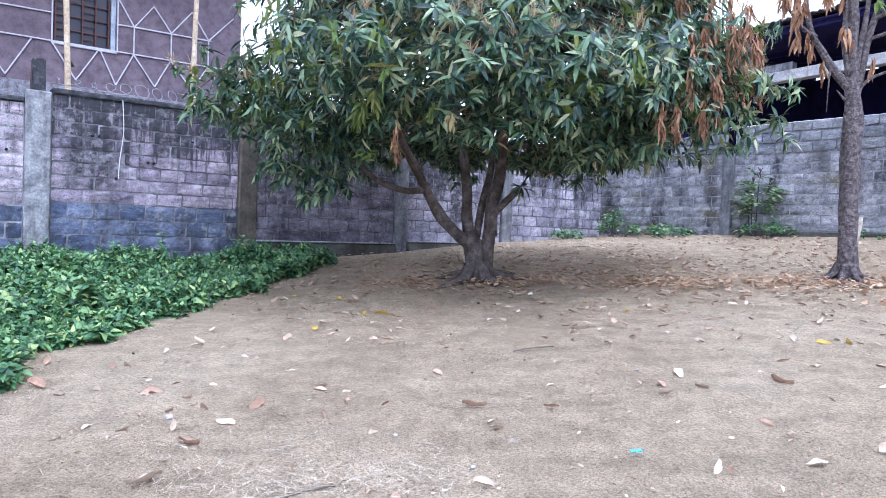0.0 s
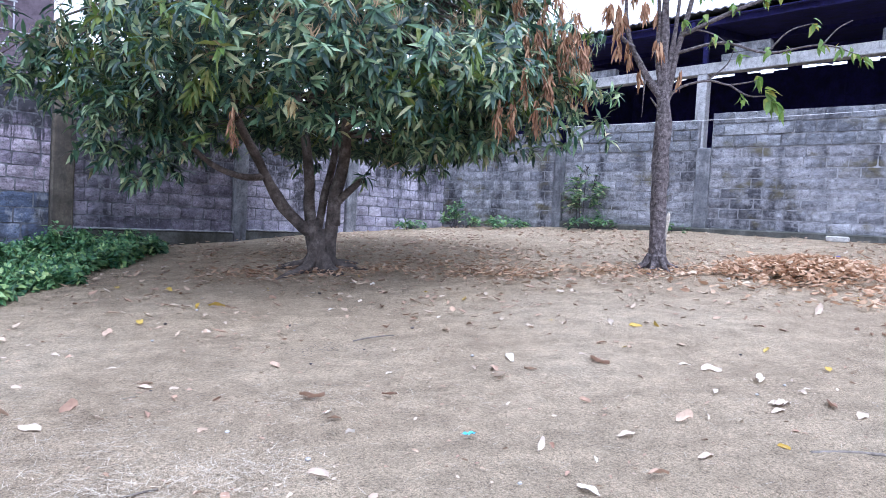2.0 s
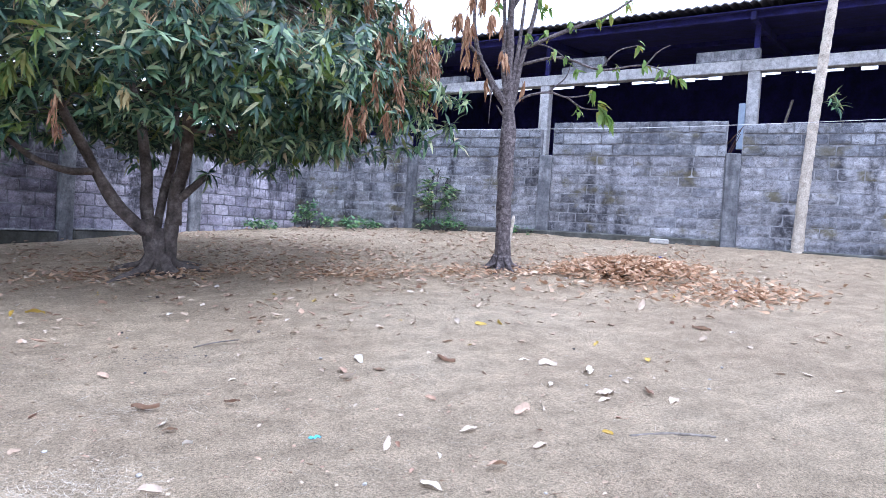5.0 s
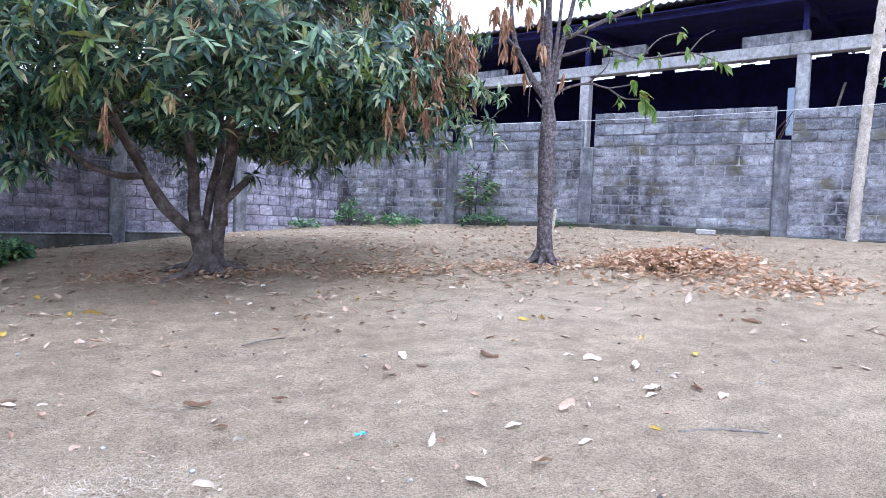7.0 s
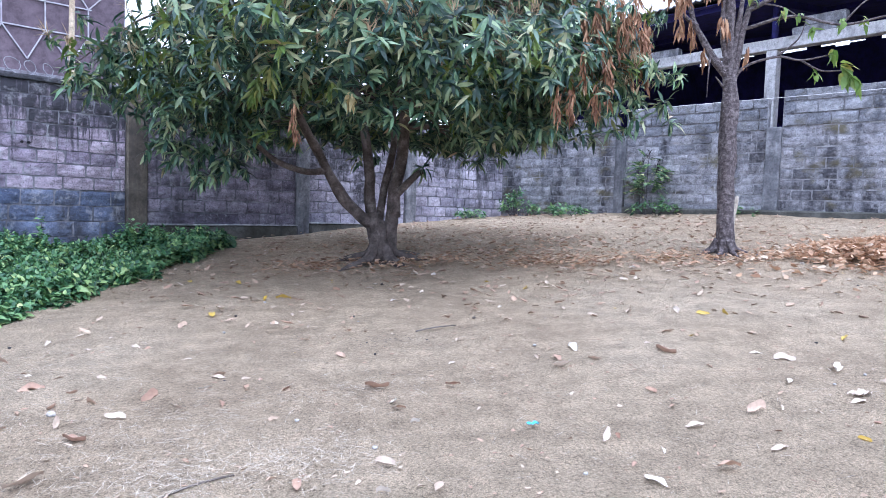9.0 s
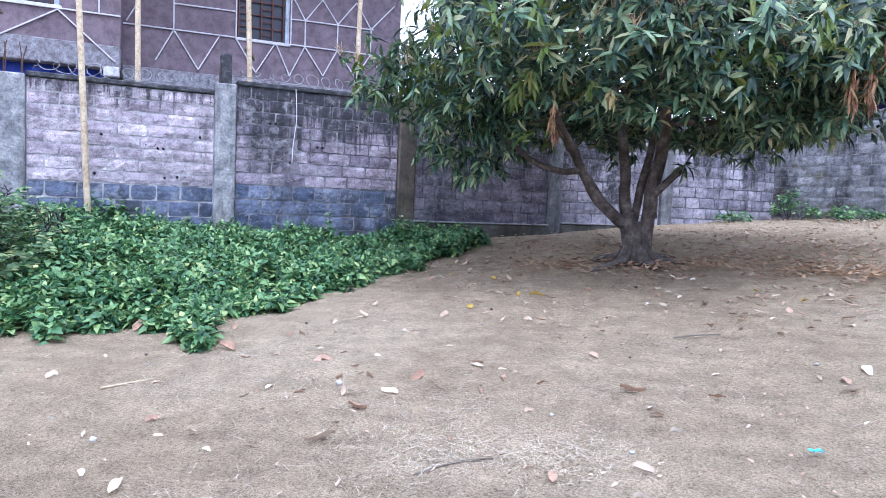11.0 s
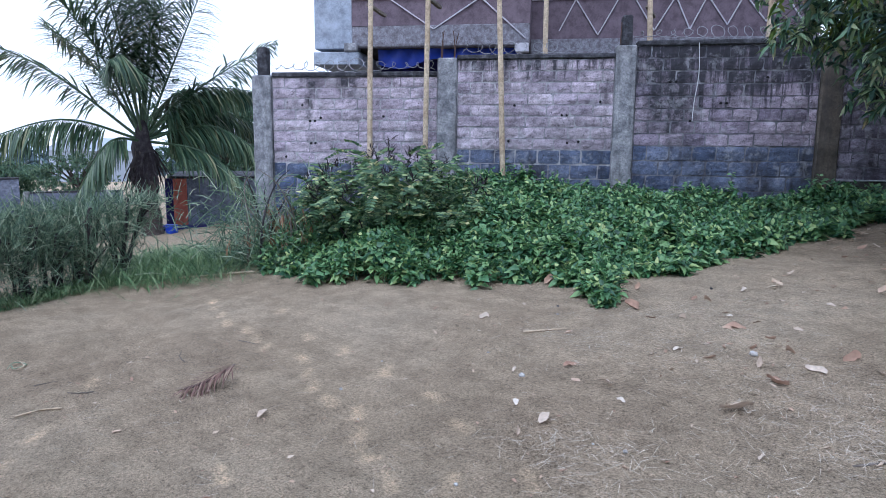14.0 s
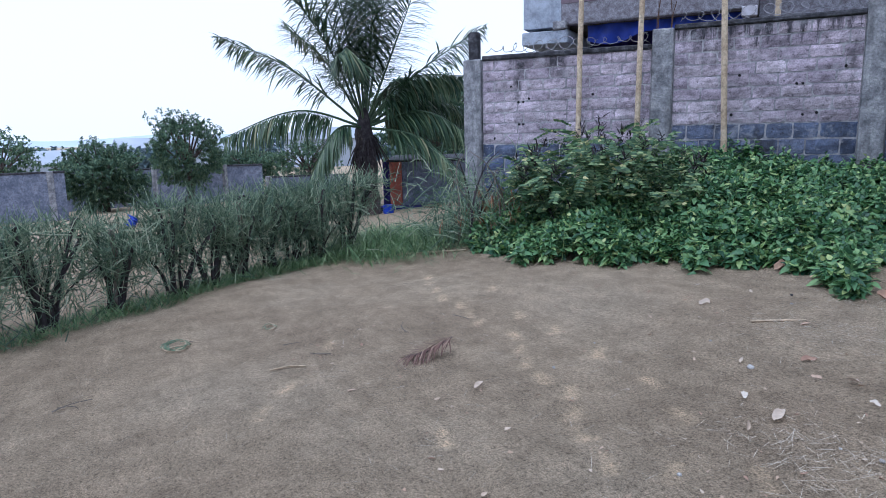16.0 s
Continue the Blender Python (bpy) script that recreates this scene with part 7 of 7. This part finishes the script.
def twig_tangle(x, y, r, n):
    """A flat knot of thin green twigs cut from the hedge."""
    heap = empty("twig_tangle", Matrix.Translation((x, y, gz(x, y))))
    tagged(heap, "flat knot of thin cut green twigs on the sandy ground", "twigs")
    q = random.Random(21)
    for k in range(n):
        a, b = q.uniform(0, 6.28), q.uniform(1.6, 4.4)
        pts = []
        for c in (a, a + b * 0.33, a + b * 0.66, a + b):
            px, py = math.cos(c) * r * q.uniform(0.5, 1.1), math.sin(c) * r * q.uniform(0.35, 0.7)
            pts.append((px, py, gz(x + px, y + py) - gz(x, y) + q.uniform(0.004, 0.03)))
        c = curve_points(pts, 5)
        part("twig", Shape().tube(c, taper(len(c), 0.0045, 0.002), 5, 0, False), HEDGE_GREEN if k % 3 else POLE_WOOD, heap, "", True)


twig_tangle(-5.53, 0.23, 0.17, 12)
twig_tangle(-5.51, 0.94, 0.1, 4)
stake = part("stake", Shape().tube(curve_points([(0, 0, -0.05), (0.02, 0.02, 0.28), (0.08, 0.05, 0.62)], 5), [0.03] * 5 + [0.028] * 5 + [0.018], 8, 0.2), BARK_PALE, None, "", True)
stake.location = (5.14, 8.3, gz(5.14, 8.3))
tagged(stake, "short pale wooden stake behind the slender tree", "stake")


def dry_frond(x, y):
    """A torn dry palm frond tip with stiff leaflets."""
    z = gz(x, y)
    ob = empty("palm_frond", Matrix.Translation((x, y, z)) @ Matrix.Rotation(1.3, 4, "Z"))
    tagged(ob, "dry brown palm frond piece on the sandy ground", "frond")
    part("rib", Shape().tube(curve_points([(-0.14, 0, 0.012), (0.02, 0, 0.05), (0.17, 0.02, 0.12)], 5), taper(11, 0.010, 0.004), 6), BARK, ob)
    u = np.repeat(np.linspace(0.0, 1, 40), 2)
    base = np.stack([-0.14 + 0.31 * u, 0.02 * u, 0.012 + 0.108 * u], 1)
    sg = np.tile([1.0, -1.0], 40)
    d = np.stack([np.full(80, -0.55), sg * 0.8, rng.uniform(-0.4, 0.0, 80)], 1) + rng.normal(0, 0.16, (80, 3))
    leaf_mesh("leaflet_fringe", [leaf_verts(base, d, np.tile([0, 0, 1.0], (80, 1)), 0.13 * np.sin(np.clip(u + 0.3, 0, 1) * 2.4) + 0.06, 0.008, 0.3)], DRY_FROND, ob)


dry_frond(-3.98, 1.65)


def stone(x, y, sx, sy, sz, material, label, turn=0.0, name="stone"):
    b = bmesh.new()
    bmesh.ops.create_icosphere(b, subdivisions=3, radius=1.0)
    for v in b.verts:
        k = 1 + 0.25 * noise.noise(v.co * 1.6 + Vector((x, y, 0))) + 0.08 * noise.noise(v.co * 5)
        v.co = Vector((v.co.x * sx * k, v.co.y * sy * k, v.co.z * sz * k))
    ob = part(name, Shape().take(b), material, None, "", True)
    ob.matrix_basis = Matrix.Translation((x, y, gz(x, y) + sz * 0.45)) @ Matrix.Rotation(turn, 4, "Z")
    return tagged(ob, label, "stone")


block = part("loose_block", Shape().box(-0.16, 0.16, -0.08, 0.08, -0.02, 0.08, 0.02, 0.006), STONE, None)
block.matrix_basis = Matrix.Translation((8.55, 8.85, gz(8.55, 8.85))) @ Matrix.Rotation(-0.85, 4, "Z")
tagged(block, "pale cement block lying before the back wall", "block")
stone(-1.55, 3.9, 0.025, 0.02, 0.018, STONE, "small grey pebble on the sandy ground")
stone(-2.5, 2.9, 0.02, 0.018, 0.014, STONE, "small grey pebble on the sandy ground")
for k in range(60):
    x, y = pick.uniform(-4, 6), pick.uniform(1.5, 7)
    if in_yard(x, y):
        r = pick.uniform(0.006, 0.014)
        stone(x, y, r, r * 0.8, r * 0.7, STONE if k % 3 else DARK_ASH, "tiny pebble on the sandy ground", name="pebble")
for x, y, r in ((1.1, 5.45, 0.02), (0.4, 6.9, 0.022), (-0.9, 5.9, 0.018)):
    stone(x, y, r * 0.8, r * 0.6, r * 0.5, BARK, "small dark clod on the sandy ground")
for cx, cy in ((0.35, 4.95), (-2.55, 6.0)):
    litter_stuff("ash_patch", [(x, y, gz(x, y) + 0.008) for x, y in ((pick.gauss(cx, 0.16), pick.gauss(cy, 0.07)) for _ in range(220))], (0.006, 0.02), "patch of dark ash and charred crumbs", material=DARK_ASH, flat=0.2)


def scrap(x, y, size, material, label, name="plastic_scrap"):
    sh = Shape()
    n = 8
    for i in range(n):
        for j in range(n):
            u, v = i / (n - 1) - 0.5, j / (n - 1) - 0.5
            sh.v.append((u * size * (1 + 0.3 * math.sin(j * 2.1)), v * size * 0.5 * (1 + 0.4 * math.sin(i * 1.7)), size * 0.12 * (1 + math.sin(i * 1.9 + j) * math.cos(j * 1.3))))
    sh.f = [(i * n + j, (i + 1) * n + j, (i + 1) * n + j + 1, i * n + j + 1) for i in range(n - 1) for j in range(n - 1)]
    ob = part(name, sh, material, None, "", True)
    ob.matrix_basis = Matrix.Translation((x, y, gz(x, y) + 0.004)) @ Matrix.Rotation(0.3, 4, "Z")
    tagged(ob, label, "scrap")


scrap(1.03, 3.37, 0.065, CYAN_PLASTIC, "light blue scrap of plastic on the sandy ground")
scrap(7.4, 7.6, 0.10, BLUE_PLASTIC, "dark blue plastic scrap beyond the leaf heap")
scrap(6.6, 5.5, 0.10, TARP, "dark blue plastic scrap in the leaf heap")
scrap(2.98, 3.42, 0.13, PALE_ONE, "crumpled whitish paper on the sandy ground", "paper_scrap")


# ---- the blocks of the walls ----
def lay_blocks():
    r = random.Random(5)
    for wall, s0, s1, rows in WALL_LAYOUT:
        for k, (z, h, material, proud) in enumerate(rows):
            x = s0 + 0.004
            first = 0.20 if k % 2 else 0.37
            while x < s1 - 0.03:
                n = min(first if x < s0 + 0.01 else 0.375 + r.uniform(-0.07, 0.03), s1 - 0.004 - x)
                if s1 - x - n < 0.07:
                    n = s1 - 0.004 - x
                ob = new("block", block_mesh(material, r.randrange(8)))
                ob.parent = wall
                ob.location = (x + n / 2, 0.03 - proud + r.uniform(-0.004, 0.002), z + r.uniform(-0.004, 0.004))
                ob.rotation_euler = (r.uniform(-0.008, 0.008), r.uniform(-0.008, 0.008), r.uniform(-0.003, 0.003))
                ob.scale = ((n - 0.018) / 0.4, 1.0, h / 0.2)
                x += n


lay_blocks()
